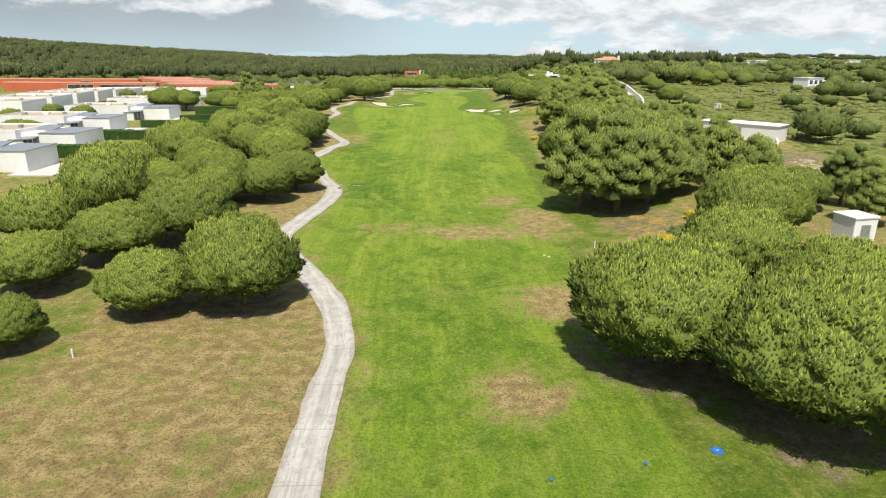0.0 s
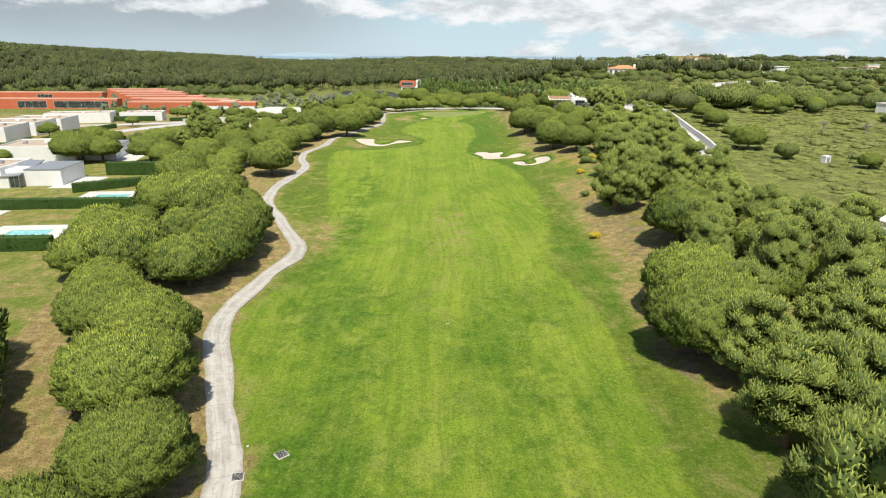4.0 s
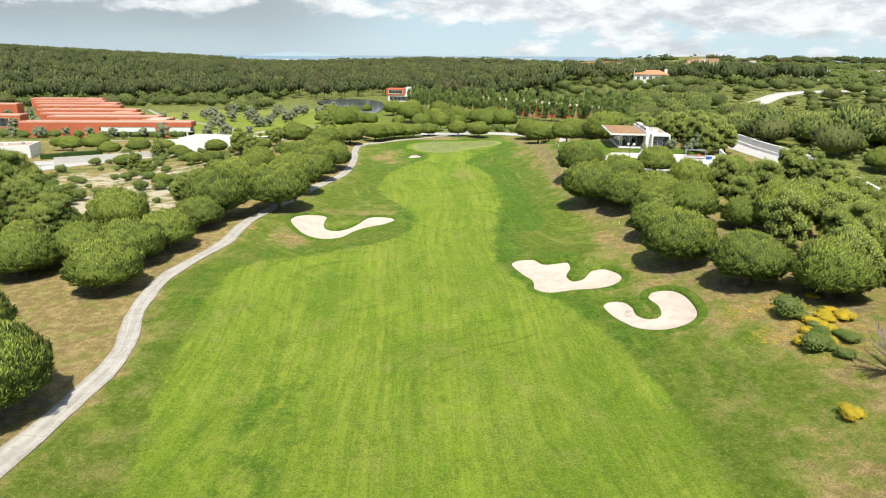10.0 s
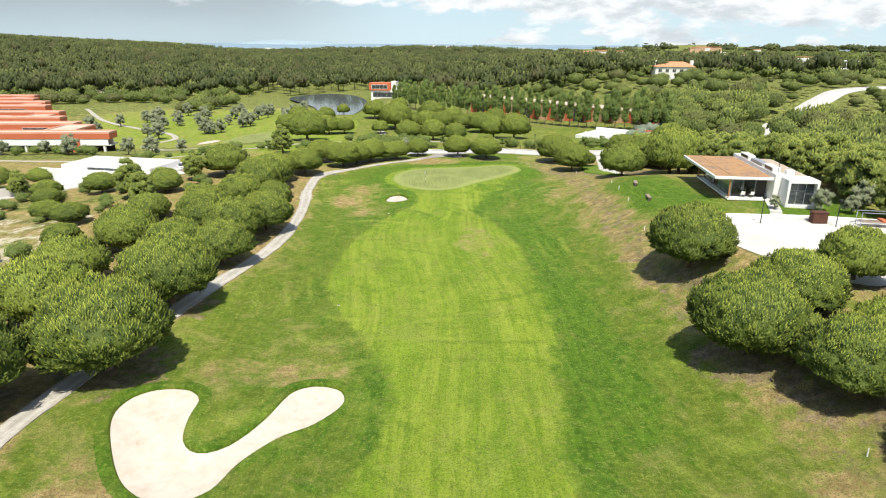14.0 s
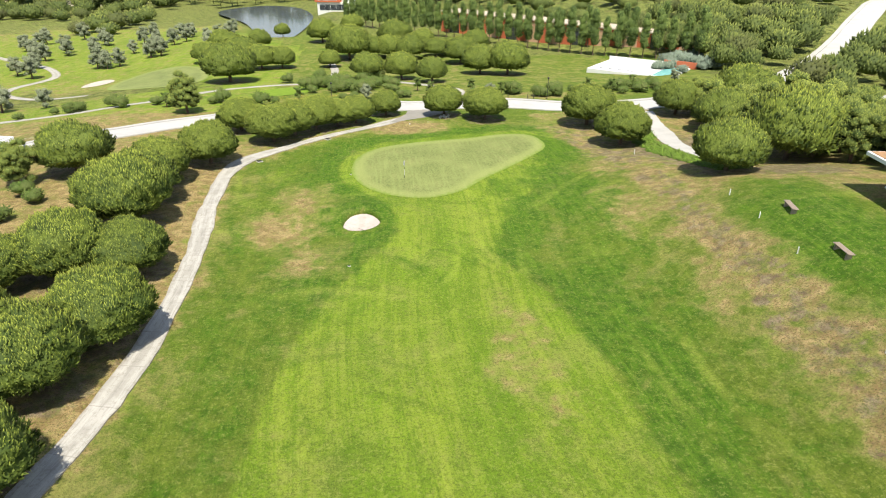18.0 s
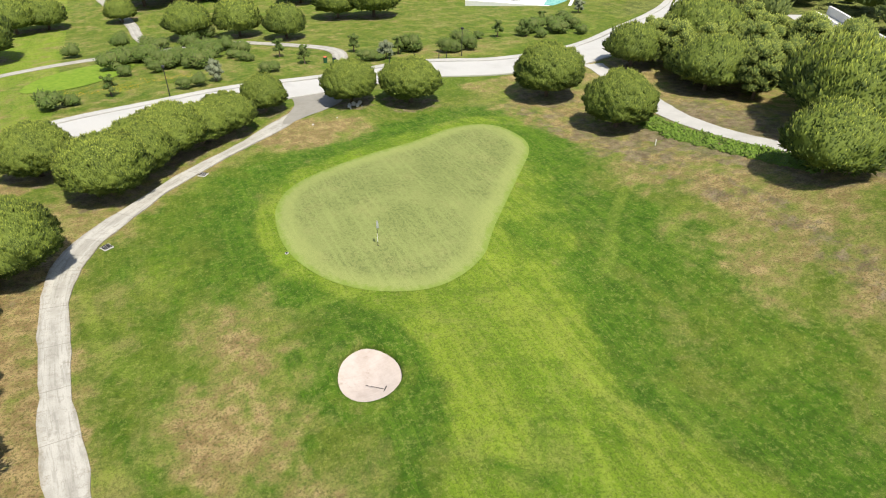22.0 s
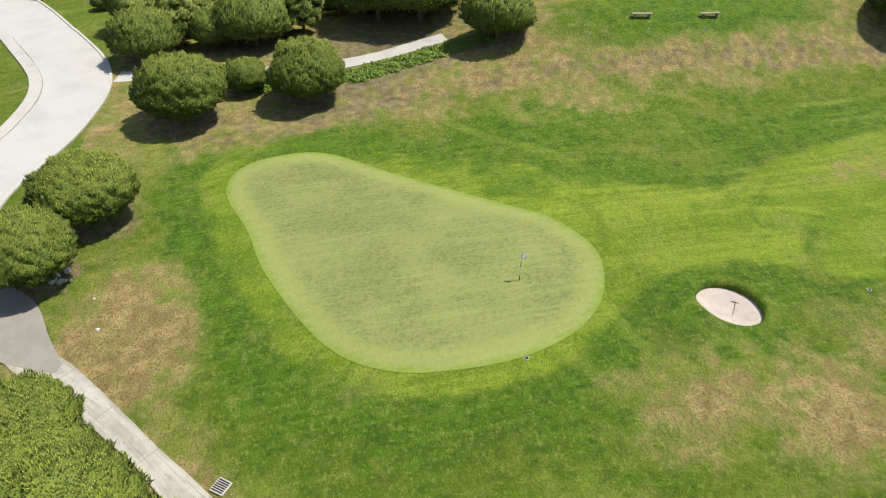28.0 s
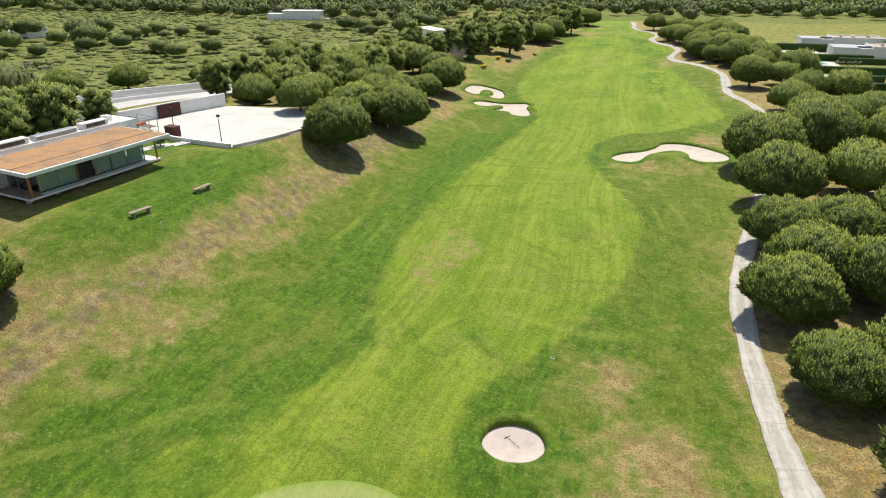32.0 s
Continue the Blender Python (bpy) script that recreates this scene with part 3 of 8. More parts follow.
def outline_distance(x, y, loop):
    """Distance to a closed line of the plan, negative inside."""
    x, y = np.asarray(x, float), np.asarray(y, float)
    best = np.full(x.shape, 1e9)
    inside = np.zeros(x.shape, bool)
    for a, b in zip(loop, np.roll(loop, -1, axis=0)):
        d = b - a
        u = np.clip(((x - a[0]) * d[0] + (y - a[1]) * d[1]) / max(1e-9, d @ d), 0, 1)
        best = np.minimum(best, np.hypot(x - a[0] - u * d[0], y - a[1] - u * d[1]))
        cross = (a[1] > y) != (b[1] > y)
        with np.errstate(divide="ignore", invalid="ignore"):
            inside ^= cross & (x < (b[0] - a[0]) * (y - a[1]) / (b[1] - a[1] if b[1] != a[1] else 1e-9) + a[0])
    return np.where(inside, -best, best)


def line_distance(x, y, line):
    x, y = np.asarray(x, float), np.asarray(y, float)
    best = np.full(x.shape, 1e9)
    for a, b in zip(line[:-1], line[1:]):
        d = b - a
        u = np.clip(((x - a[0]) * d[0] + (y - a[1]) * d[1]) / max(1e-9, d @ d), 0, 1)
        best = np.minimum(best, np.hypot(x - a[0] - u * d[0], y - a[1] - u * d[1]))
    return best


# ---- the lie of the land ----


def ss(a, b, x):
    u = np.clip((x - a) / (b - a), 0, 1)
    return u * u * (3 - 2 * u)


def hump(x, y, cx, cy, sx, sy):
    return np.exp(-((x - cx) / sx) ** 2 - ((y - cy) / sy) ** 2)


CART_PATH = curve_points([(-4.5, 5), (-5.3, 20), (-5.5, 28), (-5.6, 34), (-7.2, 40.5), (-9.8, 46.3), (-12.6, 52), (-14.4, 57.5), (-13.6, 65), (-12.3, 72), (-12.6, 78.5), (-16, 88.5), (-19.6, 100), (-18.6, 110), (-17, 121), (-21.2, 132), (-26, 143), (-27.3, 154), (-26.3, 168), (-26.2, 175), (-29.1, 186), (-29.6, 196), (-27.3, 207), (-26.7, 220), (-22.5, 240), (-18.6, 256), (-17.5, 268), (-17.8, 281), (-18.7, 289.5), (-18.9, 296), (-18.5, 301), (-17, 305), (-13.3, 309.7), (-8.6, 314), (-3.4, 317.8), (1.3, 321.8), (4.5, 324.8), (7.2, 328.0)], 1.0)
GREEN = curve_points([(-0.2, 307.8), (6.6, 310.5), (12, 311.6), (17.2, 313), (20.6, 312), (21.8, 308.8), (21.2, 305), (17, 300.4), (11.1, 294.2), (8, 290.8), (4, 289.3), (0.2, 290.5), (-2.6, 293.2), (-4, 297), (-4, 301), (-3, 304.8)], 0.7, True)
APRON = curve_points([(-1.6, 309.2), (6, 312.3), (17, 314.9), (22.4, 314), (24.4, 310), (23.2, 305.7), (19.8, 299), (16.3, 291.2), (12.5, 284.8), (10.6, 281), (9, 277.5), (3, 277.5), (0.2, 282), (0.2, 286), (-1.7, 289.9), (-4, 293), (-5.6, 297), (-5.4, 302), (-4.2, 306.2)], 0.8, True)
FAIRWAY = curve_points([(10.4, 282), (9.2, 276), (11.8, 268), (13.3, 256), (13.6, 240), (11, 224), (8.6, 208), (9, 197), (14, 186.5), (17, 172), (17.4, 157), (16.5, 140), (13, 118), (9, 92), (0, 80), (-8, 96), (-14, 126), (-19, 158), (-22.5, 180), (-23, 196), (-16, 204), (-6, 211), (-2.4, 222), (-5, 232), (-9.6, 244), (-9.2, 256), (-6.8, 267), (-2.2, 276), (1.5, 281.6)], 1.2, True)
BUNKERS = [
    curve_points([(-21.2, 219.3), (-21.2, 222), (-19.7, 223.6), (-17.4, 223.7), (-16, 222.2), (-16.1, 220), (-15.8, 218), (-14.6, 216.9), (-12.9, 217.6), (-11, 220.4), (-9.6, 223.9), (-7.8, 224.8), (-6, 224), (-5.7, 221.9), (-7.4, 219.5), (-9.7, 217.9), (-11.6, 215.4), (-12.6, 213), (-14.5, 211.9), (-16.7, 212.5), (-18.9, 214.7)], 0.5, True),
    curve_points([(9.6, 200.5), (10.6, 202.1), (12.7, 202), (13.6, 200.2), (15.2, 200.2), (16.6, 200.3), (16.7, 198.5), (15.7, 196.2), (16, 194.6), (17.3, 195.2), (18.7, 197.2), (20.4, 197.3), (21.6, 195), (21.1, 193.1), (19.2, 191.8), (15.5, 191.4), (12.4, 190.5), (11, 191.8), (11.2, 194.3), (10.3, 197)], 0.5, True),
    curve_points([(17.3, 187.2), (18.4, 188.3), (19.7, 187.9), (20.2, 186.2), (20, 184.2), (20.8, 182.9), (21.8, 183.2), (22.3, 185), (22.1, 187.4), (23, 188.9), (24.7, 188.5), (25.5, 186.4), (25.3, 183), (24.6, 181.2), (23.2, 180), (21, 179.7), (19, 180.6), (18, 182.5), (17.4, 184.4)], 0.5, True),
    curve_points([(-4.9, 284.2), (-4.2, 285.5), (-2.8, 286.0), (-1.7, 285.4), (-1.1, 284.2), (-1.4, 282.8), (-2.6, 281.9), (-4, 282), (-4.8, 282.9)], 0.35, True),
]
POND = curve_points([(-72, 562), (-58, 590), (-38, 584), (-26, 548), (-25, 505), (-30, 466), (-40, 474), (-52, 516)], 4.0, True)
GREEN_TWO = curve_points([(-61, 384), (-58, 398), (-50, 402), (-42, 394), (-38, 376), (-42, 366), (-50, 366), (-58, 372)], 1.5, True)
TEE_TWO = curve_points([(-24, 348), (-18, 347), (-12, 352), (-11, 358), (-16, 359), (-22, 355)], 1.2, True)
COURT = curve_points([(32.6, 241), (34, 246), (36.4, 251), (45, 250), (55.5, 247), (53.5, 239), (51, 232), (44, 230.8), (37.6, 230.4)], 1.0, True)
VILLA_ROAD = curve_points([(-90, 60), (-93, 120), (-96, 175), (-100, 205), (-101, 225), (-98, 250), (-92, 275), (-80, 292)], 3.0)
ROAD = curve_points([(-140, 262), (-100, 282), (-72, 297), (-47, 313), (-27, 326), (-8, 332), (8, 332.5), (22, 332), (33, 328.5), (44, 328), (58, 333.5), (80, 345), (104, 365), (128, 389), (158, 420), (184, 444), (216, 456), (262, 462)], 2.0)
EAST_ROAD = curve_points([(38, 134), (45, 150.5), (53.5, 173), (59.4, 193), (63.4, 210), (65.8, 228), (66.6, 244), (67.6, 264), (74, 300), (92, 330)], 2.0)


POND_Z = -9.3


def base_height(x, y):
    x, y = np.asarray(x, float), np.asarray(y, float)
    z = 0.3 - 0.00524 * np.clip(y, -50, 400) + 0.00524 * np.clip(x, -100, 100)
    z = z + ss(16, 36, x) * (1.6 + ss(60, 170, y) * 1.4) * (1 - ss(272, 318, y))
    z = z + 2.6 * ss(20, 36, x) * ss(205, 245, y) * (1 - ss(268, 300, y))
    z = z + 11 * ss(50, 110, x) * ss(330, 470, y)
    z = z + 1.2 * ss(-12, -28, x) * ss(40, 90, y) * (1 - ss(300, 330, y))
    z = z - 2.6 * ss(-40, -75, x) * ss(200, 300, y)
    z = z - 4.0 * ss(322, 400, y)
    z = z - 5 * ss(400, 800, y)
    z = z + 0.5 * hump(x, y, 2, 300, 16, 18)
    z = z - 11 * ss(50, 110, x) * ss(330, 470, y) * ss(600, 1100, np.hypot(x, y))
    # hinterland: wooded ridge, villa hill, coast
    r = np.hypot(x, y)
    az = np.degrees(np.arctan2(x, y))
    z = z + np.interp(az, [-60, -33, -26, -20, -16, -12, -4, 4], [42, 36, 25, 17, 12, 4, 1, 0]) * ss(600, 1400, r)
    z = z + 12 * ss(9, 22, az) * ss(600, 1200, r)
    z = z + 17 * hump(x, y, 640, 1750, 240, 260) + 6 * hump(x, y, 330, 1900, 160, 260)
    z = z + 7 * ss(1250, 1400, r) * (1 - ss(1600, 1750, r)) * np.exp(-(az / 8.0) ** 4)
    coast = ss(1700, 2300, r) * ss(-26, -14, az)
    z = z * (1 - coast) - 22 * coast
    return z


def height(x, y):
    z = base_height(x, y)
    x, y = np.asarray(x, float), np.asarray(y, float)
    sel = (x > -140) & (x < 10) & (y > 430) & (y < 730)
    if sel.any():
        d = outline_distance(x[sel], y[sel], POND)
        k = 1 - ss(-4, 10, d)
        z[sel] = z[sel] * (1 - k) + (POND_Z - 1.2) * k
    near = (np.abs(x) < 60) & (y > 0) & (y < 345)
    und = 0.10 * np.sin(x * 0.31 + 1.3) * np.sin(y * 0.23) + 0.08 * np.sin(x * 0.17 - y * 0.29)
    z = z + np.where(near, und, 0)
    sel = (x > 28) & (x < 60) & (y > 226) & (y < 256)
    if sel.any():
        k = 1 - ss(0.5, 4.0, outline_distance(x[sel], y[sel], COURT))
        z[sel] = z[sel] * (1 - k) + 4.55 * k
    # banks round the green-side hollow and the bunkers
    z = z + 0.5 * hump(x, y, -3.2, 286.8, 5, 2.2) + 0.55 * hump(x, y, -13, 222.5, 5, 3) + 0.4 * hump(x, y, 17, 202, 6, 3)
    z = z + 0.5 * hump(x, y, 19, 282, 7, 9) - 0.5 * hump(x, y, 13.5, 280, 4, 10)
    return z


def ground_z(x, y):
    return float(height(np.array([x]), np.array([y]))[0])


# ---- plan of the trees: x, y, crown width or size ----
PINES_BY_TEE = [
    (-25, 33.6, 4.3), (-19.1, 39.4, 6.1), (-13.2, 40.5, 8), (-28.8, 42.9, 6.1), (-26.2, 50, 7.1), (-35.2, 54.8, 7.6),
    (-22.2, 55.2, 8.3), (-33.6, 62.7, 8.4), (-23.5, 67, 5.4), (-35.5, 68, 8.9), (-30, 69.8, 6), (-23.6, 70.2, 7),
    (-19.5, 71, 7.1), (-27.8, 75.2, 6.1), (-37, 77.8, 7.2), (-17.3, 78, 6.9), (-29.1, 79.9, 7), (-32.5, 84.5, 8.3),
    (-20.7, 85.4, 8.5), (-35.7, 88.6, 9.2), (-22.1, 91.7, 7.4), (-26.6, 95.2, 7.8), (-29.2, 99.8, 6.4),
]
PINES_BY_VILLAS = [
    (-25, 107.3, 7.2), (-31.2, 109, 8.7), (-35.4, 110, 7.5), (-23.1, 111.9, 7.1), (-23.8, 117.4, 8.1), (-37.7, 117.6, 8),
    (-30.5, 120.9, 5.9), (-24.1, 123.7, 7.5), (-38.2, 127.4, 4.6), (-29.6, 127.9, 9.1), (-26.4, 131.9, 5.6), (-37.6, 134.9, 8.8),
    (-31.1, 136.7, 8.2), (-36.2, 143.9, 6.8), (-42.2, 152.2, 8.8), (-38, 160.9, 7), (-30.9, 166.2, 8.4), (-40.7, 172.6, 6),
    (-46.6, 175.1, 8.8), (-39.5, 176.7, 7.2), (-34.1, 189.7, 7.5), (-45.6, 194.9, 7.6), (-40.8, 198.7, 7), (-35.6, 198.9, 7.9),
    (-33.5, 204.7, 7.1),
]
PINES_BY_GREEN_PATH = [
    (-43, 212.8, 7.9), (-32.6, 213.4, 6.7), (-31.8, 219.9, 9.9), (-24.2, 226.2, 9.9), (-33.1, 234.3, 8.2), (-23.9, 239.1, 8.9),
    (-35.7, 243.9, 7.5), (-27.5, 250.8, 7.2), (-22.4, 251.3, 7), (-34.3, 254.7, 7.1), (-23.2, 259.6, 7.6), (-27.7, 261.9, 7.3),
    (-20.5, 265.1, 7.1), (-30.7, 272.2, 6.2), (-26.1, 274, 7), (-21.9, 274.8, 6.7), (-24.9, 284.1, 8.5), (-25.5, 290.6, 7.9),
    (-25.1, 296.1, 6.8), (-35.4, 299.8, 8.1), (-21.2, 302.6, 7), (-14.9, 312.8, 7.4), (-9.5, 318.8, 6.8), (-20.4, 319.7, 6.6),
    (-3.8, 321.9, 6.0), (-12.3, 316, 6.4), (-6.5, 320.4, 5.8),
]
PINES_EAST = [
    (13, 32, 10.6), (18.4, 25.5, 10.4), (23.5, 33, 8.2), (21.9, 42.5, 8.2), (27.5, 51.9, 8.7), (20.4, 93, 9.4), (22.6, 101.5, 8.8), (28.6, 119.4, 8.6), (36.9, 181.3, 7.7),
    (47.5, 184.6, 8.4), (31.2, 185.5, 7.6), (27.7, 194.6, 8.5), (44.4, 202.6, 8.9), (28.4, 203.9, 6.5), (40.9, 205.1, 6.2),
    (34.7, 208.6, 7.7), (30.8, 209.4, 6.9), (54.4, 210, 7.1), (33.1, 215.8, 6.7), (29.3, 217.8, 7.4), (33.9, 220.5, 6.2),
    (51.7, 221.8, 6.1), (40.4, 222.6, 6.6), (28.1, 222.8, 5.4), (25.5, 224.9, 8.9),
    (50.5, 196, 7.4), (51.5, 187.5, 7), (55, 203.5, 6.8), (47.5, 172.5, 7.6), (50.5, 180.5, 6.8),
]
PINES_ROUND_GREEN = [
    (48.8, 226.6, 6.5), (31.2, 228.3, 7.8), (38.3, 231.3, 6.5), (27.9, 241.1, 8.6), (35.4, 285.5, 7.6),
    (46, 291.1, 10.3), (49.6, 295.3, 10.5), (63.1, 300.4, 7.4), (31.9, 305.4, 7.2), (48.6, 309.7, 8.8), (36, 311, 4.4),
    (49.7, 313.9, 5.7), (30.9, 316.4, 8), (58.4, 320.9, 10.7), (47.2, 321.2, 7.2), (16.3, 322, 7),
    (10.1, 324.4, 6), (1, 326.5, 5), 
]
PINES_BEYOND_ROAD = [
    (-31.5, 370.5, 12),
    (-27.7, 391.4, 8), (-22.9, 392.7, 7.4), (-34.6, 403.9, 9.3), (-41.2, 416.5, 9.1), (-43.8, 404, 7.3),
    (-33, 426.8, 6.9), (-29, 451.8, 5.3), (-10.8, 392.3, 5.6), (-1.4, 371.3, 7.8), (6, 368.2, 7.7), (12.1, 361.5, 6.8),
    (-14.9, 436.5, 9.3), (-6, 462.9, 8.2), (-6, 404.8, 11.9), (-0.6, 406.9, 8.9), (7.6, 426.8, 10.7), (4.9, 405.2, 8.1),
    (10.3, 402.8, 8), (14.7, 415.1, 8.5), (17.9, 405.7, 7.4), (24.8, 374.4, 8.5), (30.8, 371.5, 9.7), (23, 393.7, 9.1),
    (30.1, 413.1, 8.5), (21.7, 408.2, 6.5),
]
MARITIME = [
    (16.3, 67, 1.12), (20, 65.5, 1.2), (24, 68, 1.1), (19, 72, 1.0), (28, 71, 0.95), (28, 77, 0.9), (24, 80, 0.85), (20.5, 81, 0.85),
    (22, 88, 0.8), (28, 86, 0.85), (25, 97, 0.7), (26, 135.5, 1.1), (34, 133, 1.0), (31, 140, 0.85), (36, 124, 0.8), (39, 134, 0.85),
    (42, 62, 0.7), (40, 55, 0.65), (36, 68, 0.8), (37, 80, 0.8), (52, 64, 0.7),
    (31, 92, 0.8), (35, 98, 0.85), (30, 101, 0.75), (26, 106, 0.7), (33, 107, 0.8),  (29, 113, 0.75), (36, 114, 0.8), (41, 109, 0.7),
    (37, 145, 0.85), (33, 82, 0.85),
    (31.5, 156, 1.1), (36, 159, 0.9), (43, 168, 0.95), (38, 166, 0.8), (46, 178, 0.8), (44, 190, 0.8), (54.5, 194, 0.72), (56, 200, 0.78), (57.5, 208, 0.7), (58.8, 214.5, 0.76), (59.5, 221, 0.7),
]
ALL_PINES = PINES_BY_TEE + PINES_BY_VILLAS + PINES_BY_GREEN_PATH + PINES_EAST + PINES_ROUND_GREEN + PINES_BEYOND_ROAD

# ---- ground sheet ----


def graded(a, b, step, far_lo, far_hi, grow=1.13):
    mid = list(np.arange(a, b + 1e-6, step))
    lo, s = [], step
    while (lo[-1] if lo else a) > far_lo:
        s = min(s * grow, 240)
        lo.append((lo[-1] if lo else a) - s)
    hi, s = [], step
    while (hi[-1] if hi else b) < far_hi:
        s = min(s * grow, 240)
        hi.append((hi[-1] if hi else b) + s)
    return np.array(lo[::-1] + mid + hi)


def spot(x, y, *ellipses):
    f = np.zeros(np.shape(x))
    for cx, cy, sx, sy, v in ellipses:
        f = np.maximum(f, v * np.exp(-(((x - cx) / sx) ** 2 + ((y - cy) / sy) ** 2) ** 1.5))
    return f


def build_ground():
    xs, ys = graded(-42, 46, 0.6, -4900, 4900), graded(8, 345, 0.6, -4900, 4900)
    X, Y = np.meshgrid(xs, ys)
    x, y = X.ravel(), Y.ravel()
    z = height(x, y)
    near = (x > -50) & (x < 60) & (y > 0) & (y < 350)

    def near_only(fn, default):
        v = np.full(x.shape, default, float)
        v[near] = fn(x[near], y[near])
        return v

    ring = np.zeros(x.shape)
    for loop in BUNKERS:
        d = near_only(lambda a, b: outline_distance(a, b, loop), 50.0)
        z = z - 0.9 * (1 - ss(-0.2, 0.35, d))
        ring = np.maximum(ring, (0.95 if loop is BUNKERS[3] else 0.3) * (1 - ss(0.6, 3.0, d)))
    fair = near_only(lambda a, b: outline_distance(a, b, FAIRWAY), 20.0)
    fair = np.minimum(fair, near_only(lambda a, b: outline_distance(a, b, APRON), 20.0))
    fair = np.where(np.hypot((x + 4.6) / 3.1, (y - 57) / 3.7) < 1, -6.0, fair)
    mown = spot(x, y, (-12.2, 299, 4.2, 13, 1.0), (-6, 309, 5, 4, 0.8))
    fair = fair * (1 - mown) - 0.05 * mown
    tees = np.maximum(np.interp(y, CART_PATH[:, 1], CART_PATH[:, 0]) + 1.2 - x, x - np.interp(y, [10, 30, 60, 110], [11, 10.5, 12.5, 15]))
    beside = 0.85 * np.exp(-((fair - 1.6) / 2.4) ** 2) * ss(150, 190, y) * np.where(x < -4, 0.55, 1.0)
    fair = np.clip(fair * np.interp(y, [110, 175], [0.12, 1.0]), -3, 3)
    fair = np.where((y > 5) & (y < 120), np.minimum(fair, np.clip(tees + 3 * ss(100, 120, y), -3, 3)), fair)
    pd = near_only(lambda a, b: line_distance(a, b, CART_PATH), 99.0)
    z = np.where(pd < 1.0, z - 0.06, z)
    side = near_only(lambda a, b: a - np.interp(b, CART_PATH[:, 1], CART_PATH[:, 0]), 0)
    # dry strips: beside the path, under the eastern trees, on the bank by the house
    course = ss(-30, 0, y) * (y < 325)
    left_dry = np.where((side < -0.3) & (x > -50), 0.78, 0) * course * (1 - ss(300, 330, y))
    left_dry = np.where((side < -16) | (x < -48), np.where(y > 195, 0.74, 0.50), left_dry)
    east = ss(22 + 2.5 * np.sin(y * 0.05), 28 + 2.5 * np.sin(y * 0.05), x) * course * 0.62
    dry = np.maximum(left_dry, east)
    dry = np.maximum(dry, near_only(lambda a, b: 0.62 * np.exp(-(line_distance(a, b, CART_PATH) / 2.2) ** 2), 0))
    dry = np.maximum(dry, spot(x, y, (10, 40, 5, 4, 0.9), (4.5, 28, 3, 3, 0.85), (4, 58, 7, 3, 0.75), (11, 62, 4, 8, 0.8), (8, 72, 3, 4, 0.7), (21, 100, 4, 22, 0.75), (23, 125, 4, 25, 0.8), (24, 150, 4, 18, 0.7),
                               (-11, 283, 4, 5, 0.72), (-9, 290, 3.5, 5, 0.66), (-8, 276, 3.5, 4, 0.62), (25.5, 262, 4, 14, 0.52), (24.5, 281, 4.5, 9, 0.55), (26.5, 295, 4, 5, 0.55), (3, 318.5, 7, 4.5, 0.95), (-19.5, 212, 4, 6, 0.7), (-12, 226, 8, 3, 0.6),
                               (24, 205, 3, 10, 0.8), (25, 188, 4, 14, 0.7), (8, 262, 3, 10, 0.45), (2, 130, 5, 18, 0.35), (-4, 60, 6, 3, 0.45), (-16, 128, 4, 10, 0.6)))
    bank = near_only(lambda a, b: 0.66 * np.exp(-(line_distance(a, b, np.array([(25.5, 316.0), (27.0, 306.0), (28.8, 297.0), (28.6, 287.0), (27.4, 275.0), (26.6, 261.0), (24.8, 241.0)])) / 2.5) ** 4), 0)
    dry = np.maximum(dry, bank)
    dry = np.maximum(dry, spot(x, y, (22.5, 57, 6, 11, 0.85), (17, 50, 4, 6, 0.7), (46, 88, 18, 14, 0.8)))
    dry = np.maximum(dry, spot(x, y, (-10, 344, 30, 6, 0.62), (30, 340, 14, 5, 0.6), (-50, 336, 30, 6, 0.55)))
    lawn = np.maximum(np.exp(-(((x - 34.6) / 5.2) ** 6 + ((y - 264) / 15) ** 6)), np.exp(-(((x - 48.5) / 8.5) ** 6 + ((y - 254.5) / 5.5) ** 6)))
    dry = dry * (1 - lawn)
    bare = near_only(lambda a, b: np.zeros(a.shape), 0.0)
    tx = np.array([p[:3] for p in ALL_PINES])
    for px, py, w in tx:
        sel = (np.abs(x - px) < 9) & (np.abs(y - py) < 9)
        bare[sel] = np.maximum(bare[sel], 0.72 * np.exp(-(np.hypot(x[sel] - px, y[sel] - py) / (0.55 * w)) ** 4))
    bare = np.maximum(bare, spot(x, y, (27.5, 230, 5, 26, 0.62), (32, 205, 8, 22, 0.7), (26, 130, 6, 26, 0.6), (30, 302, 6, 12, 0.65), (21, 66, 6, 20, 0.6), (38, 300, 12, 14, 0.75), (42, 284, 8, 5, 0.8), (50, 92, 12, 8, 0.8)))
    bare = np.maximum(bare, bank * 0.72)
    bare = bare * (1 - lawn)
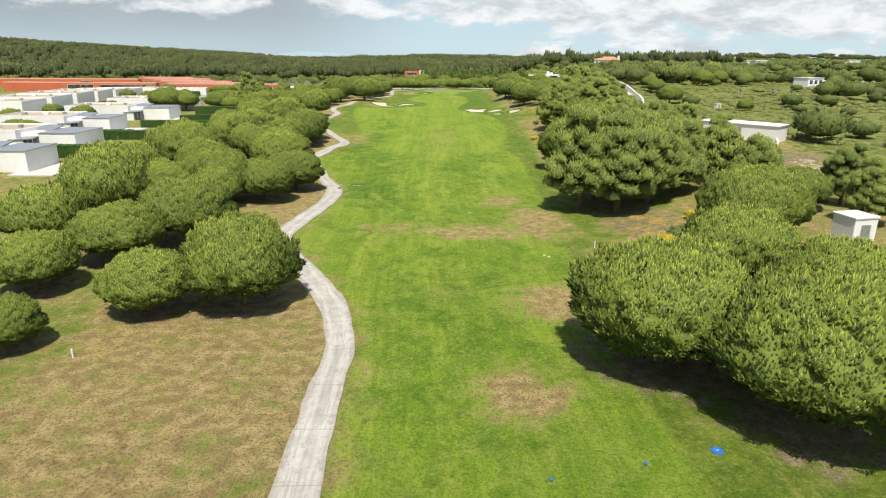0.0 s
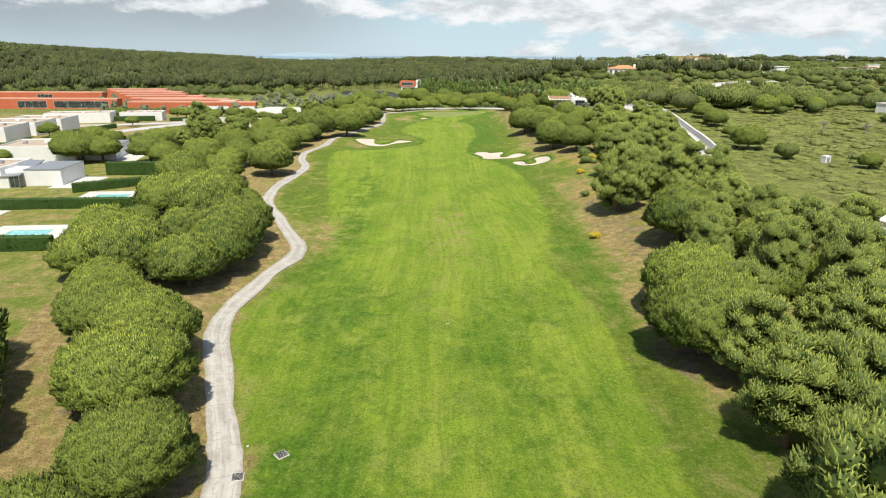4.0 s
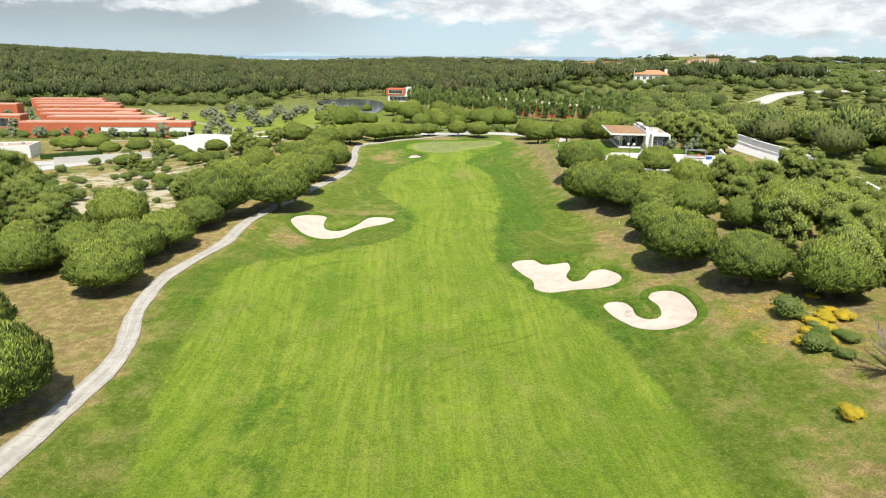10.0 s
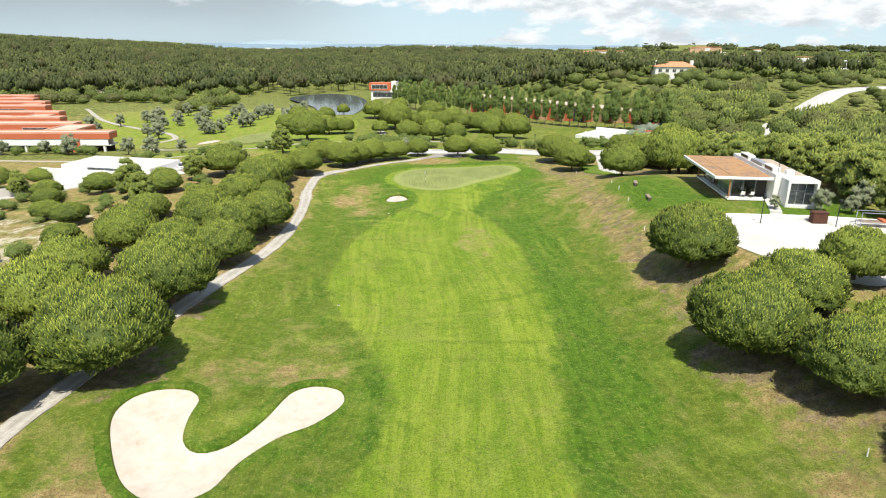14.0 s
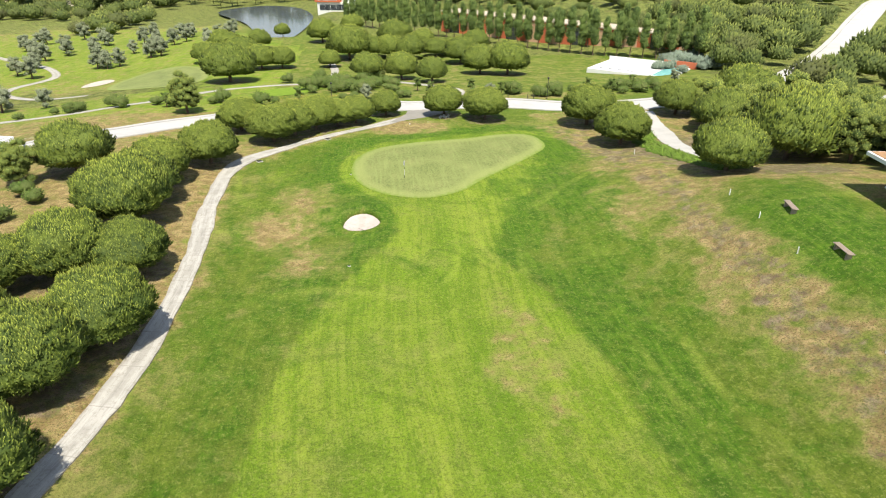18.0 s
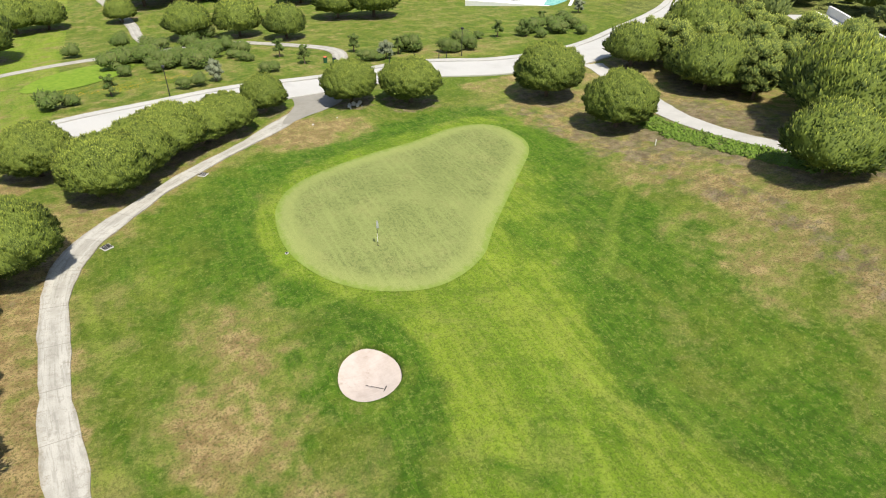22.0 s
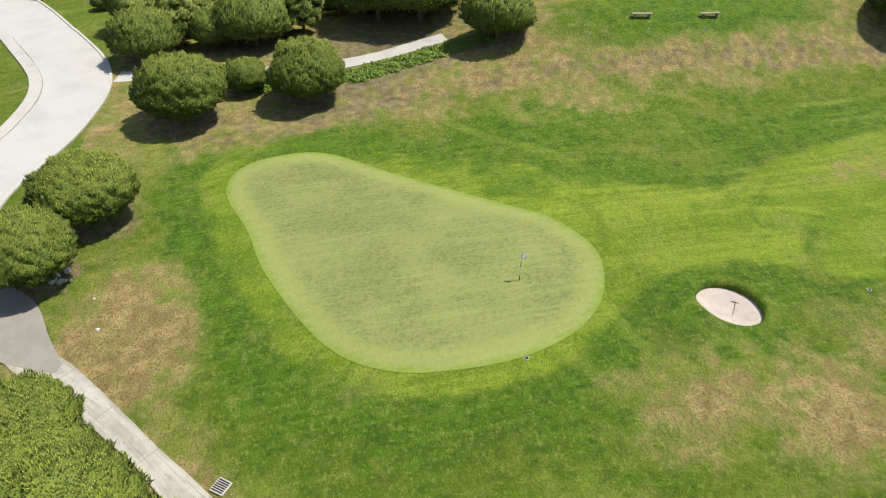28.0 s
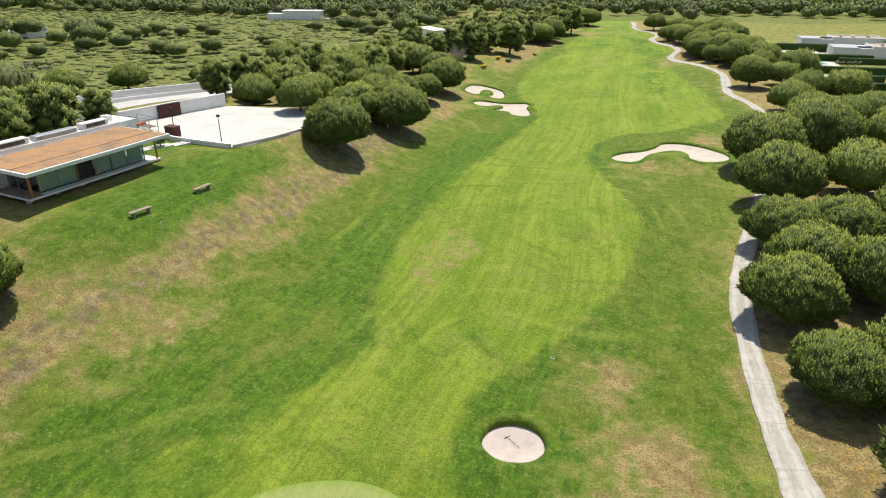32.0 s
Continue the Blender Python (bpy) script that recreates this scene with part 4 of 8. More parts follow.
    lush = spot(x, y, (15.5, 236, 3.4, 26, 0.95), (16.5, 258, 3.4, 16, 0.8), (20, 275, 4, 8, 0.55), (14, 284, 3, 6, 0.8), (-3.2, 287, 5, 2, 0.95), (-9, 218, 5, 4, 0.6), (-11, 225, 5, 3, 0.8), (16, 203, 5, 3, 0.7), (24, 306, 4, 7, 0.75), (-12, 158, 4, 26, 0.5), (17, 118, 3, 24, 0.55), (-13, 112, 4, 24, 0.55), (-8, 92, 6, 18, 0.55), (6, 88, 8, 12, 0.5), (-6, 72, 6, 8, 0.6), (3, 44, 6, 9, 0.48), (8, 104, 6, 9, 0.5), (-1, 29, 4, 7, 0.5), (9, 70, 4, 8, 0.5), (34, 264, 6, 16, 0.95), (48.5, 254.5, 9, 6, 0.95), (12, 48, 3, 8, 0.5), (-14, 298, 3, 8, 0.2), (1, 52, 13, 48, 0.44), (20, 264, 7, 20, 0.48), (17, 240, 8, 24, 0.45), (22, 292, 5, 14, 0.5), (-11, 262, 6, 22, 0.42), (24, 160, 4, 40, 0.35), (19.5, 288, 5.5, 13, 0.85), (22, 305, 4.5, 9, 0.9), (17, 270, 4, 9, 0.7), (-7, 272, 6, 9, 0.6), (-9, 296, 5, 12, 0.5), (6, 318, 10, 4, 0.5), (-8, 78, 5, 9, 0.75), (4, 95, 5, 10, 0.6), (-10, 104, 5, 12, 0.7), (-12, 130, 4, 14, 0.65))
    lush = np.maximum(np.maximum(lush, ring), beside)
    lush = np.maximum(lush, near_only(lambda a, b: 0.82 * np.exp(-((outline_distance(a, b, APRON) - 0.8) / 2.8) ** 2), 0.0) * ss(-0.6, 0.4, fair))
    lush = np.maximum(lush, spot(x, y, (-9, 281, 9, 11, 0.5), (4, 274, 9, 7, 0.42), (14, 292, 4, 7, 0.55)))
    hole2 = np.exp(-((x + 75) / 78) ** 4 - ((y - 440) / 72) ** 4) + np.exp(-((x - 25) / 55) ** 4 - ((y - 372) / 34) ** 4) + np.exp(-((x + 40) / 40) ** 4 - ((y - 345) / 12) ** 4)
    lane = np.interp(y, EAST_ROAD[:, 1], EAST_ROAD[:, 0])
    scrub = np.where(((y > 118) & (x > lane + 3)) | (x > 66 + 9 * np.sin(y * 0.06) + 5 * np.sin(y * 0.17)) | (y > 345) | (y < -14 + 7 * np.sin(x * 0.07)) | (x < -300 + 30 * np.sin(y * 0.02)), 1.0, np.where((x < -42) & (y > 195), 0.42, 0.0)) * (1 - np.clip(hole2, 0, 1))
    lush = np.maximum(lush, 0.22 * np.clip(hole2, 0, 1))
    fair = np.where((hole2 > 0.5) & (x < -20) & (np.abs(np.sin(x * 0.02 + y * 0.011)) < 0.9), -2.0, fair)
    dry = dry * np.clip(1 - hole2, 0, 1) + 0.33 * np.clip(hole2, 0, 1)
    sandy = spot(x, y, (-52, 236, 20, 34, 0.62), (-64, 262, 24, 22, 0.58), (-78, 240, 16, 26, 0.5), (-230, 640, 110, 40, 0.8), (56, 82, 14, 14, 0.5), (-45, 320, 12, 10, 0.4))
    sandy = np.maximum(sandy, spot(x, y, (-120, 200, 40, 60, 0.3), (-100, 150, 10, 60, 0.5)))
    flower = spot(x, y, (22, 57, 4.5, 9, 1.0), (31, 177, 6, 8, 1.0), (26, 140, 4, 20, 0.8), (-22, 274, 2.5, 20, 0.6), (-12, 345, 16, 4, 0.7), (-19, 34, 6, 4, 0.55), (35, 118, 6, 14, 0.7))
    nx = len(xs)
    idx = np.arange(len(x)).reshape(len(ys), nx)
    faces = np.stack([idx[:-1, :-1], idx[:-1, 1:], idx[1:, 1:], idx[1:, :-1]], -1).reshape(-1, 4)
    me = mesh_of("ground", np.stack([x, y, z], 1), faces, M_GROUND, True, fair=fair, dry=dry, bare=bare, lush=lush, scrub=scrub, sandy=sandy, flower=flower)
    tagged(new("ground", me), "mown golf fairway, green and dry rough with scrub heath beyond", "ground", kind="structure")


def ribbon(name, line, width, thick, mat, lift=0.02, wobble=0.0, seed=0, offset=0.0, zfn=height):
    """A paved band along a line of the plan, laid on the ground, with sides."""
    t = np.gradient(line, axis=0)
    t /= np.linalg.norm(t, axis=1)[:, None]
    nrm = np.stack([-t[:, 1], t[:, 0]], 1)
    rng = np.random.default_rng(seed)
    k = len(line)
    wob = lambda: wobble * np.convolve(rng.normal(size=k + 4), np.ones(5) / 2.2, "valid")
    cols = [-1, -1, -0.5, 0, 0.5, 1, 1]
    wl, wr = wob(), wob()
    v = []
    for j, c in enumerate(cols):
        w = (width / 2) * c + offset + (wl if c < -0.9 else wr if c > 0.9 else 0)
        p = line + nrm * np.reshape(w, (-1, 1))
        z = zfn(p[:, 0], p[:, 1]) + (lift if 0 < j < 6 else lift - thick)
        v.append(np.stack([p[:, 0], p[:, 1], z], 1))
    V = np.stack(v, 1).reshape(-1, 3)
    idx = np.arange(k * 7).reshape(k, 7)
    f = np.stack([idx[:-1, 1:], idx[:-1, :-1], idx[1:, :-1], idx[1:, 1:]], -1).reshape(-1, 4)
    run = np.concatenate([[0], np.cumsum(np.linalg.norm(np.diff(line, axis=0), axis=1))])
    return mesh_of(name, V, f, mat, along=np.repeat(run, 7), across=(np.array(cols)[None] * np.broadcast_to(np.reshape(width, (-1, 1)) / 2, (k, 1))).ravel())


def sheet(name, loop, mat, zfn, step=0.7, **extra):
    """A surface that fills a closed line of the plan."""
    from mathutils.geometry import delaunay_2d_cdt
    lo, hi = loop.min(0), loop.max(0)
    gx, gy = np.meshgrid(np.arange(lo[0], hi[0], step), np.arange(lo[1], hi[1], step))
    gx, gy = gx.ravel(), gy.ravel()
    d = outline_distance(gx, gy, loop)
    keep = d < -0.3 * step
    pts = [Vector(p) for p in loop] + [Vector(p) for p in np.stack([gx[keep], gy[keep]], 1)]
    n = len(loop)
    vs, _, fs, _, _, _ = delaunay_2d_cdt(pts, [(i, (i + 1) % n) for i in range(n)], [], 1, 1e-5)
    V = np.array([(p.x, p.y) for p in vs])
    dist = outline_distance(V[:, 0], V[:, 1], loop)
    z = zfn(V[:, 0], V[:, 1], dist)
    return mesh_of(name, np.column_stack([V, z]), [list(f) for f in fs], mat, True, edge=dist, **{k: v(dist) if callable(v) else np.full(len(V), v) for k, v in extra.items()})


def turf_lip(loop, h0):
    """The raised turf edge round a bunker."""
    t = np.roll(loop, -1, 0) - np.roll(loop, 1, 0)
    t /= np.linalg.norm(t, axis=1)[:, None]
    n = np.stack([t[:, 1], -t[:, 0]], 1)
    if np.mean(outline_distance(*(loop + 0.1 * n).T, loop)) < 0:
        n = -n
    rows = []
    for off, dz in ((1.0, -0.03), (0.5, 0.05), (0.12, 0.10), (-0.04, 0.02), (-0.12, -0.2), (-0.1, -0.5)):
        p = loop + n * off
        q = loop + n * max(off, 0)
        rows.append(np.column_stack([p, height(q[:, 0], q[:, 1]) + dz]))
    k, r = len(loop), len(rows)
    V = np.stack(rows, 1).reshape(-1, 3)
    idx = np.arange(k * r).reshape(k, r)
    nx = np.roll(idx, -1, 0)
    f = np.stack([idx[:, :-1], nx[:, :-1], nx[:, 1:], idx[:, 1:]], -1).reshape(-1, 4)
    z = np.zeros(k * r)
    return mesh_of("turf_lip", V, f, M_GROUND, True, fair=z + 3, dry=z, bare=z, lush=z + 0.6, scrub=z, sandy=z, flower=z)


def build_course():
    tagged(put("cart_path", ribbon("cart_path", CART_PATH, np.interp(CART_PATH[:, 1], [120, 250, 290, 302, 311, 319, 326], [1.9, 1.7, 1.7, 1.75, 1.45, 1.45, 2.2]), 0.12, M_PATH, 0.03, 0.10, 3)), "worn pale concrete cart path winding along the fairway", "path", kind="structure")
    fan = curve_points([(1.6, 321.6), (4.6, 322.6), (8.4, 324.4), (12.2, 328.9), (8, 329.2), (4.8, 329.2), (4.2, 326.6)], 0.8, True)
    foot = curve_points([(39.6, 290), (39.4, 293), (38.6, 299), (38.9, 305), (41, 313), (43.4, 324)], 0.8)
    tagged(put("footpath", ribbon("footpath", foot, 2.5, 0.12, M_PAVE, 0.04, 0.12, 11)), "worn pale concrete footpath under the pines", "path", kind="structure")
    tagged(put("path_apron", sheet("path_apron", fan, M_PATH, lambda x, y, d: height(x, y) + 0.045, 1.0)), "pale concrete apron where the cart path meets the road", "path", kind="structure")
    tagged(put("putting_green", sheet("putting_green", GREEN, M_GREEN, lambda x, y, d: height(x, y) + 0.03 + 0.03 * ss(0.0, 0.8, -d), 0.7)), "pale mottled putting green on the fairway's end", "putting green", kind="structure")
    for i, loop in enumerate(BUNKERS):
        c = loop.mean(0)
        b = thing("bunker", 0, 0, 0, 0, ("large kidney-shaped pale sand bunker with turf edge", "lobed pale sand bunker beside the fairway", "horseshoe-shaped pale sand bunker beside the fairway", "small round sand bunker below the putting green")[i], "bunker", "sand bunkers")
        depth = (0.5, 0.4, 0.4, 0.55)[i]
        put("sand", sheet("sand", loop, M_SANDGREY if i == 3 else M_SAND, lambda x, y, d: height(x, y) - (0.36 if i == 3 else 0.2) - depth * 0.7 * ss(0, 1.6, -d), 0.6), b)
        put("turf_edge", turf_lip(loop, 0), b)


# ---- trees ----


def spindles(base, way, length, radius, rng, spin=3):
    """Many small needle shoots: base points, directions, lengths. Returns verts, faces, tip values."""
    n = len(base)
    way = way / np.linalg.norm(way, axis=1)[:, None]
    ref = np.where(np.abs(way[:, 2:3]) < 0.9, [[0, 0, 1.0]], [[1.0, 0, 0]])
    u = np.cross(way, ref)
    u /= np.linalg.norm(u, axis=1)[:, None]
    w = np.cross(way, u)
    a0 = rng.uniform(0, 6.28, n)
    ring = base + way * (length * 0.10)[:, None]
    vs = []
    for k in range(spin):
        a = a0 + 2 * math.pi * k / spin
        vs.append(ring + (u * np.cos(a)[:, None] + w * np.sin(a)[:, None]) * radius[:, None])
    vs.append(base + way * length[:, None])
    V = np.stack(vs, 1)
    m = spin + 1
    idx = (np.arange(n) * m)[:, None]
    faces = []
    for k in range(spin):
        k2 = (k + 1) % spin
        faces.append(idx + np.array([spin, k, k2]))
    F = np.concatenate(faces, 0)
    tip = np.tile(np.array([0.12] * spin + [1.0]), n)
    return V.reshape(-1, 3), F, tip


def fib(n, rng, zmin=-1.0):
    i = np.arange(n) + 0.5
    z = 1 - (1 - zmin) * i / n
    a = i * 2.399963 + rng.uniform(0, 6.28)
    r = np.sqrt(np.maximum(0, 1 - z * z))
    d = np.stack([r * np.cos(a), r * np.sin(a), z], 1) + rng.normal(0, 0.5 / math.sqrt(n), (n, 3))
    return d / np.linalg.norm(d, axis=1)[:, None]


def lumps(d, seed, freq, amp):
    return np.array([amp * noise.noise(Vector((float(p[0]) * freq + seed * 7.1, float(p[1]) * freq - seed * 3.3, float(p[2]) * freq + seed))) for p in d])


def blob_core(centre, radii, seed, rows=7, cols=12, amp=0.1, droop=0.6):
    v, f = [], []
    for i in range(rows + 1):
        th = math.pi * i / rows
        for j in range(cols):
            a = 2 * math.pi * j / cols
            v.append((math.sin(th) * math.cos(a), math.sin(th) * math.sin(a), math.cos(th)))
    d = np.array(v)
    r = 1 + lumps(d, seed, 1.7, amp)
    p = d * r[:, None]
    p[:, 2] *= np.where(p[:, 2] < 0, droop, 1)
    V = np.array(centre) + p * np.array(radii)
    for i in range(rows):
        for j in range(cols):
            a, b = i * cols + j, i * cols + (j + 1) % cols
            f.append((a, a + cols, b + cols))
            f.append((a, b + cols, b))
    return V, np.array(f)


def crown_from(blobs, mat, name, seed, shoots, size, up=0.9, core=0.86, droop=0.6, rough=0.12, zmin=-0.55, thin=0.24):
    """A crown of shoots over one or more lumpy bodies: (centre, radii)."""
    rng = np.random.default_rng(seed)
    Vs, Fs, Ts, Ns, off = [], [], [], [], 0
    area = np.array([r[0] * r[2] for _, r in blobs])
    for (c, r), share in zip(blobs, area / area.sum()):
        n = max(12, int(shoots * share))
        big = len(blobs) == 1
        V, F = blob_core(c, np.array(r) * core, seed, 14 if big else 5, 24 if big else 8, rough, droop)
        V0 = V
        Vs.append(V)
        Fs.append(F + off)
        # core gets a low tip value, so crown-interior shade comes from the colour
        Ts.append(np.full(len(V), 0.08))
        off += len(V)
        d = fib(n, rng, zmin)
        rad = 1 + lumps(d, seed, 1.7, rough) + np.abs(lumps(d, seed + 2, 4.0, rough * 1.9)) - rough * 0.45 + lumps(d, seed + 5, 9.0, rough * 0.4)
        p = d * rad[:, None]
        p[:, 2] *= np.where(p[:, 2] < 0, droop, 1)
        nrm = p / np.array(r) * 1.0
        nrm /= np.linalg.norm(nrm, axis=1)[:, None]
        base = np.array(c) + p * np.array(r) * (core + 0.02)
        way = nrm * 0.75 + np.array([0, 0, up]) + rng.normal(0, 0.28, (n, 3))
        ln = size * rng.uniform(0.75, 1.5, n)
        V, F, T = spindles(base, way, ln, ln * thin * rng.uniform(0.8, 1.3, n), rng)
        Vs.append(V)
        Fs.append(F + off)
        Ts.append(T)
        off += len(V)
        Ns.append(np.full((len(V0), 3), np.nan))
        Ns.append(np.repeat(nrm * 0.6 + np.array([0, 0, 0.45]), 4, 0))
    N = np.concatenate(Ns)
    N /= np.linalg.norm(N, axis=1)[:, None]
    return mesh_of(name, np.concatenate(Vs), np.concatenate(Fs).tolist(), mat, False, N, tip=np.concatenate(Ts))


def dome_crown(name, seed, shoots, size, thick, rows=26, cols=46, clumps=190):
    """A round, flat-bottomed pine crown of many clumps, set with upright candles."""
    rng = np.random.default_rng(seed)
    radii, c = np.array([4.0, 4.0, 3.1]), np.array([0, 0, 2.55])
    heart = fib(clumps, rng, -0.9)
    grow = rng.uniform(0.6, 1.25, clumps)
    reach = 2.1 / math.sqrt(clumps)

    def shell(d):
        gap = np.arccos(np.clip(d @ heart.T, -1, 1)) / (reach * (0.8 + 0.3 * grow))
        k = gap.argmin(1)
        swell = np.clip(1 - gap.min(1) ** 2, -0.4, 1) * grow[k]
        r = 0.92 + lumps(d, seed, 1.4, 0.14) + lumps(d, seed + 2, 3.2, 0.09) + 0.125 * swell
        p = d * r[:, None]
        p[:, 2] *= np.where(p[:, 2] < 0, 0.5, 1)
        return p, swell

    th, a = np.meshgrid(np.pi * np.arange(rows + 1) / rows, 2 * np.pi * np.arange(cols) / cols, indexing="ij")
    d0 = np.stack([np.sin(th) * np.cos(a), np.sin(th) * np.sin(a), np.cos(th)], -1).reshape(-1, 3)
    V0 = c + shell(d0)[0] * radii * 0.94
    idx = np.arange((rows + 1) * cols).reshape(rows + 1, cols)
    nx = np.roll(idx, -1, 1)
    q = np.stack([idx[:-1], idx[1:], nx[1:], nx[:-1]], -1).reshape(-1, 4)
    F0 = np.concatenate([q[:, [0, 1, 2]], q[:, [0, 2, 3]]])
    d = fib(shoots, rng, -0.75)
    p, swell = shell(d)
    nrm = p / radii
    nrm /= np.linalg.norm(nrm, axis=1)[:, None]
    lift = np.clip(0.66 + 0.45 * nrm[:, 2:3], 0.2, 1.08)
    way = nrm * (1.2 - lift) + np.array([0, 0, 1.0]) * lift + rng.normal(0, 0.26, d.shape)
    ln = size * rng.uniform(0.55, 1.6, shoots) * np.clip(0.6 + 0.5 * swell, 0.4, 1.2)
    V1, F1, T1 = spindles(c + p * radii * 0.95, way, ln, thick * rng.uniform(0.6, 1.5, shoots), rng)
    # young: new growth on crests, with side, underside and gap shade put into colour
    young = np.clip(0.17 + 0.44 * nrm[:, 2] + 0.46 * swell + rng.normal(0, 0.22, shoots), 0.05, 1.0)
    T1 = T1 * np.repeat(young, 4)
    soft = nrm * 0.85 + np.array([0, 0, 0.12]) + rng.normal(0, 0.32, d.shape)
    soft /= np.linalg.norm(soft, axis=1)[:, None]
    N = np.concatenate([np.full((len(V0), 3), np.nan), np.repeat(soft, 4, 0)])
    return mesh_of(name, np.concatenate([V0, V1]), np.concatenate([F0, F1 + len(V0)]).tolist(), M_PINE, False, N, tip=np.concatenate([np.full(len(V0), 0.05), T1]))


def trunk_mesh(name, seed, tall, r0, limbs, spread, mat=None):
    rng = random.Random(seed)
    bm = bmesh.new()
    bend = Vector((rng.uniform(-0.3, 0.3), rng.uniform(-0.3, 0.3), 0))
    p0, p1, p2 = Vector((0, 0, -0.3)), bend * 0.5 + Vector((0, 0, tall * 0.5)), bend + Vector((0, 0, tall))
    rod(p0, p1, r0 * 1.15, r0 * 0.85, 8, bm)
    rod(p1, p2, r0 * 0.85, r0 * 0.6, 8, bm)
    for k in range(limbs):
        a = 2 * math.pi * (k + rng.uniform(-0.3, 0.3)) / limbs
        s = p1.lerp(p2, rng.uniform(0.3, 1.0))
        e = s + Vector((math.cos(a) * spread * rng.uniform(0.6, 1), math.sin(a) * spread * rng.uniform(0.6, 1), spread * rng.uniform(0.35, 0.8)))
        q = s.lerp(e, 0.5) + Vector((0, 0, -0.1 * spread))
        rod(s, q, r0 * 0.42, r0 * 0.3, 6, bm)
        rod(q, e, r0 * 0.3, r0 * 0.12, 6, bm)
    me = bpy.data.meshes.new(name)
    bm.to_mesh(me)
    bm.free()
    me.materials.append(mat or M_BARK)
    return me




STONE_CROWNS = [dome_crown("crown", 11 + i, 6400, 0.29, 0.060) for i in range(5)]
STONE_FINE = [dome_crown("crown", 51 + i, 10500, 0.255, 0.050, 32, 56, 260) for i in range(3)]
STONE_TRUNKS = [trunk_mesh("trunk", 40 + i, 2.6, 0.24, 5, 1.9) for i in range(3)]


def maritime_blobs(seed, tall, spread, count):
    """Clumps over an uneven round head, open below, round an inner mass."""
    rng = np.random.default_rng(seed)
    d = fib(count, rng, -0.75)
    wob = 1 + lumps(d, seed, 1.5, 0.34)
    out = []
    for k in range(count):
        p = d[k] * wob[k] * rng.uniform(0.72, 1.0)
        s = rng.uniform(0.24, 0.42) * spread * (40 / (count + 10)) ** 0.4
        out.append(((p[0] * spread * 0.9, p[1] * spread * 0.9, tall * (0.50 + 0.45 * p[2])), (s, s, s * 0.95)))
    out.append(((0, 0, tall * 0.52), (spread * 0.64, spread * 0.64, tall * 0.34)))
    return out


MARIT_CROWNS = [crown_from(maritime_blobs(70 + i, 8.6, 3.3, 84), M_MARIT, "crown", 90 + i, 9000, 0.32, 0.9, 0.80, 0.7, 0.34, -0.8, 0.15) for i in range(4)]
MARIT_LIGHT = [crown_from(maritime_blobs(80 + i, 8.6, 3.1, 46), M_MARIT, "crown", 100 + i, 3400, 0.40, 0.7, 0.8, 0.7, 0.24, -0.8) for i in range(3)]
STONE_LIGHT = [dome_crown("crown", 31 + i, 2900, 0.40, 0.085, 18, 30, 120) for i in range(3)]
MARIT_TRUNKS = [trunk_mesh("trunk", 60 + i, 6.4, 0.26, 7, 2.2) for i in range(2)]
OLIVE_CROWNS = [crown_from(maritime_blobs(120 + i, 4.2, 1.5, 12), M_OLIVE, "crown", 140 + i, 620, 0.30, 0.5, 0.75, 0.7, 0.25, -0.8) for i in range(3)]
OLIVE_TRUNK = trunk_mesh("trunk", 150, 1.9, 0.16, 4, 1.0)
POPLAR_CROWNS = [crown_from([((0.25 * math.sin(k * 2.2 + i), 0.25 * math.cos(k * 1.7 + i), 5.9 + 1.5 * k), (1.45 - 0.2 * abs(k), 1.45 - 0.2 * abs(k), 1.45)) for k in (-1.6, -0.8, 0, 1, 2, 2.8)], M_POPLAR, "crown", 160 + i, 620, 0.42, 0.7, 0.8, 0.9, 0.22, -0.9) for i in range(3)]
POPLAR_TRUNK = trunk_mesh("trunk", 170, 6.5, 0.13, 4, 0.7)
SHRUB_CROWNS = [crown_from([((0.35 * math.cos(k * 2.1), 0.35 * math.sin(k * 2.1), 0.5 + 0.12 * k), (0.62, 0.62, 0.55)) for k in range(4)], M_SHRUB, "leaves", 180 + i, 260, 0.2, 0.6, 0.8, 0.8, 0.22, -0.6) for i in range(3)]


def tree(name, x, y, scale, crown, trunk, label, category, group, flat=1.0, turn=None, dz=0.0):
    """A tree at a place of the plan: trunk and crown under one root."""
    rng = random.Random(int(x * 131 + y * 17))
    root = thing(name, x, y, ground_z(x, y) + dz, rng.uniform(0, 360) if turn is None else turn, label, category, group)
    root.scale = (scale, scale, scale * flat)
    put("trunk", trunk, root)
    put("crown", crown, root)
    return root


def build_pines():
    for group, rows in (("pines along the cart path", PINES_BY_TEE + PINES_BY_VILLAS + PINES_BY_GREEN_PATH), ("pines east of the fairway", PINES_EAST), ("pines round the green", PINES_ROUND_GREEN), ("pines beyond the road", PINES_BEYOND_ROAD)):
        for i, (x, y, w) in enumerate(rows):
            rng = random.Random(int(x * 91 + y * 7))
            size = "small" if w < 6.2 else "large" if w > 8.6 else "broad"
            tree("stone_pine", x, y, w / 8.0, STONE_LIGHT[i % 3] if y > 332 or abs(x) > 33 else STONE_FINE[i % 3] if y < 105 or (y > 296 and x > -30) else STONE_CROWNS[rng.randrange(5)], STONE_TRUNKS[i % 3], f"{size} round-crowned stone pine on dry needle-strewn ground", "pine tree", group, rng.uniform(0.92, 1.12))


def build_maritime():
    for i, (x, y, s) in enumerate(MARITIME):
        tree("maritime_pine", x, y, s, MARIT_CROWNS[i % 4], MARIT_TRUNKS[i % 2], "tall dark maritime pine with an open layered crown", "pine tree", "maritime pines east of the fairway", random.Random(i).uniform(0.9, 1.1))


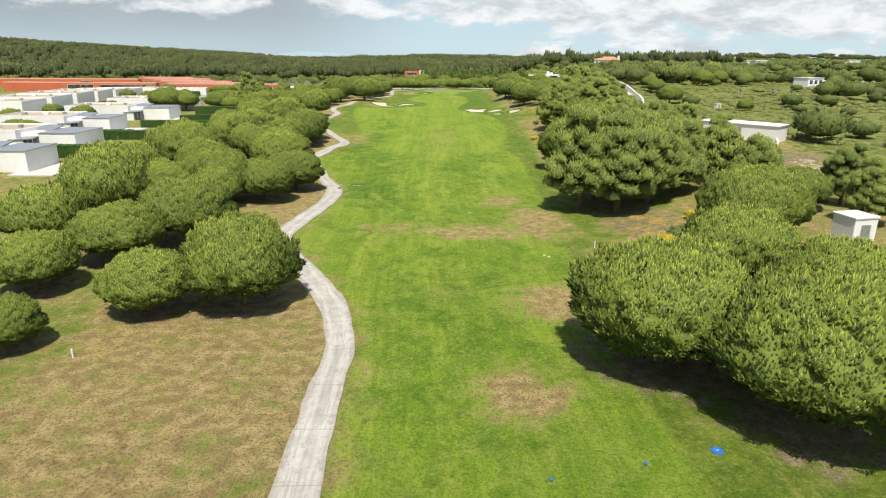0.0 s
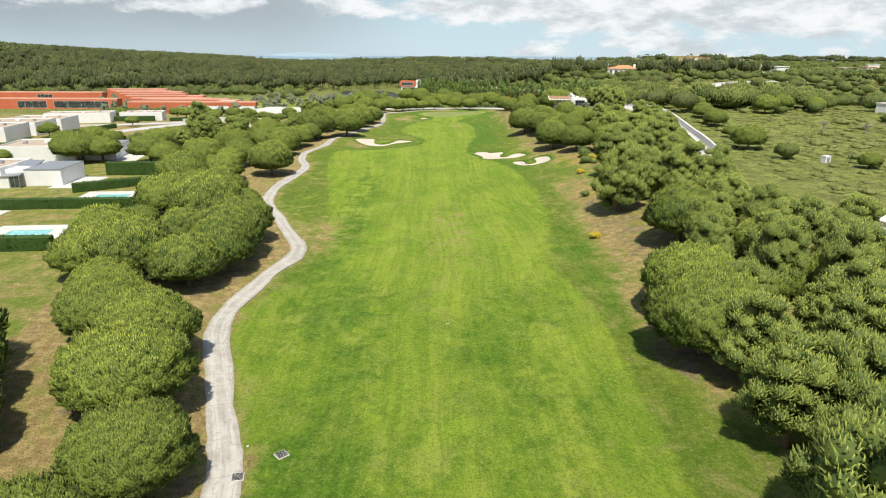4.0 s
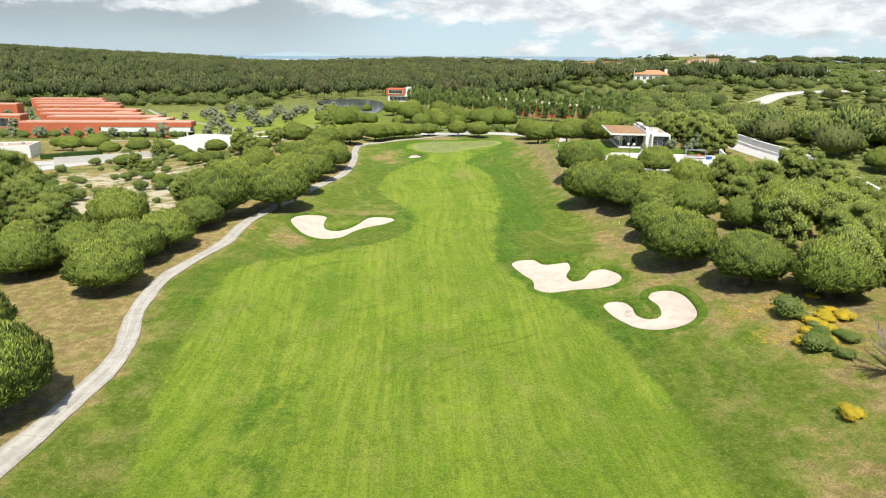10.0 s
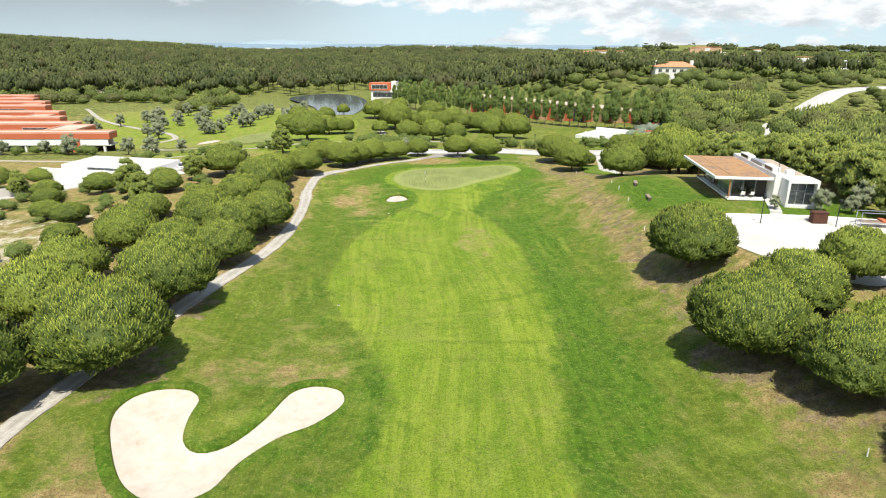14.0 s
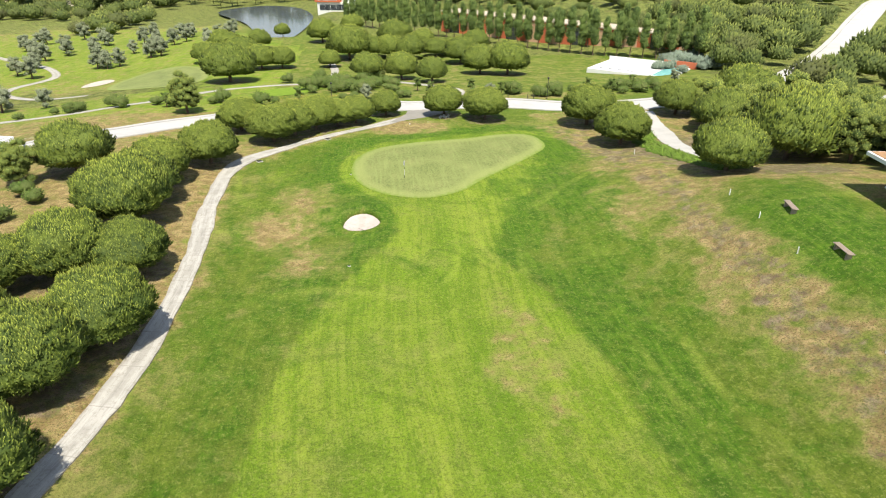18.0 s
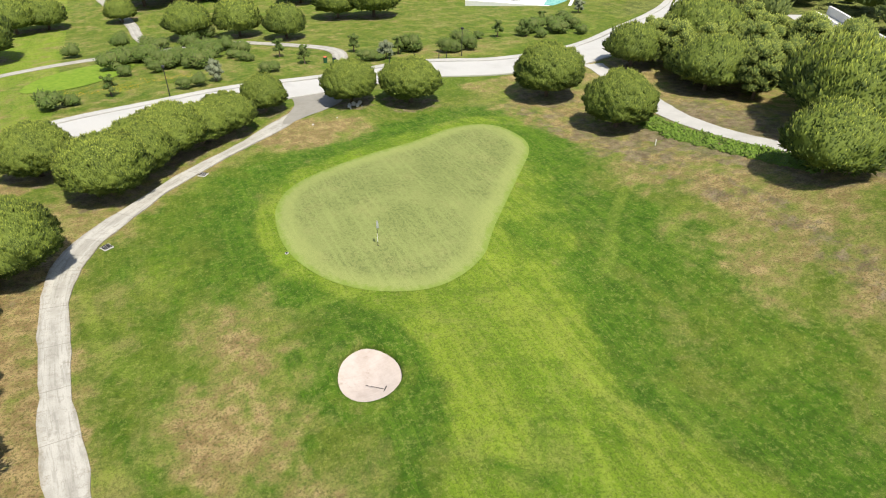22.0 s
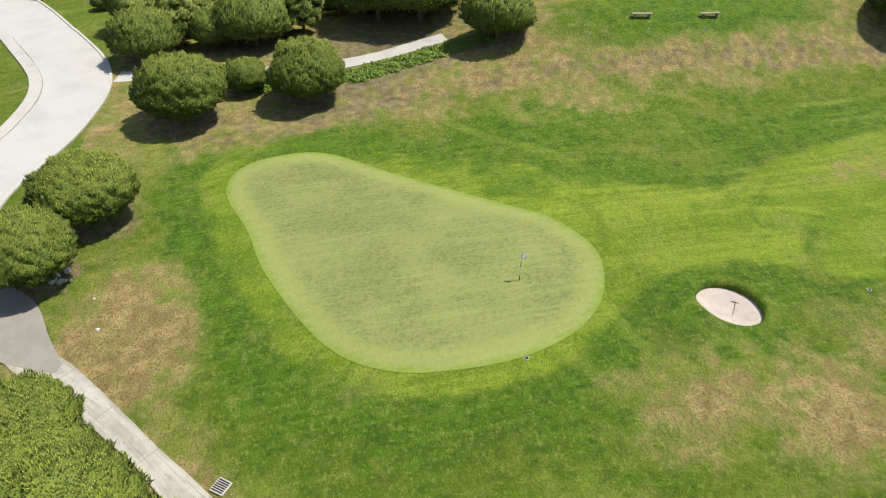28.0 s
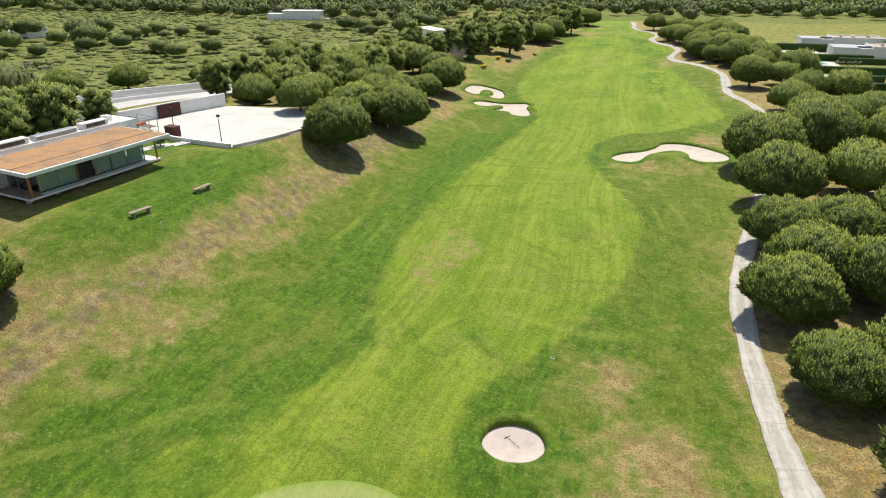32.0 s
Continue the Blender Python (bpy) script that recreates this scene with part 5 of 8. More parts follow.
# ---- hinterland woods ----


def scatter(name, spots, templates, mat, label, category, seed, own_normals=False):
    """Many far crowns joined into one piece: spots of x, y, radius, height."""
    rng = np.random.default_rng(seed)
    Vs, Fs, Ts, Ns, Os, off = [], [], [], [], [], 0
    spots = np.asarray(spots)
    z = height(spots[:, 0], spots[:, 1])
    pick = rng.integers(0, len(templates), len(spots))
    for k, (V, F, T, M) in enumerate(templates):
        s = spots[pick == k]
        zz = z[pick == k]
        if not len(s):
            continue
        a = rng.uniform(0, 6.28, len(s))
        ca, sa = np.cos(a)[:, None], np.sin(a)[:, None]
        px = (V[None, :, 0] * ca - V[None, :, 1] * sa) * s[:, 2:3] + s[:, 0:1]
        py = (V[None, :, 0] * sa + V[None, :, 1] * ca) * s[:, 2:3] + s[:, 1:2]
        pz = V[None, :, 2] * s[:, 3:4] + zz[:, None] - 0.1
        P = np.stack([px, py, pz], -1).reshape(-1, 3)
        Ns.append(np.stack([M[None, :, 0] * ca - M[None, :, 1] * sa, M[None, :, 0] * sa + M[None, :, 1] * ca, np.broadcast_to(M[None, :, 2], px.shape)], -1).reshape(-1, 3))
        FF = (F[None] + (np.arange(len(s)) * len(V))[:, None, None] + off).reshape(-1, 3)
        Vs.append(P)
        Fs.append(FF)
        Ts.append(np.tile(T, len(s)))
        Os.append(np.repeat(rng.uniform(0, 1, len(s)), len(V)))
        off += len(P)
    me = mesh_of(name, np.concatenate(Vs), np.concatenate(Fs), mat, True, np.concatenate(Ns) if own_normals else None, tip=np.concatenate(Ts), tone=np.concatenate(Os))
    return tagged(new(name, me), label, category, kind="stuff")


def crown_template(seed, shoots, zc=0.62, rz=0.42, size=0.22, spin=3, rows=4, cols=7, stem=0.0, stout=0.42):
    """A unit crown: radius 1, height 1, with a bare stem below where one shows."""
    rng = np.random.default_rng(seed)
    V, F = blob_core((0, 0, zc), (0.86, 0.86, rz * 0.9), seed, rows, cols, 0.25, 0.9)
    N0 = (V - np.array([0, 0, zc])) / np.array([0.86, 0.86, rz])
    d = fib(shoots, rng, -0.5)
    rad = 1 + lumps(d, seed, 1.8, 0.28)
    p = d * rad[:, None] * np.array([0.86, 0.86, rz * 0.86]) + np.array([0, 0, zc])
    way = d * np.array([1, 1, 0.6]) + np.array([0, 0, 0.6]) + rng.normal(0, 0.3, d.shape)
    ln = size * rng.uniform(0.8, 1.5, shoots)
    V2, F2, T2 = spindles(p, way, ln, ln * stout, rng, spin)
    # tip values fall from top to underside, painting a lit top onto each crown
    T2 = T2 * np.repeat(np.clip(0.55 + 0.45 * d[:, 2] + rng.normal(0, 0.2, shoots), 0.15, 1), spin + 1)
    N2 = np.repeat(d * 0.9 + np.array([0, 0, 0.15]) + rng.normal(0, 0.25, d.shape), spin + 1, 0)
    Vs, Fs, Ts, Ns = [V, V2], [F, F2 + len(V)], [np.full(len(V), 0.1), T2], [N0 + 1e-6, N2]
    if stem:
        n = len(V) + len(V2)
        ring = [(stem * math.cos(a), stem * math.sin(a), z) for z in (0.0, zc) for a in (0, 2.1, 4.2)]
        Vs.append(np.array(ring))
        Fs.append(np.array([(i, (i + 1) % 3, 3 + i) for i in range(3)] + [((i + 1) % 3, 3 + (i + 1) % 3, 3 + i) for i in range(3)]) + n)
        Ts.append(np.full(6, 0.0))
        Ns.append(np.array([(x, y, 0) for x, y, _ in ring]))
    N = np.concatenate(Ns)
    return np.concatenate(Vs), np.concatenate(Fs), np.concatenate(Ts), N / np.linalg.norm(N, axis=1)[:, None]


def poisson(n, x0, y0, x1, y1, seed, want, keep):
    """Random spots of the plan with a least spacing, where want() says so."""
    rng = np.random.default_rng(seed)
    pts = np.column_stack([rng.uniform(x0, x1, n), rng.uniform(y0, y1, n)])
    pts = pts[want(pts[:, 0], pts[:, 1])]
    cell, out = {}, []
    for p in pts:
        k = (int(p[0] // keep), int(p[1] // keep))
        if any((p[0] - q[0]) ** 2 + (p[1] - q[1]) ** 2 < keep * keep for i in (-1, 0, 1) for j in (-1, 0, 1) for q in cell.get((k[0] + i, k[1] + j), ())):
            continue
        cell.setdefault(k, []).append(p)
        out.append(p)
    return np.array(out)


def clear_of(x, y):
    """True where no road, pond, house or lawn lies."""
    ok = (line_distance(x, y, ROAD) > 7) & (line_distance(x, y, EAST_ROAD) > 6.5)
    hole2 = np.exp(-((x + 75) / 78) ** 4 - ((y - 440) / 72) ** 4) + np.exp(-((x - 25) / 55) ** 4 - ((y - 372) / 34) ** 4)
    ok &= hole2 < 0.25
    ok &= ~((x > -200) & (x < -85) & (y > 380) & (y < 590))
    ok &= ~((x > -150) & (x < -40) & (y > 60) & (y < 330))
    ok &= ~((x > -100) & (x < 10) & (y > 440) & (y < 600))
    return ok


def build_thicket():
    """The dense pines between the house and the road behind it, and by the east road."""
    p = poisson(700, 50, 250, 67, 324, 61, lambda x, y: (line_distance(x, y, EAST_ROAD) > 5.5) & (line_distance(x, y, ROAD) > 6.5) & ~((x < 55) & (y < 276)), 3.4)
    p2 = poisson(300, 37, 140, 62, 226, 62, lambda x, y: (line_distance(x, y, EAST_ROAD) > 5.0) & (x < np.interp(y, EAST_ROAD[:, 1], EAST_ROAD[:, 0])) & (x > 36 + 0.06 * (y - 140)) & (x < (y - 74) * 0.44 - 1), 5.2)
    p3 = poisson(500, 78, 250, 130, 420, 63, lambda x, y: (line_distance(x, y, EAST_ROAD) > 6) & (line_distance(x, y, ROAD) > 6.5), 5.0)
    for i, (x, y) in enumerate(np.concatenate([p, p2])):
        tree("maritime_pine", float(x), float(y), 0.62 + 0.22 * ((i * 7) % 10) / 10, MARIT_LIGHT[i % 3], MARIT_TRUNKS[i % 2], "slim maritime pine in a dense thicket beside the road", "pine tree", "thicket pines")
    # mixed trees filling the gaps east of the fairway, and between path and villas
    p4 = poisson(900, 29, 60, 52, 150, 66, lambda x, y: (x > 28 + 5 * np.sin(y * 0.11)) & (line_distance(x, y, EAST_ROAD) > 5.5) & (x < np.interp(y, EAST_ROAD[:, 1], EAST_ROAD[:, 0]) + 8 * (y < 116)) & (np.hypot(x - 54, y - 104) > 9) & ~((x > 37) & (y < 106)), 4.6)
    for i, (x, y) in enumerate(p4):
        if i % 3:
            tree("maritime_pine", float(x), float(y), 0.55 + 0.25 * ((i * 7) % 10) / 10, MARIT_LIGHT[i % 3], MARIT_TRUNKS[i % 2], "bushy young maritime pine in mixed growth", "pine tree", "mixed growth east of the fairway")
        else:
            tree("stone_pine", float(x), float(y), 0.6 + 0.25 * ((i * 3) % 10) / 10, STONE_LIGHT[i % 3], STONE_TRUNKS[i % 3], "small stone pine in mixed growth", "pine tree", "mixed growth east of the fairway")
    for i, (x, y, k) in enumerate(((-54, 290, 0.62), (-46, 283.5, 0.7), (-42, 287, 0.6), (-64.5, 292, 0.55), (-71, 295, 0.5), (-48, 268, 0.55), (-54, 273, 0.5), (-41, 276, 0.6), (-38, 270, 0.65), (-44, 292, 0.55), (-40, 296, 0.6), (-44, 258, 0.5), (-39, 262, 0.55), (-58, 256, 0.4), (-50, 245, 0.4), (-43, 236, 0.5), (-40, 228, 0.55), (-46, 214, 0.6), (-52, 206, 0.6), (-56, 214, 0.5), (-47, 198, 0.7), (-53, 195, 0.6), (-60, 200, 0.55), (-66, 199, 0.8), (-63, 205, 0.75), (-58, 208, 0.8), (-70, 208, 0.7), (-52, 212, 0.75), (-48, 206, 0.8), (-73, 216, 0.6), (-47, 220, 0.6), (-60, 230, 0.4), (-71, 232, 0.35), (-77, 252, 0.45), (-66, 270, 0.5), (-72, 278, 0.55), (-60, 284, 0.5))):
        if i % 3 == 1:
            tree("maritime_pine", x, y, k, MARIT_CROWNS[i % 4], MARIT_TRUNKS[i % 2], "dark bushy young pine on dry sandy ground", "pine tree", "young pines on the dry lot")
        else:
            tree("stone_pine", x, y, k * 1.15, STONE_CROWNS[i % 5], STONE_TRUNKS[i % 3], "small round stone pine on dry sandy ground", "pine tree", "young pines on the dry lot", 0.85)
    T = [crown_template(240 + i, 120, 0.6, 0.42, 0.17) for i in range(4)]
    rng = np.random.default_rng(64)
    rad = rng.uniform(2.6, 4.2, len(p3))
    scatter("thicket", np.column_stack([p3, rad, rad * rng.uniform(1.5, 2.0, len(p3))]), T, M_HEATH, "dense green pine thicket beyond the road", "trees", 65)


def build_woods():
    T = [crown_template(200 + i, 26, 0.70, 0.31, 0.19, 3, 3, 6, 0.035, 0.75) for i in range(6)]
    R = [crown_template(210 + i, 150, 0.56, 0.44, 0.13, 3, 6, 11) for i in range(5)]
    B = [crown_template(220 + i, 16, 0.3, 0.5, 0.24, 3, 3, 6, 0.0, 0.6) for i in range(5)]
    rng = np.random.default_rng(5)
    az = lambda x, y: np.degrees(np.arctan2(x, y))
    # pine forest on the ridge
    p = poisson(16000, -1250, 520, 260, 1500, 31, lambda x, y: clear_of(x, y) & (np.hypot(x, y) > 600 - 120 * (x > 0)) & (az(x, y) > -44), 7.6)
    r = np.hypot(p[:, 0], p[:, 1])
    rad = rng.uniform(3.2, 6.0, len(p)) * (1 + 0.5 * ss(800, 1400, r))
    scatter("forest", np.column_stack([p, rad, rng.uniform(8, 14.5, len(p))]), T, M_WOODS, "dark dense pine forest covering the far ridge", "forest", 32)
    # heath trees and bushes on the eastern plain: round pines close by, simpler ones far off
    p = poisson(11000, 66, 30, 900, 1300, 33, lambda x, y: clear_of(x, y) & (az(x, y) < 48) & (np.abs(line_distance(x, y, EAST_ROAD)) > 8) & ~((x < 128) & (y < 236) & (y > 112) & (np.sin(x * 12.9 + y * 78.2) < 0.93)), 6.5)
    rad = rng.uniform(2.4, 5.0, len(p)) * np.where(rng.uniform(size=len(p)) < 0.35, 0.6, 1.0)
    near = np.hypot(p[:, 0], p[:, 1] - 220) < 330
    all_spots = np.column_stack([p, rad, rad * rng.uniform(1.0, 1.45, len(p))])
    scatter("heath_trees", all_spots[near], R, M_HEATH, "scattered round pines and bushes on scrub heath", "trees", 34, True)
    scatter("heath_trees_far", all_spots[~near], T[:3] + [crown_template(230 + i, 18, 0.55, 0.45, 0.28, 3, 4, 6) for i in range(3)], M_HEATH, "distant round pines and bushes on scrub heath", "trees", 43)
    p = poisson(12000, 60, 20, 300, 460, 35, lambda x, y: clear_of(x, y) & (x > np.interp(y, EAST_ROAD[:, 1], EAST_ROAD[:, 0]) + 5), 1.7)
    rad = rng.uniform(0.5, 1.4, len(p)) * np.where(rng.uniform(size=len(p)) < 0.08, 1.9, 1.0)
    scatter("heath_bushes", np.column_stack([p, rad, rad * rng.uniform(0.4, 0.75, len(p))]), B, M_SCRUB, "low olive-green heath bushes", "bushes", 36)
    # pines in front of the forest and round the far hole
    p = poisson(900, -330, 470, 20, 660, 41, lambda x, y: (outline_distance(x, y, POND) > 6) & (((y > 560 + 0.15 * x) & (x < -110)) | ((x > -112) & (x < -96) & (y > 486) & (y < 560)) | ((x > -150) & (x < -110) & (y > 590))), 8)
    rad = rng.uniform(3.0, 5.5, len(p))
    scatter("far_pines", np.column_stack([p, rad, rad * rng.uniform(1.0, 1.4, len(p))]), [crown_template(290 + i, 70, 0.5, 0.5, 0.2, 3, 5, 9) for i in range(3)], M_HEATH, "rounded pines before the forest edge", "trees", 42)
    # woods and scrub behind the tees
    p = poisson(7000, -330, -330, 430, 62, 39, lambda x, y: ((np.abs(x - 6) > 34) | (y < -24)) & ~((x > -110) & (x < 70) & (y > 8)) & ~((x < -30) & (x > -130) & (y > -40)), 6.2)
    rad = rng.uniform(2.4, 5.2, len(p))
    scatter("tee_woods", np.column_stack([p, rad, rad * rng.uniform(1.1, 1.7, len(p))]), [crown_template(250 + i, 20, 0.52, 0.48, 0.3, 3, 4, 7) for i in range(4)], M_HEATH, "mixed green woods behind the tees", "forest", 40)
    # villa hill and coast
    p = poisson(2600, -260, 1250, 1300, 2300, 37, lambda x, y: (az(x, y) > -14) & (az(x, y) < 40) & (np.hypot(x, y) < np.where(az(x, y) < 10, 1600, 2250)) & ((np.hypot(x - 640, y - 1750) > 330) | ((np.hypot(x - 640, y - 1760) < 120) & (np.sin(x * 0.3) > 0.2))), 24)
    rad = rng.uniform(8, 16, len(p)) * np.where(np.hypot(p[:, 0] - 640, p[:, 1] - 1760) < 200, 0.45, 1.0)
    scatter("far_woods", np.column_stack([p, rad, rad * rng.uniform(0.6, 1.0, len(p))]), T, M_WOODS, "distant woods along the coast and hill", "forest", 38)


def build_far():
    sea = bpy.data.meshes.new("water")
    bm = bmesh.new()
    bmesh.ops.create_circle(bm, cap_ends=True, segments=96, radius=4960)
    bm.to_mesh(sea)
    bm.free()
    sea.materials.append(M_SEA)
    ob = new("water", sea)
    ob.location = (0, 0, -15.5)
    tagged(ob, "pale blue-grey sea reaching the horizon", "sea", kind="structure")


def build_headland():
    """The low headland far out across the bay, and an islet, distance haze painted into their blue-grey."""
    for cx, cy, sx, sy, tall, label in ((-760, 4350, 330, 120, 34, "long low hazy headland across the bay"), (330, 4500, 55, 40, 22, "small hazy islet on the horizon")):
        bm = bmesh.new()
        bmesh.ops.create_grid(bm, x_segments=40, y_segments=12, size=1.0)
        for v in bm.verts:
            d = math.hypot(v.co.x, v.co.y)
            top = max(0.0, 1 - d ** 2) ** 0.6 * (0.8 + 0.3 * noise.noise(Vector((v.co.x * 2.3, v.co.y * 1.7, tall))))
            v.co = Vector((cx + v.co.x * sx, cy + v.co.y * sy, -18 + tall * top))
        tagged(part("backdrop_headland", bm, M_HEADLAND, None), label, "headland", kind="structure")


def build_roads():
    tagged(put("road", ribbon("road", ROAD, 6.2, 0.2, M_ASPHALT, 0.05, 0.03, 7)), "pale sun-bleached asphalt road behind the green", "road", kind="structure")
    tagged(put("pavement", ribbon("pavement", ROAD, 1.2, 0.25, M_PAVE, 0.16, 0.0, 7, 3.75)), "pale concrete pavement with kerb along the road", "pavement", kind="structure")
    tagged(put("kerb", ribbon("kerb", ROAD, 0.3, 0.3, M_PAVE, 0.15, 0.0, 7, -3.27)), "pale concrete kerb along the road", "kerb", kind="structure")
    tagged(put("road_east", ribbon("road_east", EAST_ROAD, 6.0, 0.2, M_ASPHALT, 0.06, 0.0, 8)), "pale access road beside a long white parapet wall", "road", kind="structure")
    tagged(put("parapet_wall", ribbon("parapet_wall", EAST_ROAD[8:], 0.4, 2.4, M_WHITE, 1.5, 0.0, 9, -3.6)), "long curved white rendered parapet wall along the road", "wall", kind="structure")
    tagged(put("pavement_east", ribbon("pavement_east", EAST_ROAD[8:], 1.5, 0.4, M_PAVE, 0.2, 0.0, 9, -2.62)), "raised pale pavement between parapet and low wall", "pavement", kind="structure")
    tagged(put("wall_low_east", ribbon("wall_low_east", EAST_ROAD[8:], 0.28, 0.9, M_WHITE, 0.62, 0.0, 9, -1.7)), "low pale wall between road and pavement", "wall", kind="structure")


# ---- buildings ----


def frame_parts(parent, x0, x1, z0, z1, y, mat, t=0.08, deep=0.1, bars=1, glass=None, name="window"):
    """A framed window in the plane y, facing -y: pane with frame bars as parts of it."""
    win = part(name, box(x0 + t, y - 0.02, z0 + t, x1 - t, y + 0.02, z1 - t), glass or M_DARKGLASS, parent)
    for a in ((x0, z0, x1, z0 + t), (x0, z1 - t, x1, z1), (x0, z0 + t, x0 + t, z1 - t), (x1 - t, z0 + t, x1, z1 - t)):
        part("window_frame", box(a[0], y - deep / 2, a[1], a[2], y + deep / 2, a[3]), mat, win)
    for k in range(bars):
        c = x0 + (x1 - x0) * (k + 1) / (bars + 1)
        part("mullion", box(c - 0.03, y - deep / 2, z0 + t, c + 0.03, y + deep / 2, z1 - t), mat, win)
    return win


def parapets(v, x0, y0, x1, y1, z, top, mat, t=0.25):
    for a in ((x0, y0, x1, y0 + t), (x0, y1 - t, x1, y1), (x0, y0 + t, x0 + t, y1 - t), (x1 - t, y0 + t, x1, y1 - t)):
        part("parapet", box(a[0], a[1], z, a[2], a[3], top, 0.015), mat, v)


def villa(x, y, w, d, turn=0.0, porch=True, tall=3.4, label="white flat-roofed villa with gravel roof and zinc-roofed porch"):
    """A white single-storey villa; its east end has a folded zinc porch with glazing."""
    z = ground_z(x, y)
    v = thing("villa", x, y, z, turn, label, "house", "white villas beside the course")
    body = w * (0.62 if porch else 1.0)
    xa, xb = -w / 2, -w / 2 + body
    part("wall", box(xa, -d / 2, -3, xb, d / 2, tall - 0.3, 0.02), M_WHITE, v)
    part("roof", box(xa + 0.25, -d / 2 + 0.25, tall - 0.35, xb - 0.25, d / 2 - 0.25, tall - 0.12), M_ROOFGRAVEL, v, "gravel-covered flat roof")
    parapets(v, xa, -d / 2, xb, d / 2, tall - 0.298, tall + 0.12, M_WHITE)
    for k, (u, s) in enumerate(((0.25, 0.8), (0.55, 1.1), (0.8, 0.6))):
        cx = xa + body * u
        part("roof_hatch", box(cx - s / 2, -0.6 + k * 0.5, tall - 0.118, cx + s / 2, 0.1 + k * 0.5, tall + 0.4, 0.03), M_CANAL if k != 1 else M_WHITE, v)
    if porch:
        xe = w / 2
        part("wing", box(xb + 0.003, -d / 2 + 1.2, -3, xe, d / 2 - 0.4, tall - 0.5, 0.02), M_WHITE, v)
        bm = bmesh.new()
        vs = [bm.verts.new(c) for c in ((xb - 1.2, -d / 2 - 0.5, 2.0), (xb + 3.0, -d / 2 - 0.5, 2.3), (xb + 3.0, d / 2 - 1.6, tall + 0.05), (xb - 1.2, d / 2 - 1.6, tall + 0.05))]
        lo = [bm.verts.new(c.co + Vector((0, 0, -0.16))) for c in vs]
        bm.faces.new(vs)
        bm.faces.new(lo[::-1])
        for i in range(4):
            bm.faces.new((vs[i], lo[i], lo[(i + 1) % 4], vs[(i + 1) % 4]))
        part("porch_roof", bm, M_CANAL, v, "sloping grey zinc porch roof")
        part("porch_wall", box(xb - 1.1, -d / 2 - 0.35, -3, xb + 1.2, -d / 2 + 0.003, 1.95), M_WHITE, v)
        frame_parts(v, xb + 1.3, xb + 2.9, 0.1, 2.15, -d / 2 - 0.3, M_CANAL)
        part("wing_roof", box(xb + 3.0, -d / 2 + 1.1, tall - 0.497, xe + 0.1, d / 2 - 0.3, tall - 0.4), M_CANAL, v)
        part("terrace", box(xe - 1.5, -d / 2 - 1.0, -2.6, xe + 4.5, d / 2 - 1.0, 0.12, 0.02), M_CONC, v)
    return v


def lounger(x, y, turn):
    z = ground_z(x, y) + 0.12
    l = thing("sun_lounger", x, y, z, turn, "dark grey sun lounger on a pale terrace", "lounger", "terrace loungers")
    part("seat", box(-0.35, -0.9, 0.28, 0.35, 0.45, 0.36, 0.02), M_CANAL, l)
    part("backrest", box(-0.35, 0, 0, 0.35, 0.75, 0.08, 0.02), M_CANAL, l, "", pose(0, 0.45, 0.3, 50))
    for sx in (-0.3, 0.3):
        for sy in (-0.8, 0.4):
            part("leg", rod((sx, sy, 0), (sx, sy, 0.29), 0.025), M_CANAL, l)


def pool(x, y, w, d, turn=0.0, label="turquoise swimming pool set in pale paving"):
    z = ground_z(x, y)
    p = thing("swimming_pool", x, y, z, turn, label, "pool", "garden pools")
    part("water", box(-w / 2, -d / 2, -0.3, w / 2, d / 2, 0.16), M_POOL, p, "clear turquoise water")
    for a in ((-w / 2 - 2.4, -d / 2 - 2.0, w / 2 + 2.0, -d / 2), (-w / 2 - 2.4, d / 2, w / 2 + 2.0, d / 2 + 2.2), (-w / 2 - 2.4, -d / 2, -w / 2, d / 2), (w / 2, -d / 2, w / 2 + 2.0, d / 2)):
        part("paving", box(a[0], a[1], -1.2, a[2], a[3], 0.22, 0.02), M_CONC, p)
    return p


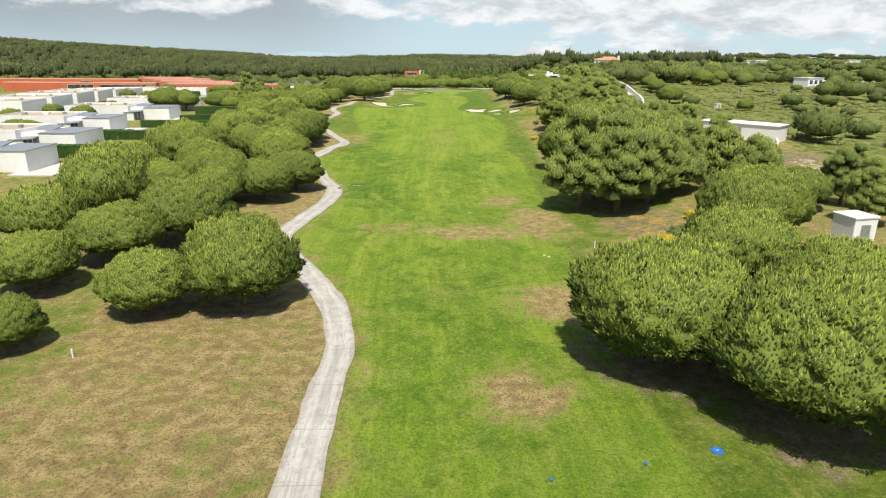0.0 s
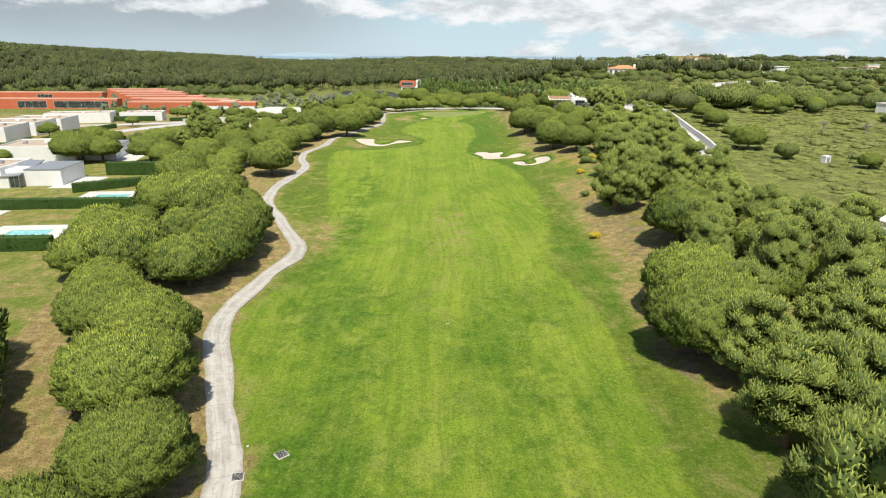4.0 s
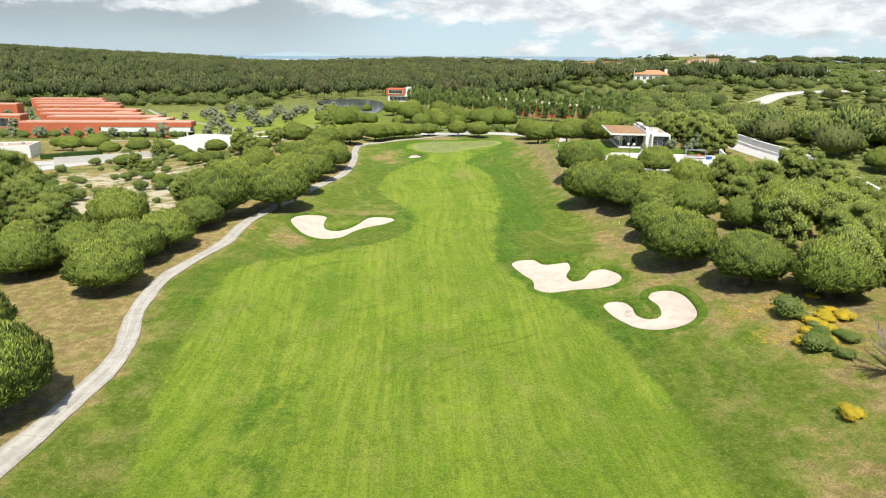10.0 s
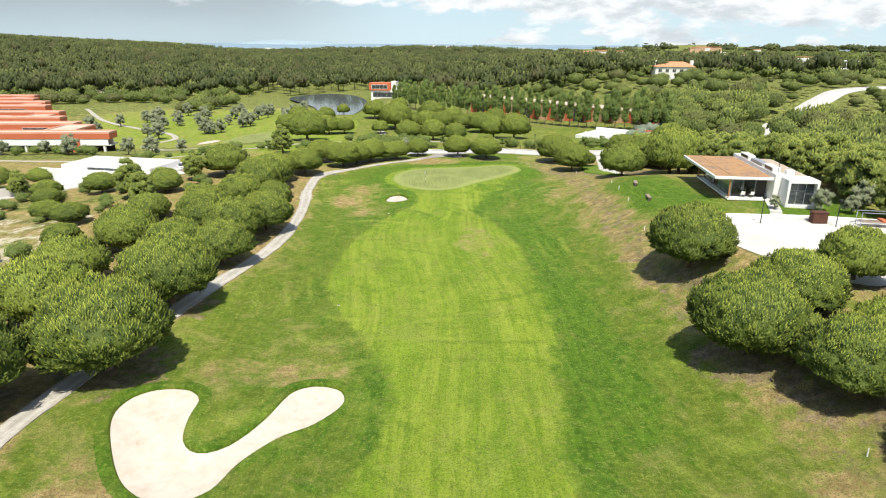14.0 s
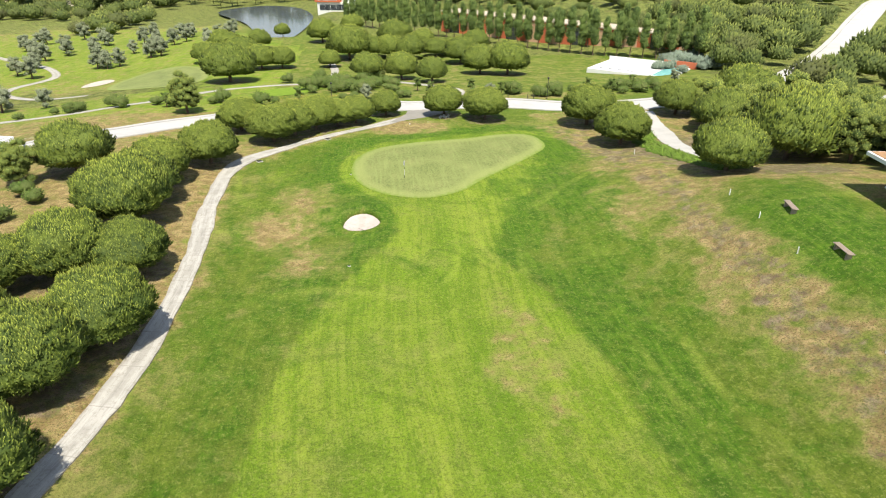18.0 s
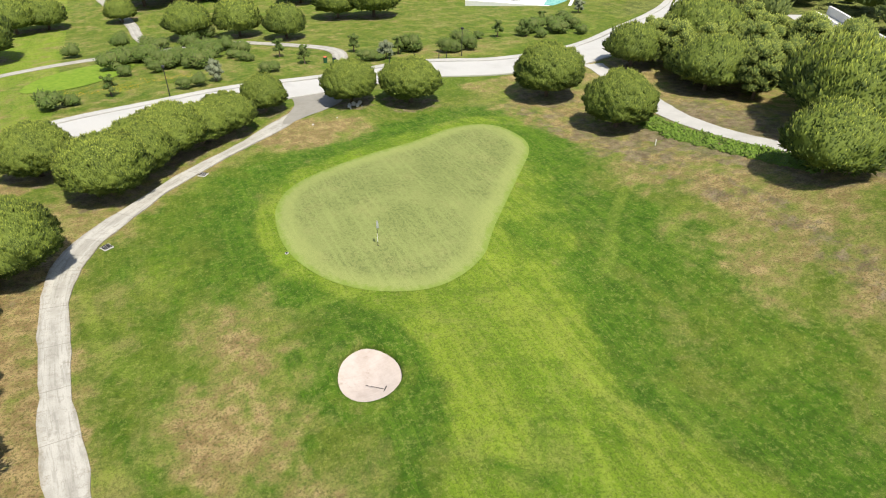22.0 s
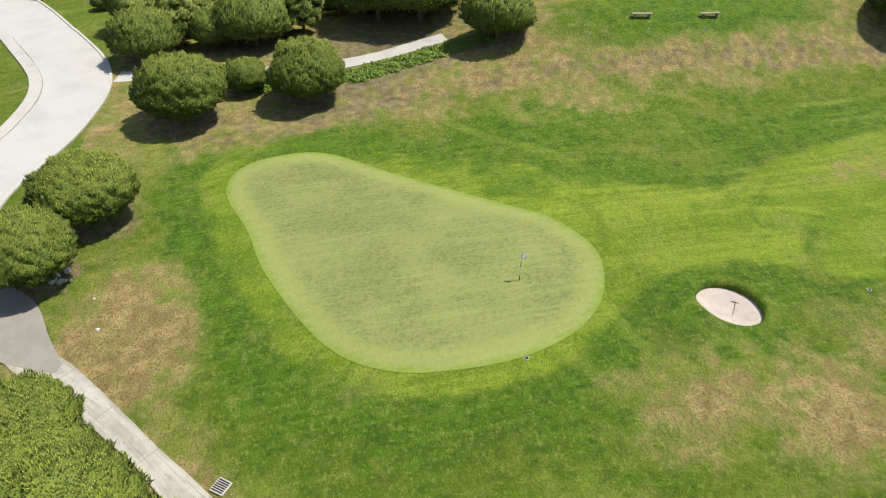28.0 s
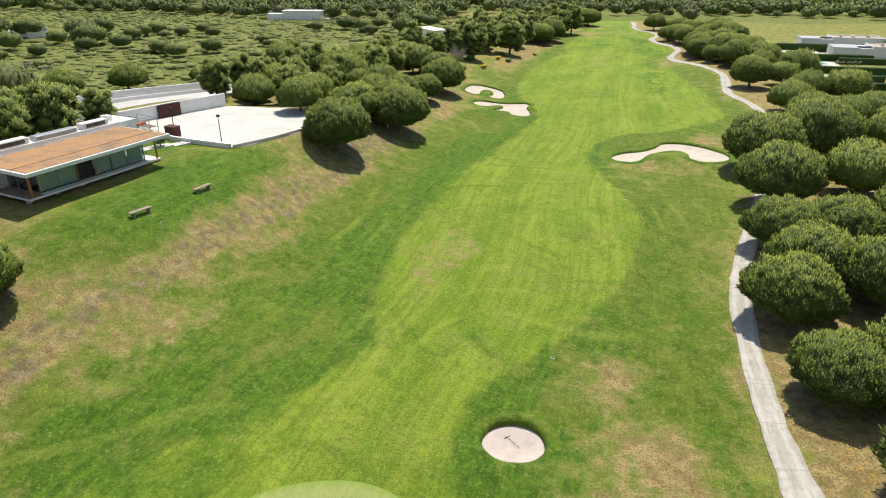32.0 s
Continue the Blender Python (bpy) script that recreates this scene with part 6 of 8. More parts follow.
def leafy_box(name, x0, y0, x1, y1, tall, seed, label, mat=None, density=9.0):
    """A clipped hedge: a body with many short shoots on its faces."""
    rng = np.random.default_rng(seed)
    cx, cy = (x0 + x1) / 2, (y0 + y1) / 2
    L, W = math.hypot(x1 - x0, y1 - y0), 1.1
    area = L * W + 2 * L * tall
    n = int(min(2600, area * density))
    bm = box(-L / 2, -W / 2, -1.5, L / 2, W / 2, tall, 0.08)
    bm.verts.ensure_lookup_table()
    V0 = np.array([v.co[:] for v in bm.verts])
    bmesh.ops.triangulate(bm, faces=bm.faces[:])
    F0 = np.array([[v.index for v in f.verts] for f in bm.faces])
    bm.free()
    pick = rng.uniform(0, area, n)
    top = pick < L * W
    side = np.where(rng.uniform(size=n) < 0.5, -1, 1)
    px = rng.uniform(-L / 2, L / 2, n)
    py = np.where(top, rng.uniform(-W / 2, W / 2, n), side * W / 2 * 0.97)
    pz = np.where(top, tall - 0.04, rng.uniform(0.05, tall, n))
    way = np.stack([rng.normal(0, 0.3, n), np.where(top, rng.normal(0, 0.3, n), side * 0.9), np.where(top, 1.0, 0.6)], 1)
    ln = rng.uniform(0.12, 0.26, n)
    V, F, T = spindles(np.stack([px, py, pz], 1), way, ln, ln * 0.4, rng)
    me = mesh_of(name, np.concatenate([V0, V]), np.concatenate([F0, F + len(V0)]), mat or M_HEDGE, False, tip=np.concatenate([np.full(len(V0), 0.15), T]))
    h = thing("hedge", cx, cy, ground_z(cx, cy), math.degrees(math.atan2(y1 - y0, x1 - x0)), label, "hedge", "garden hedges")
    put("leaves", me, h)
    return h


def car(x, y, turn, paint, label):
    """A parked hatchback: body, cabin, windows, wheels, lights."""
    c = thing("car", x, y, ground_z(x, y) + 0.08, turn, label, "car", "parked cars")
    bm = box(-2.05, -0.85, 0.3, 2.05, 0.85, 0.86)
    bmesh.ops.bevel(bm, geom=bm.edges[:], offset=0.12, segments=2, affect="EDGES")
    part("body", bm, paint, c)
    bm = bmesh.new()
    vs = [bm.verts.new(p) for p in ((-1.75, -0.74, 0.84), (1.05, -0.74, 0.84), (1.05, 0.74, 0.84), (-1.75, 0.74, 0.84), (-1.35, -0.6, 1.42), (0.35, -0.6, 1.42), (0.35, 0.6, 1.42), (-1.35, 0.6, 1.42))]
    for f in ((3, 2, 1, 0), (4, 5, 6, 7), (0, 1, 5, 4), (1, 2, 6, 5), (2, 3, 7, 6), (3, 0, 4, 7)):
        bm.faces.new([vs[i] for i in f])
    part("cabin", bm, M_DARKGLASS, c, "dark tinted windows")
    part("roof", box(-1.33, -0.58, 1.4, 0.34, 0.58, 1.45, 0.02), paint, c)
    for sx in (-1.3, 1.3):
        for sy in (-0.8, 0.8):
            w = part("wheel", rod((sx, sy - 0.1, 0.31), (sx, sy + 0.1, 0.31), 0.31, None, 14), M_BLACK, c)
            part("rim", rod((sx, sy - 0.11, 0.31), (sx, sy + 0.11, 0.31), 0.19, None, 12), M_CANAL, w)
    for sy in (-0.6, 0.6):
        part("headlight", box(2.0, sy - 0.16, 0.58, 2.07, sy + 0.16, 0.7, 0.02), M_WHITE, c)
        part("tail_light", box(-2.07, sy - 0.14, 0.6, -2.0, sy + 0.14, 0.74, 0.02), M_RED, c)
    return c


def pavilion():
    """The glazed house above the fairway with its planted roof."""
    z0 = 4.72
    h = thing("pavilion_house", 38.4, 258.8, z0, -8.8, "white modern pavilion house with glass walls and rusty planted roof", "house")
    part("deck", box(1.9, 0.0, 0.22, 7.24, 14.5, 0.42, 0.02), M_WHITE, h, "floating white deck slab")
    for k in range(8):
        part("deck_board", box(1.98, 13.05 + k * 0.18, 0.423, 7.2, 13.2 + k * 0.18, 0.445), M_WOOD, h)
    for k in range(6):
        part("pier", box(2.7, 0.8 + k * 2.6, -0.8, 3.1, 1.2 + k * 2.6, 0.22), M_CONC, h)
    part("plinth", box(3.6, 0.6, -0.8, 7.2, 14.0, 0.218), M_BLACK, h)
    part("roof", box(0, 0, 2.92, 7.24, 15.4, 3.26, 0.02), M_WHITE, h, "thin overhanging white roof slab")
    part("roof_planting", box(0.22, 0.22, 3.263, 7.1, 15.18, 3.31, 0.01), M_RUSTROOF, h, "dry rusty-brown sedum layer")
    part("roof_edge", box(2.2, 0.22, 3.313, 2.5, 15.18, 3.35), M_RUSTROOF, h)
    # glazing: west side, south and north ends
    y, k = 1.5, 0
    while y < 12.9:
        open_door = k in (3,)
        pane = part("glass_pane", box(2.58, y + 0.04, 0.46, 2.61, y + 1.86, 2.9), M_GLASS, h) if not open_door else part("door_opening", box(2.95, y + 0.02, 0.46, 3.0, y + 1.88, 2.9), M_DARKROOM, h, "dark open doorway")
        part("mullion", box(2.55, y - 0.04, 0.42, 2.65, y + 0.04, 2.92), M_CANAL if k not in (3, 4) else M_WARMWOOD, pane)
        if not open_door:
            bm = bmesh.new()
            n = 22
            cols = [[bm.verts.new((2.84 + 0.05 * math.sin(j * 1.9 + k), y + 0.02 + 1.86 * j / n, zz)) for zz in (0.5, 2.88)] for j in range(n + 1)]
            for a, b in zip(cols, cols[1:]):
                bm.faces.new((a[0], b[0], b[1], a[1]))
            part("curtain", bm, M_CURTAIN, pane, "pale drawn curtain")
        y += 1.9
        k += 1
    for j in range(3):
        x0 = 2.7 + j * 1.5
        if j < 2:
            p = part("glass_pane", box(x0, 1.45, 0.46, x0 + 1.42, 1.48, 2.9), M_GLASS, h)
        else:
            p = part("door_opening", box(x0, 1.8, 0.46, x0 + 1.42, 1.85, 2.9), M_DARKROOM, h, "dark glazed door")
        part("mullion", box(x0 - 0.08, 1.42, 0.42, x0, 1.52, 2.92), M_CANAL, p)
        p = part("glass_pane", box(x0, 12.92, 0.46, x0 + 1.42, 12.95, 2.9), M_GLASS if j != 1 else M_DARKGLASS, h)
        part("mullion", box(x0 - 0.08, 12.9, 0.42, x0, 13.0, 2.92), M_CANAL if j else M_WARMWOOD, p)
    part("floor", box(2.65, 1.5, 0.424, 7.2, 12.9, 0.44), M_WOOD, h)
    part("inner_wall", box(5.2, 5.0, 0.44, 5.35, 12.85, 2.915), M_WHITE, h)
    for yy in (0.35, 14.1):
        part("post", box(2.0, yy - 0.08, 0.42, 2.16, yy + 0.08, 2.92), M_WARMWOOD, h, "warm timber post")
    # white spine with skylight boxes
    part("spine_wall", box(7.25, -0.3, -1.0, 8.5, 15.6, 3.75, 0.02), M_WHITE, h)
    for a, b, top, m in ((1.2, 4.2, 4.35, M_WHITE), (4.9, 9.2, 4.2, M_CANAL), (9.9, 13.2, 4.35, M_WHITE)):
        s = part("skylight", box(7.4, a, 3.753, 8.35, b, top, 0.03), m, h)
        part("skylight_pane", box(7.36, a + 0.4, 3.87, 7.4, b - 0.4, top - 0.12), M_DARKGLASS if m is M_WHITE else M_CANAL, s)
    part("east_wing", box(8.503, 0.6, -1.0, 12.4, 14.6, 3.1, 0.02), M_WHITE, h)
    part("east_roof", box(8.7, 0.8, 3.103, 12.2, 14.4, 3.16), M_ROOFGRAVEL, h)
    # white block with the deep window
    for a in ((8.0, -2.6, -1.0, 8.3, 0.597, 3.5), (11.4, -2.6, -1.0, 11.7, 0.597, 3.5), (8.303, -2.6, 3.15, 11.397, 0.597, 3.5), (8.303, -2.6, -1.0, 11.397, 0.597, 0.35)):
        part("block_wall", box(*a), M_WHITE, h)
    win = frame_parts(h, 8.35, 11.35, 0.4, 3.1, -2.0, M_CANAL, 0.07, 0.1, 2)
    part("transom", box(8.42, -2.05, 2.1, 11.28, -1.95, 2.17), M_CANAL, win)
    part("antenna", rod((8.0, 1.0, 3.7), (8.0, 1.0, 6.0), 0.03), M_BLACK, h, "thin mast")
    part("chimney", box(8.55, -0.2, 3.1, 9.5, 0.58, 4.3, 0.03), M_WHITE, h)
    for k in range(5):
        part("step", box(6.2, -1.4 - 1.2 * k, -0.9, 7.7, -0.3 - 1.2 * k, 0.12 - 0.1 * k, 0.02), M_CONC, h)
    rail = part("railing", rod((2.0, 14.35, 1.25), (7.1, 14.35, 1.25), 0.02), M_BLACK, h)
    for k in range(6):
        part("baluster", rod((2.0 + k * 1.0, 14.35, 0.42), (2.0 + k * 1.0, 14.35, 1.25), 0.012), M_BLACK, rail)
    for k, x in enumerate((4.0, 5.1)):
        m = h.matrix_basis @ pose(x, 0.75, 0.42, 0, 0, 170 + 20 * k)
        c = thing("patio_chair", 0, 0, 0, 0, "white moulded patio chair on the deck", "chair", "patio chairs")
        c.matrix_basis = m
        part("seat", box(-0.24, -0.24, 0.4, 0.24, 0.24, 0.45, 0.02), M_WHITE, c)
        part("backrest", box(-0.24, 0.2, 0.45, 0.24, 0.25, 0.85, 0.02), M_WHITE, c)
        for a in (-0.2, 0.2):
            for b in (-0.2, 0.2):
                part("leg", rod((a, b, 0), (a, b, 0.41), 0.018), M_CANAL, c)


def lamp_post(x, y, tall, label):
    l = thing("lamp_post", x, y, ground_z(x, y), 0, label, "lamp post", "lamp posts")
    part("base", rod((0, 0, -0.1), (0, 0, 0.12), 0.13, 0.1, 10), M_BLACK, l)
    part("pole", rod((0, 0, 0.1), (0, 0, tall - 0.25), 0.055, 0.045, 8), M_BLACK, l)
    part("lamp_head", box(-0.16, -0.16, tall - 0.25, 0.16, 0.16, tall, 0.03), M_BLACK, l)


def bench(x, y, turn):
    b = thing("bench", x, y, ground_z(x, y), turn, "low backless weathered timber bench on the lawn", "bench", "lawn benches")
    for k in range(3):
        part("plank", box(-1.05, -0.24 + k * 0.165, 0.40, 1.05, -0.09 + k * 0.165, 0.47, 0.012), M_WOOD, b)
    for s in (-0.75, 0.75):
        part("leg", box(s - 0.07, -0.2, -0.1, s + 0.07, 0.22, 0.4, 0.01), M_WOOD, b)


def wall_run(name, pts, tall, thick, mat, label, down=1.5, lift=0.0):
    line = curve_points(pts, 1.0) if len(pts) > 2 else np.array(pts, float)
    return tagged(put(name, ribbon(name, line, thick, tall + down, mat, tall + lift)), label, "wall", kind="structure")


def build_court():
    tagged(put("pavement_court", sheet("pavement_court", COURT, M_CONC, lambda x, y, d: 4.62 + 0 * x, 1.5)), "bright pale concrete yard below the house", "yard", kind="structure")
    wall_run("wall_yard", [(36.6, 251.4), (46, 250.2), (56, 247.4)], 0.55, 0.3, M_WHITE, "low white wall between yard and lawn")
    wall_run("wall_yard_west", [(32.2, 240.6), (34, 246.4), (36.3, 251.2)], 0.4, 0.25, M_CONC, "low concrete edge of the yard")
    wall_run("wall_retaining", [(50.8, 231.4), (54, 239), (56.6, 247)], 1.9, 0.35, M_WHITE, "white rendered retaining wall with a rusty gate")
    g = thing("gate", 54.1, 239.8, 4.62, 69, "dark rusty steel gate in the retaining wall", "gate")
    part("gate_frame", box(-1.7, -0.1 + 0.28, 0, 1.7, 0.02 + 0.28, 1.75), M_BLACK, g)
    for k in range(8):
        part("gate_plate", box(-1.64 + k * 0.41, 0.301, 0.06, -1.26 + k * 0.41, 0.33, 1.7), M_RUST, g)
    p = thing("planter", 46.3, 248.9, 4.62, -8, "square rusty steel planter by the yard wall", "planter")
    part("body", box(-0.8, -0.5, 0, 0.8, 0.5, 1.25, 0.02), M_RUST, p)
    part("rim", box(-0.86, -0.56, 1.253, 0.86, 0.56, 1.31), M_RUST, p)
    r = thing("metal_rack", 52.0, 247.2, 4.62, -12, "grey metal rack with boards and orange straps", "rack")
    for sx in (-1.9, 1.9):
        for sy in (-0.6, 0.6):
            part("post", rod((sx, sy, 0), (sx, sy, 1.7), 0.05), M_CANAL, r)
    for zz in (0.5, 1.65):
        for sy in (-0.6, 0.6):
            part("rail", rod((-1.9, sy, zz), (1.9, sy, zz), 0.04), M_CANAL, r)
    for k in range(5):
        part("board", box(-1.7, -0.55 + 0.22 * k, 0.55, 1.7, -0.38 + 0.22 * k, 0.62 + 0.05 * (k % 2)), M_WOOD, r)
    part("strap", box(0.3, -0.62, 0.6, 0.9, 0.62, 0.85, 0.03), M_RED, r, "orange-red bundle")
    bx = thing("crate", 54.2, 246.2, 4.62, 20, "small blue plastic crate on the yard", "crate")
    part("body", box(-0.5, -0.3, 0, 0.5, 0.3, 0.45, 0.03), M_BLUE, bx)
    part("lid", box(-0.53, -0.33, 0.453, 0.53, 0.33, 0.5, 0.01), M_BLUE, bx)
    # slab path from the house down to the yard
    w = thing("garden_path", 0, 0, 0, 0, "pale concrete slab path from house to yard", "path")
    slab = bmesh.new()
    box(-0.68, -0.62, -0.12, 0.68, 0.62, 0.06, 0.015, slab)
    slab_mesh = bpy.data.meshes.new("slab")
    slab.to_mesh(slab_mesh)
    slab.free()
    slab_mesh.materials.append(M_CONC)
    for k in range(8):
        u = k / 7
        x, y = 46.4 - 3.6 * u, 259.4 - 8.4 * u
        put("slab", slab_mesh, w, pose(x, y, max(ground_z(x, y), 4.66) + 0.03, 0, 0, -23))
    for k, (x, y, g) in enumerate(((49.5, 253.5, 1.0), (52.5, 252.3, 0.8), (55.2, 254.5, 1.2), (50.5, 256.8, 0.8), (44.0, 254.0, 0.6))):
        tree("olive_tree", x, y, 0.7 * g, OLIVE_CROWNS[k % 3], OLIVE_TRUNK, "grey-green olive tree on the house lawn", "olive tree", "olives by the house")
    lamp_post(39.5, 248.9, 3.2, "slim black lamp post at the edge of the yard")
    lamp_post(47.4, 247.3, 3.2, "slim black lamp post at the edge of the yard")
    bench(31.8, 263.4, 82)
    bench(32.6, 270.9, 76)


def red_wing(x0, x1, y0, y1, tall, label, openings=(), stilts=()):
    z = ground_z((x0 + x1) / 2, (y0 + y1) / 2)
    cx, cy = (x0 + x1) / 2, (y0 + y1) / 2
    w, d = x1 - x0, y1 - y0
    b = thing("resort_wing", cx, cy, z, 0, label, "building", "red resort wings")
    lift = 2.2 if stilts else 0.0
    part("wall", box(-w / 2, -d / 2, -2 if not stilts else -2, w / 2 - (34 if stilts else 0), d / 2, tall - 0.3, 0.03), M_RED, b)
    if stilts:
        part("upper_wall", box(w / 2 - 33.997, -d / 2, lift + 1.7, w / 2, d / 2, tall - 0.3, 0.03), M_RED, b)
        part("floor_slab", box(w / 2 - 33.99, -d / 2 + 0.1, lift - 0.25, w / 2, d / 2, lift, 0.02), M_CONC, b)
        part("inner_wall", box(w / 2 - 33.99, -d / 2 + 2.4, lift, w / 2 - 0.2, -d / 2 + 2.7, lift + 1.7), M_CONC, b)
        # dark slab behind the columns, giving the shade below the floor as colour
        part("undercroft", box(w / 2 - 33.99, -d / 2 + 3.6, -2, w / 2 - 0.6, -d / 2 + 3.9, lift - 0.25), M_DARKROOM, b)
        for s in stilts:
            part("column", box(w / 2 - s - 0.3, -d / 2 + 0.2, -2, w / 2 - s + 0.3, -d / 2 + 0.9, lift - 0.253), M_WHITE, b)
        for s, e in ((33.5, 13.5), (8.5, 0.6)):
            frame_parts(b, w / 2 - s, w / 2 - e, lift, lift + 1.7, -d / 2 + 0.15, M_WHITE, 0.12, 0.15, max(2, int((s - e) / 2.2)), M_CURTAIN)
        part("pier", box(w / 2 - 13.4, -d / 2 + 0.05, -1, w / 2 - 8.6, -d / 2 + 0.8, lift + 1.7), M_RED, b)
    part("roof", box(-w / 2 + 0.4, -d / 2 + 0.4, tall - 0.35, w / 2 - 0.4, d / 2 - 0.4, tall - 0.1), M_PALEROOF, b, "pale gravel flat roof")
    parapets(b, -w / 2, -d / 2, w / 2, d / 2, tall - 0.298, tall + 0.2, M_REDEDGE, 0.5)
    for s, e in openings:
        frame_parts(b, -w / 2 + s, -w / 2 + e, 0.6, tall - 1.2, -d / 2 - 0.02, M_WHITE, 0.1, 0.12, 3)
    return b


def build_resort():
    red_wing(-150, -87, 366, 371, 5.7, "long low red resort wing with white window band on columns", (), (2.0, 14.5, 24.0, 33.0))
    red_wing(-152, -108, 388, 394, 6.8, "low red resort wing behind a planted court", ((28, 38),))
    red_wing(-110, -101, 371.2, 387.8, 6.0, "short red resort wing closing a court")
    for x, y, w in ((-150, 418, 44), (-178, 462, 42), (-203, 500, 40)):
        red_wing(x - w / 2, x + w / 2, y, y + 5, 5.4, "low red resort wing with pale roof edge", ((w - 22, w - 8),))
        red_wing(x - w / 2 - 10, x + w / 2 - 8, y + 15, y + 20, 5.8, "low red resort wing behind a planted court", ((w - 26, w - 16),))
        red_wing(x + w / 2 - 17, x + w / 2 - 9, y + 5.2, y + 14.8, 5.0, "short red resort wing closing a court")
    red_wing(-330, -214, 470, 476, 5.6, "low red resort wing with shaded porch", ((74, 84),))
    red_wing(-270, -175, 408, 414, 5.6, "long low red resort wing with shaded windows", ((40, 56), (60, 90)))
    for k in range(26):
        x, y, w = ((-150, 418, 44), (-178, 462, 42), (-203, 500, 40), (-124, 366, 50))[k % 4]
        rng = random.Random(k + 400)
        tree("olive_tree", x + rng.uniform(-w / 2, w / 2 - 12), y + rng.choice((10, 10, -5, -9)), rng.uniform(0.9, 1.3), OLIVE_CROWNS[k % 3], OLIVE_TRUNK, "grey-green olive tree in a resort courtyard", "olive tree", "resort olives")
    for k, (x, y) in enumerate(((-150, 391), (-160, 394), (-172, 398), (-176, 440), (-186, 446), (-210, 486), (-200, 440), (-230, 480))):
        tree("olive_tree", x, y, 1.3, OLIVE_CROWNS[k % 3], OLIVE_TRUNK, "grey-green olive tree in a resort courtyard", "olive tree", "resort olives")
    for k in range(24):
        x, y = -158 + 3.1 * k + rng.uniform(-1, 1), 359 + rng.uniform(-3.5, 2.5)
        if k % 3 == 0:
            tree("olive_tree", x, y, rng.uniform(0.8, 1.25), OLIVE_CROWNS[k % 3], OLIVE_TRUNK, "grey-green olive tree before the red resort", "olive tree", "resort olives")
        else:
            g = thing("shrub", x, y, ground_z(x, y), rng.uniform(0, 360), "leafy green shrub before the red resort wall", "shrub", "resort shrubs")
            g.scale = (2.0, 2.0, rng.uniform(1.4, 2.2))
            put("leaves", SHRUB_CROWNS[k % 3], g)
    b = thing("brown_hall", -282, 318, ground_z(-282, 318), 8, "dark red-brown hall with a grey roof", "building")
    part("wall", box(-32, -12, -2, 32, 12, 5, 0.05), M_RUST, b)
    part("roof", box(-33, -13, 5.003, 33, 13, 5.5, 0.05), M_CANAL, b)


def build_villas():
    rows = ((-66, 88, 22, 9), (-71, 109, 24, 10), (-77.5, 134, 22, 10), (-77, 160, 24, 10), (-81, 188, 23, 12))
    for i, (x, y, w, d) in enumerate(rows):
        villa(x, y, w, d, (0, -3, 2, 3, 8)[i])
    for x, y in ((-52, 125.6), (-52, 147.4), (-53, 104)):
        pool(x, y, 5.2, 3.6, 4)
    for i in range(5):
        lounger(-62.4 + 1.3 * i, 123.6, 12)
    for i, (a, b, c, d, t) in enumerate(((-66, 97.3, -41, 98.7, 1.9), (-67, 118.4, -45, 119.2, 1.7), (-64, 139.4, -45, 140.4, 1.5), (-62, 166.8, -44, 168.2, 2.5), (-60, 151, -50, 157, 1.5), (-73, 122, -58, 122.4, 1.5))):
        leafy_box("leaves", a, b, c, d, t, 300 + i, "dense clipped dark green garden hedge")
    # the row behind the access road
    for i in range(6):
        x, y = -113 - 2.6 * i, 168 + 17.5 * i
        villa(x, y, 17, 13, 6, False, 3.9, "white flat-roofed row villa with gravel roof")
    villa(-131, 288, 22, 9, 12, False, 3.6, "long white pavilion with glazed front")
    villa(-112, 297, 15, 8, 12, False, 3.2, "white pavilion with dark hedge before it")
    for i, (a, b, c, d, t) in enumerate(((-121, 291, -106, 293, 1.9), (-104, 176, -106, 216, 1.0), (-112, 240, -106, 262, 1.0), (-100, 292, -88, 300, 1.3))):
        leafy_box("leaves", a, b, c, d, t, 320 + i, "low clipped hedge beside the access road", density=6)
    tagged(put("road_villas", ribbon("road_villas", VILLA_ROAD, 7.0, 0.2, M_ASPHALT, 0.05)), "pale access road between the white villas", "road", kind="structure")
    car(-97, 196, 80, M_RUST, "dark red hatchback parked by the hedge")
    car(-99, 214, 85, M_BLACK, "black hatchback parked by the hedge")
    car(-103.5, 238, 100, M_WHITE, "white van-like car parked on the access road")
    car(-45.5, 308.5, 28, M_WHITE, "white hatchback parked beside the road")
    for i, (x, y, s) in enumerate(((-75, 181, 1.2), (-70.5, 182.5, 0.95), (-60, 181.5, 1.05), (-56.5, 180.5, 0.8), (-82, 150, 0.7), (-86, 118, 0.8), (-90, 104, 0.9), (-66, 206, 0.8), (-56, 178, 0.7), (-92, 140, 0.7), (-95, 160, 0.6), (-78, 99, 0.9), (-84, 96, 0.8), (-76, 120, 0.6), (-80, 122, 0.6), (-88, 200, 0.8), (-84, 206, 0.9), (-79, 205, 0.7), (-108, 228, 0.7), (-122, 300, 0.8), (-98, 304, 0.8), (-92, 306, 0.9), (-104, 310, 0.7), (-90, 180, 0.5), (-104, 270, 0.6), (-84, 296, 0.7), (-78, 300, 0.8), (-72, 304, 0.6), (-66, 212, 0.7))):
        tree("garden_pine", x, y, s, STONE_LIGHT[i % 3], STONE_TRUNKS[i % 3], "flat-topped garden pine between white villas", "pine tree", "villa garden pines", 0.85, None, 0.6)


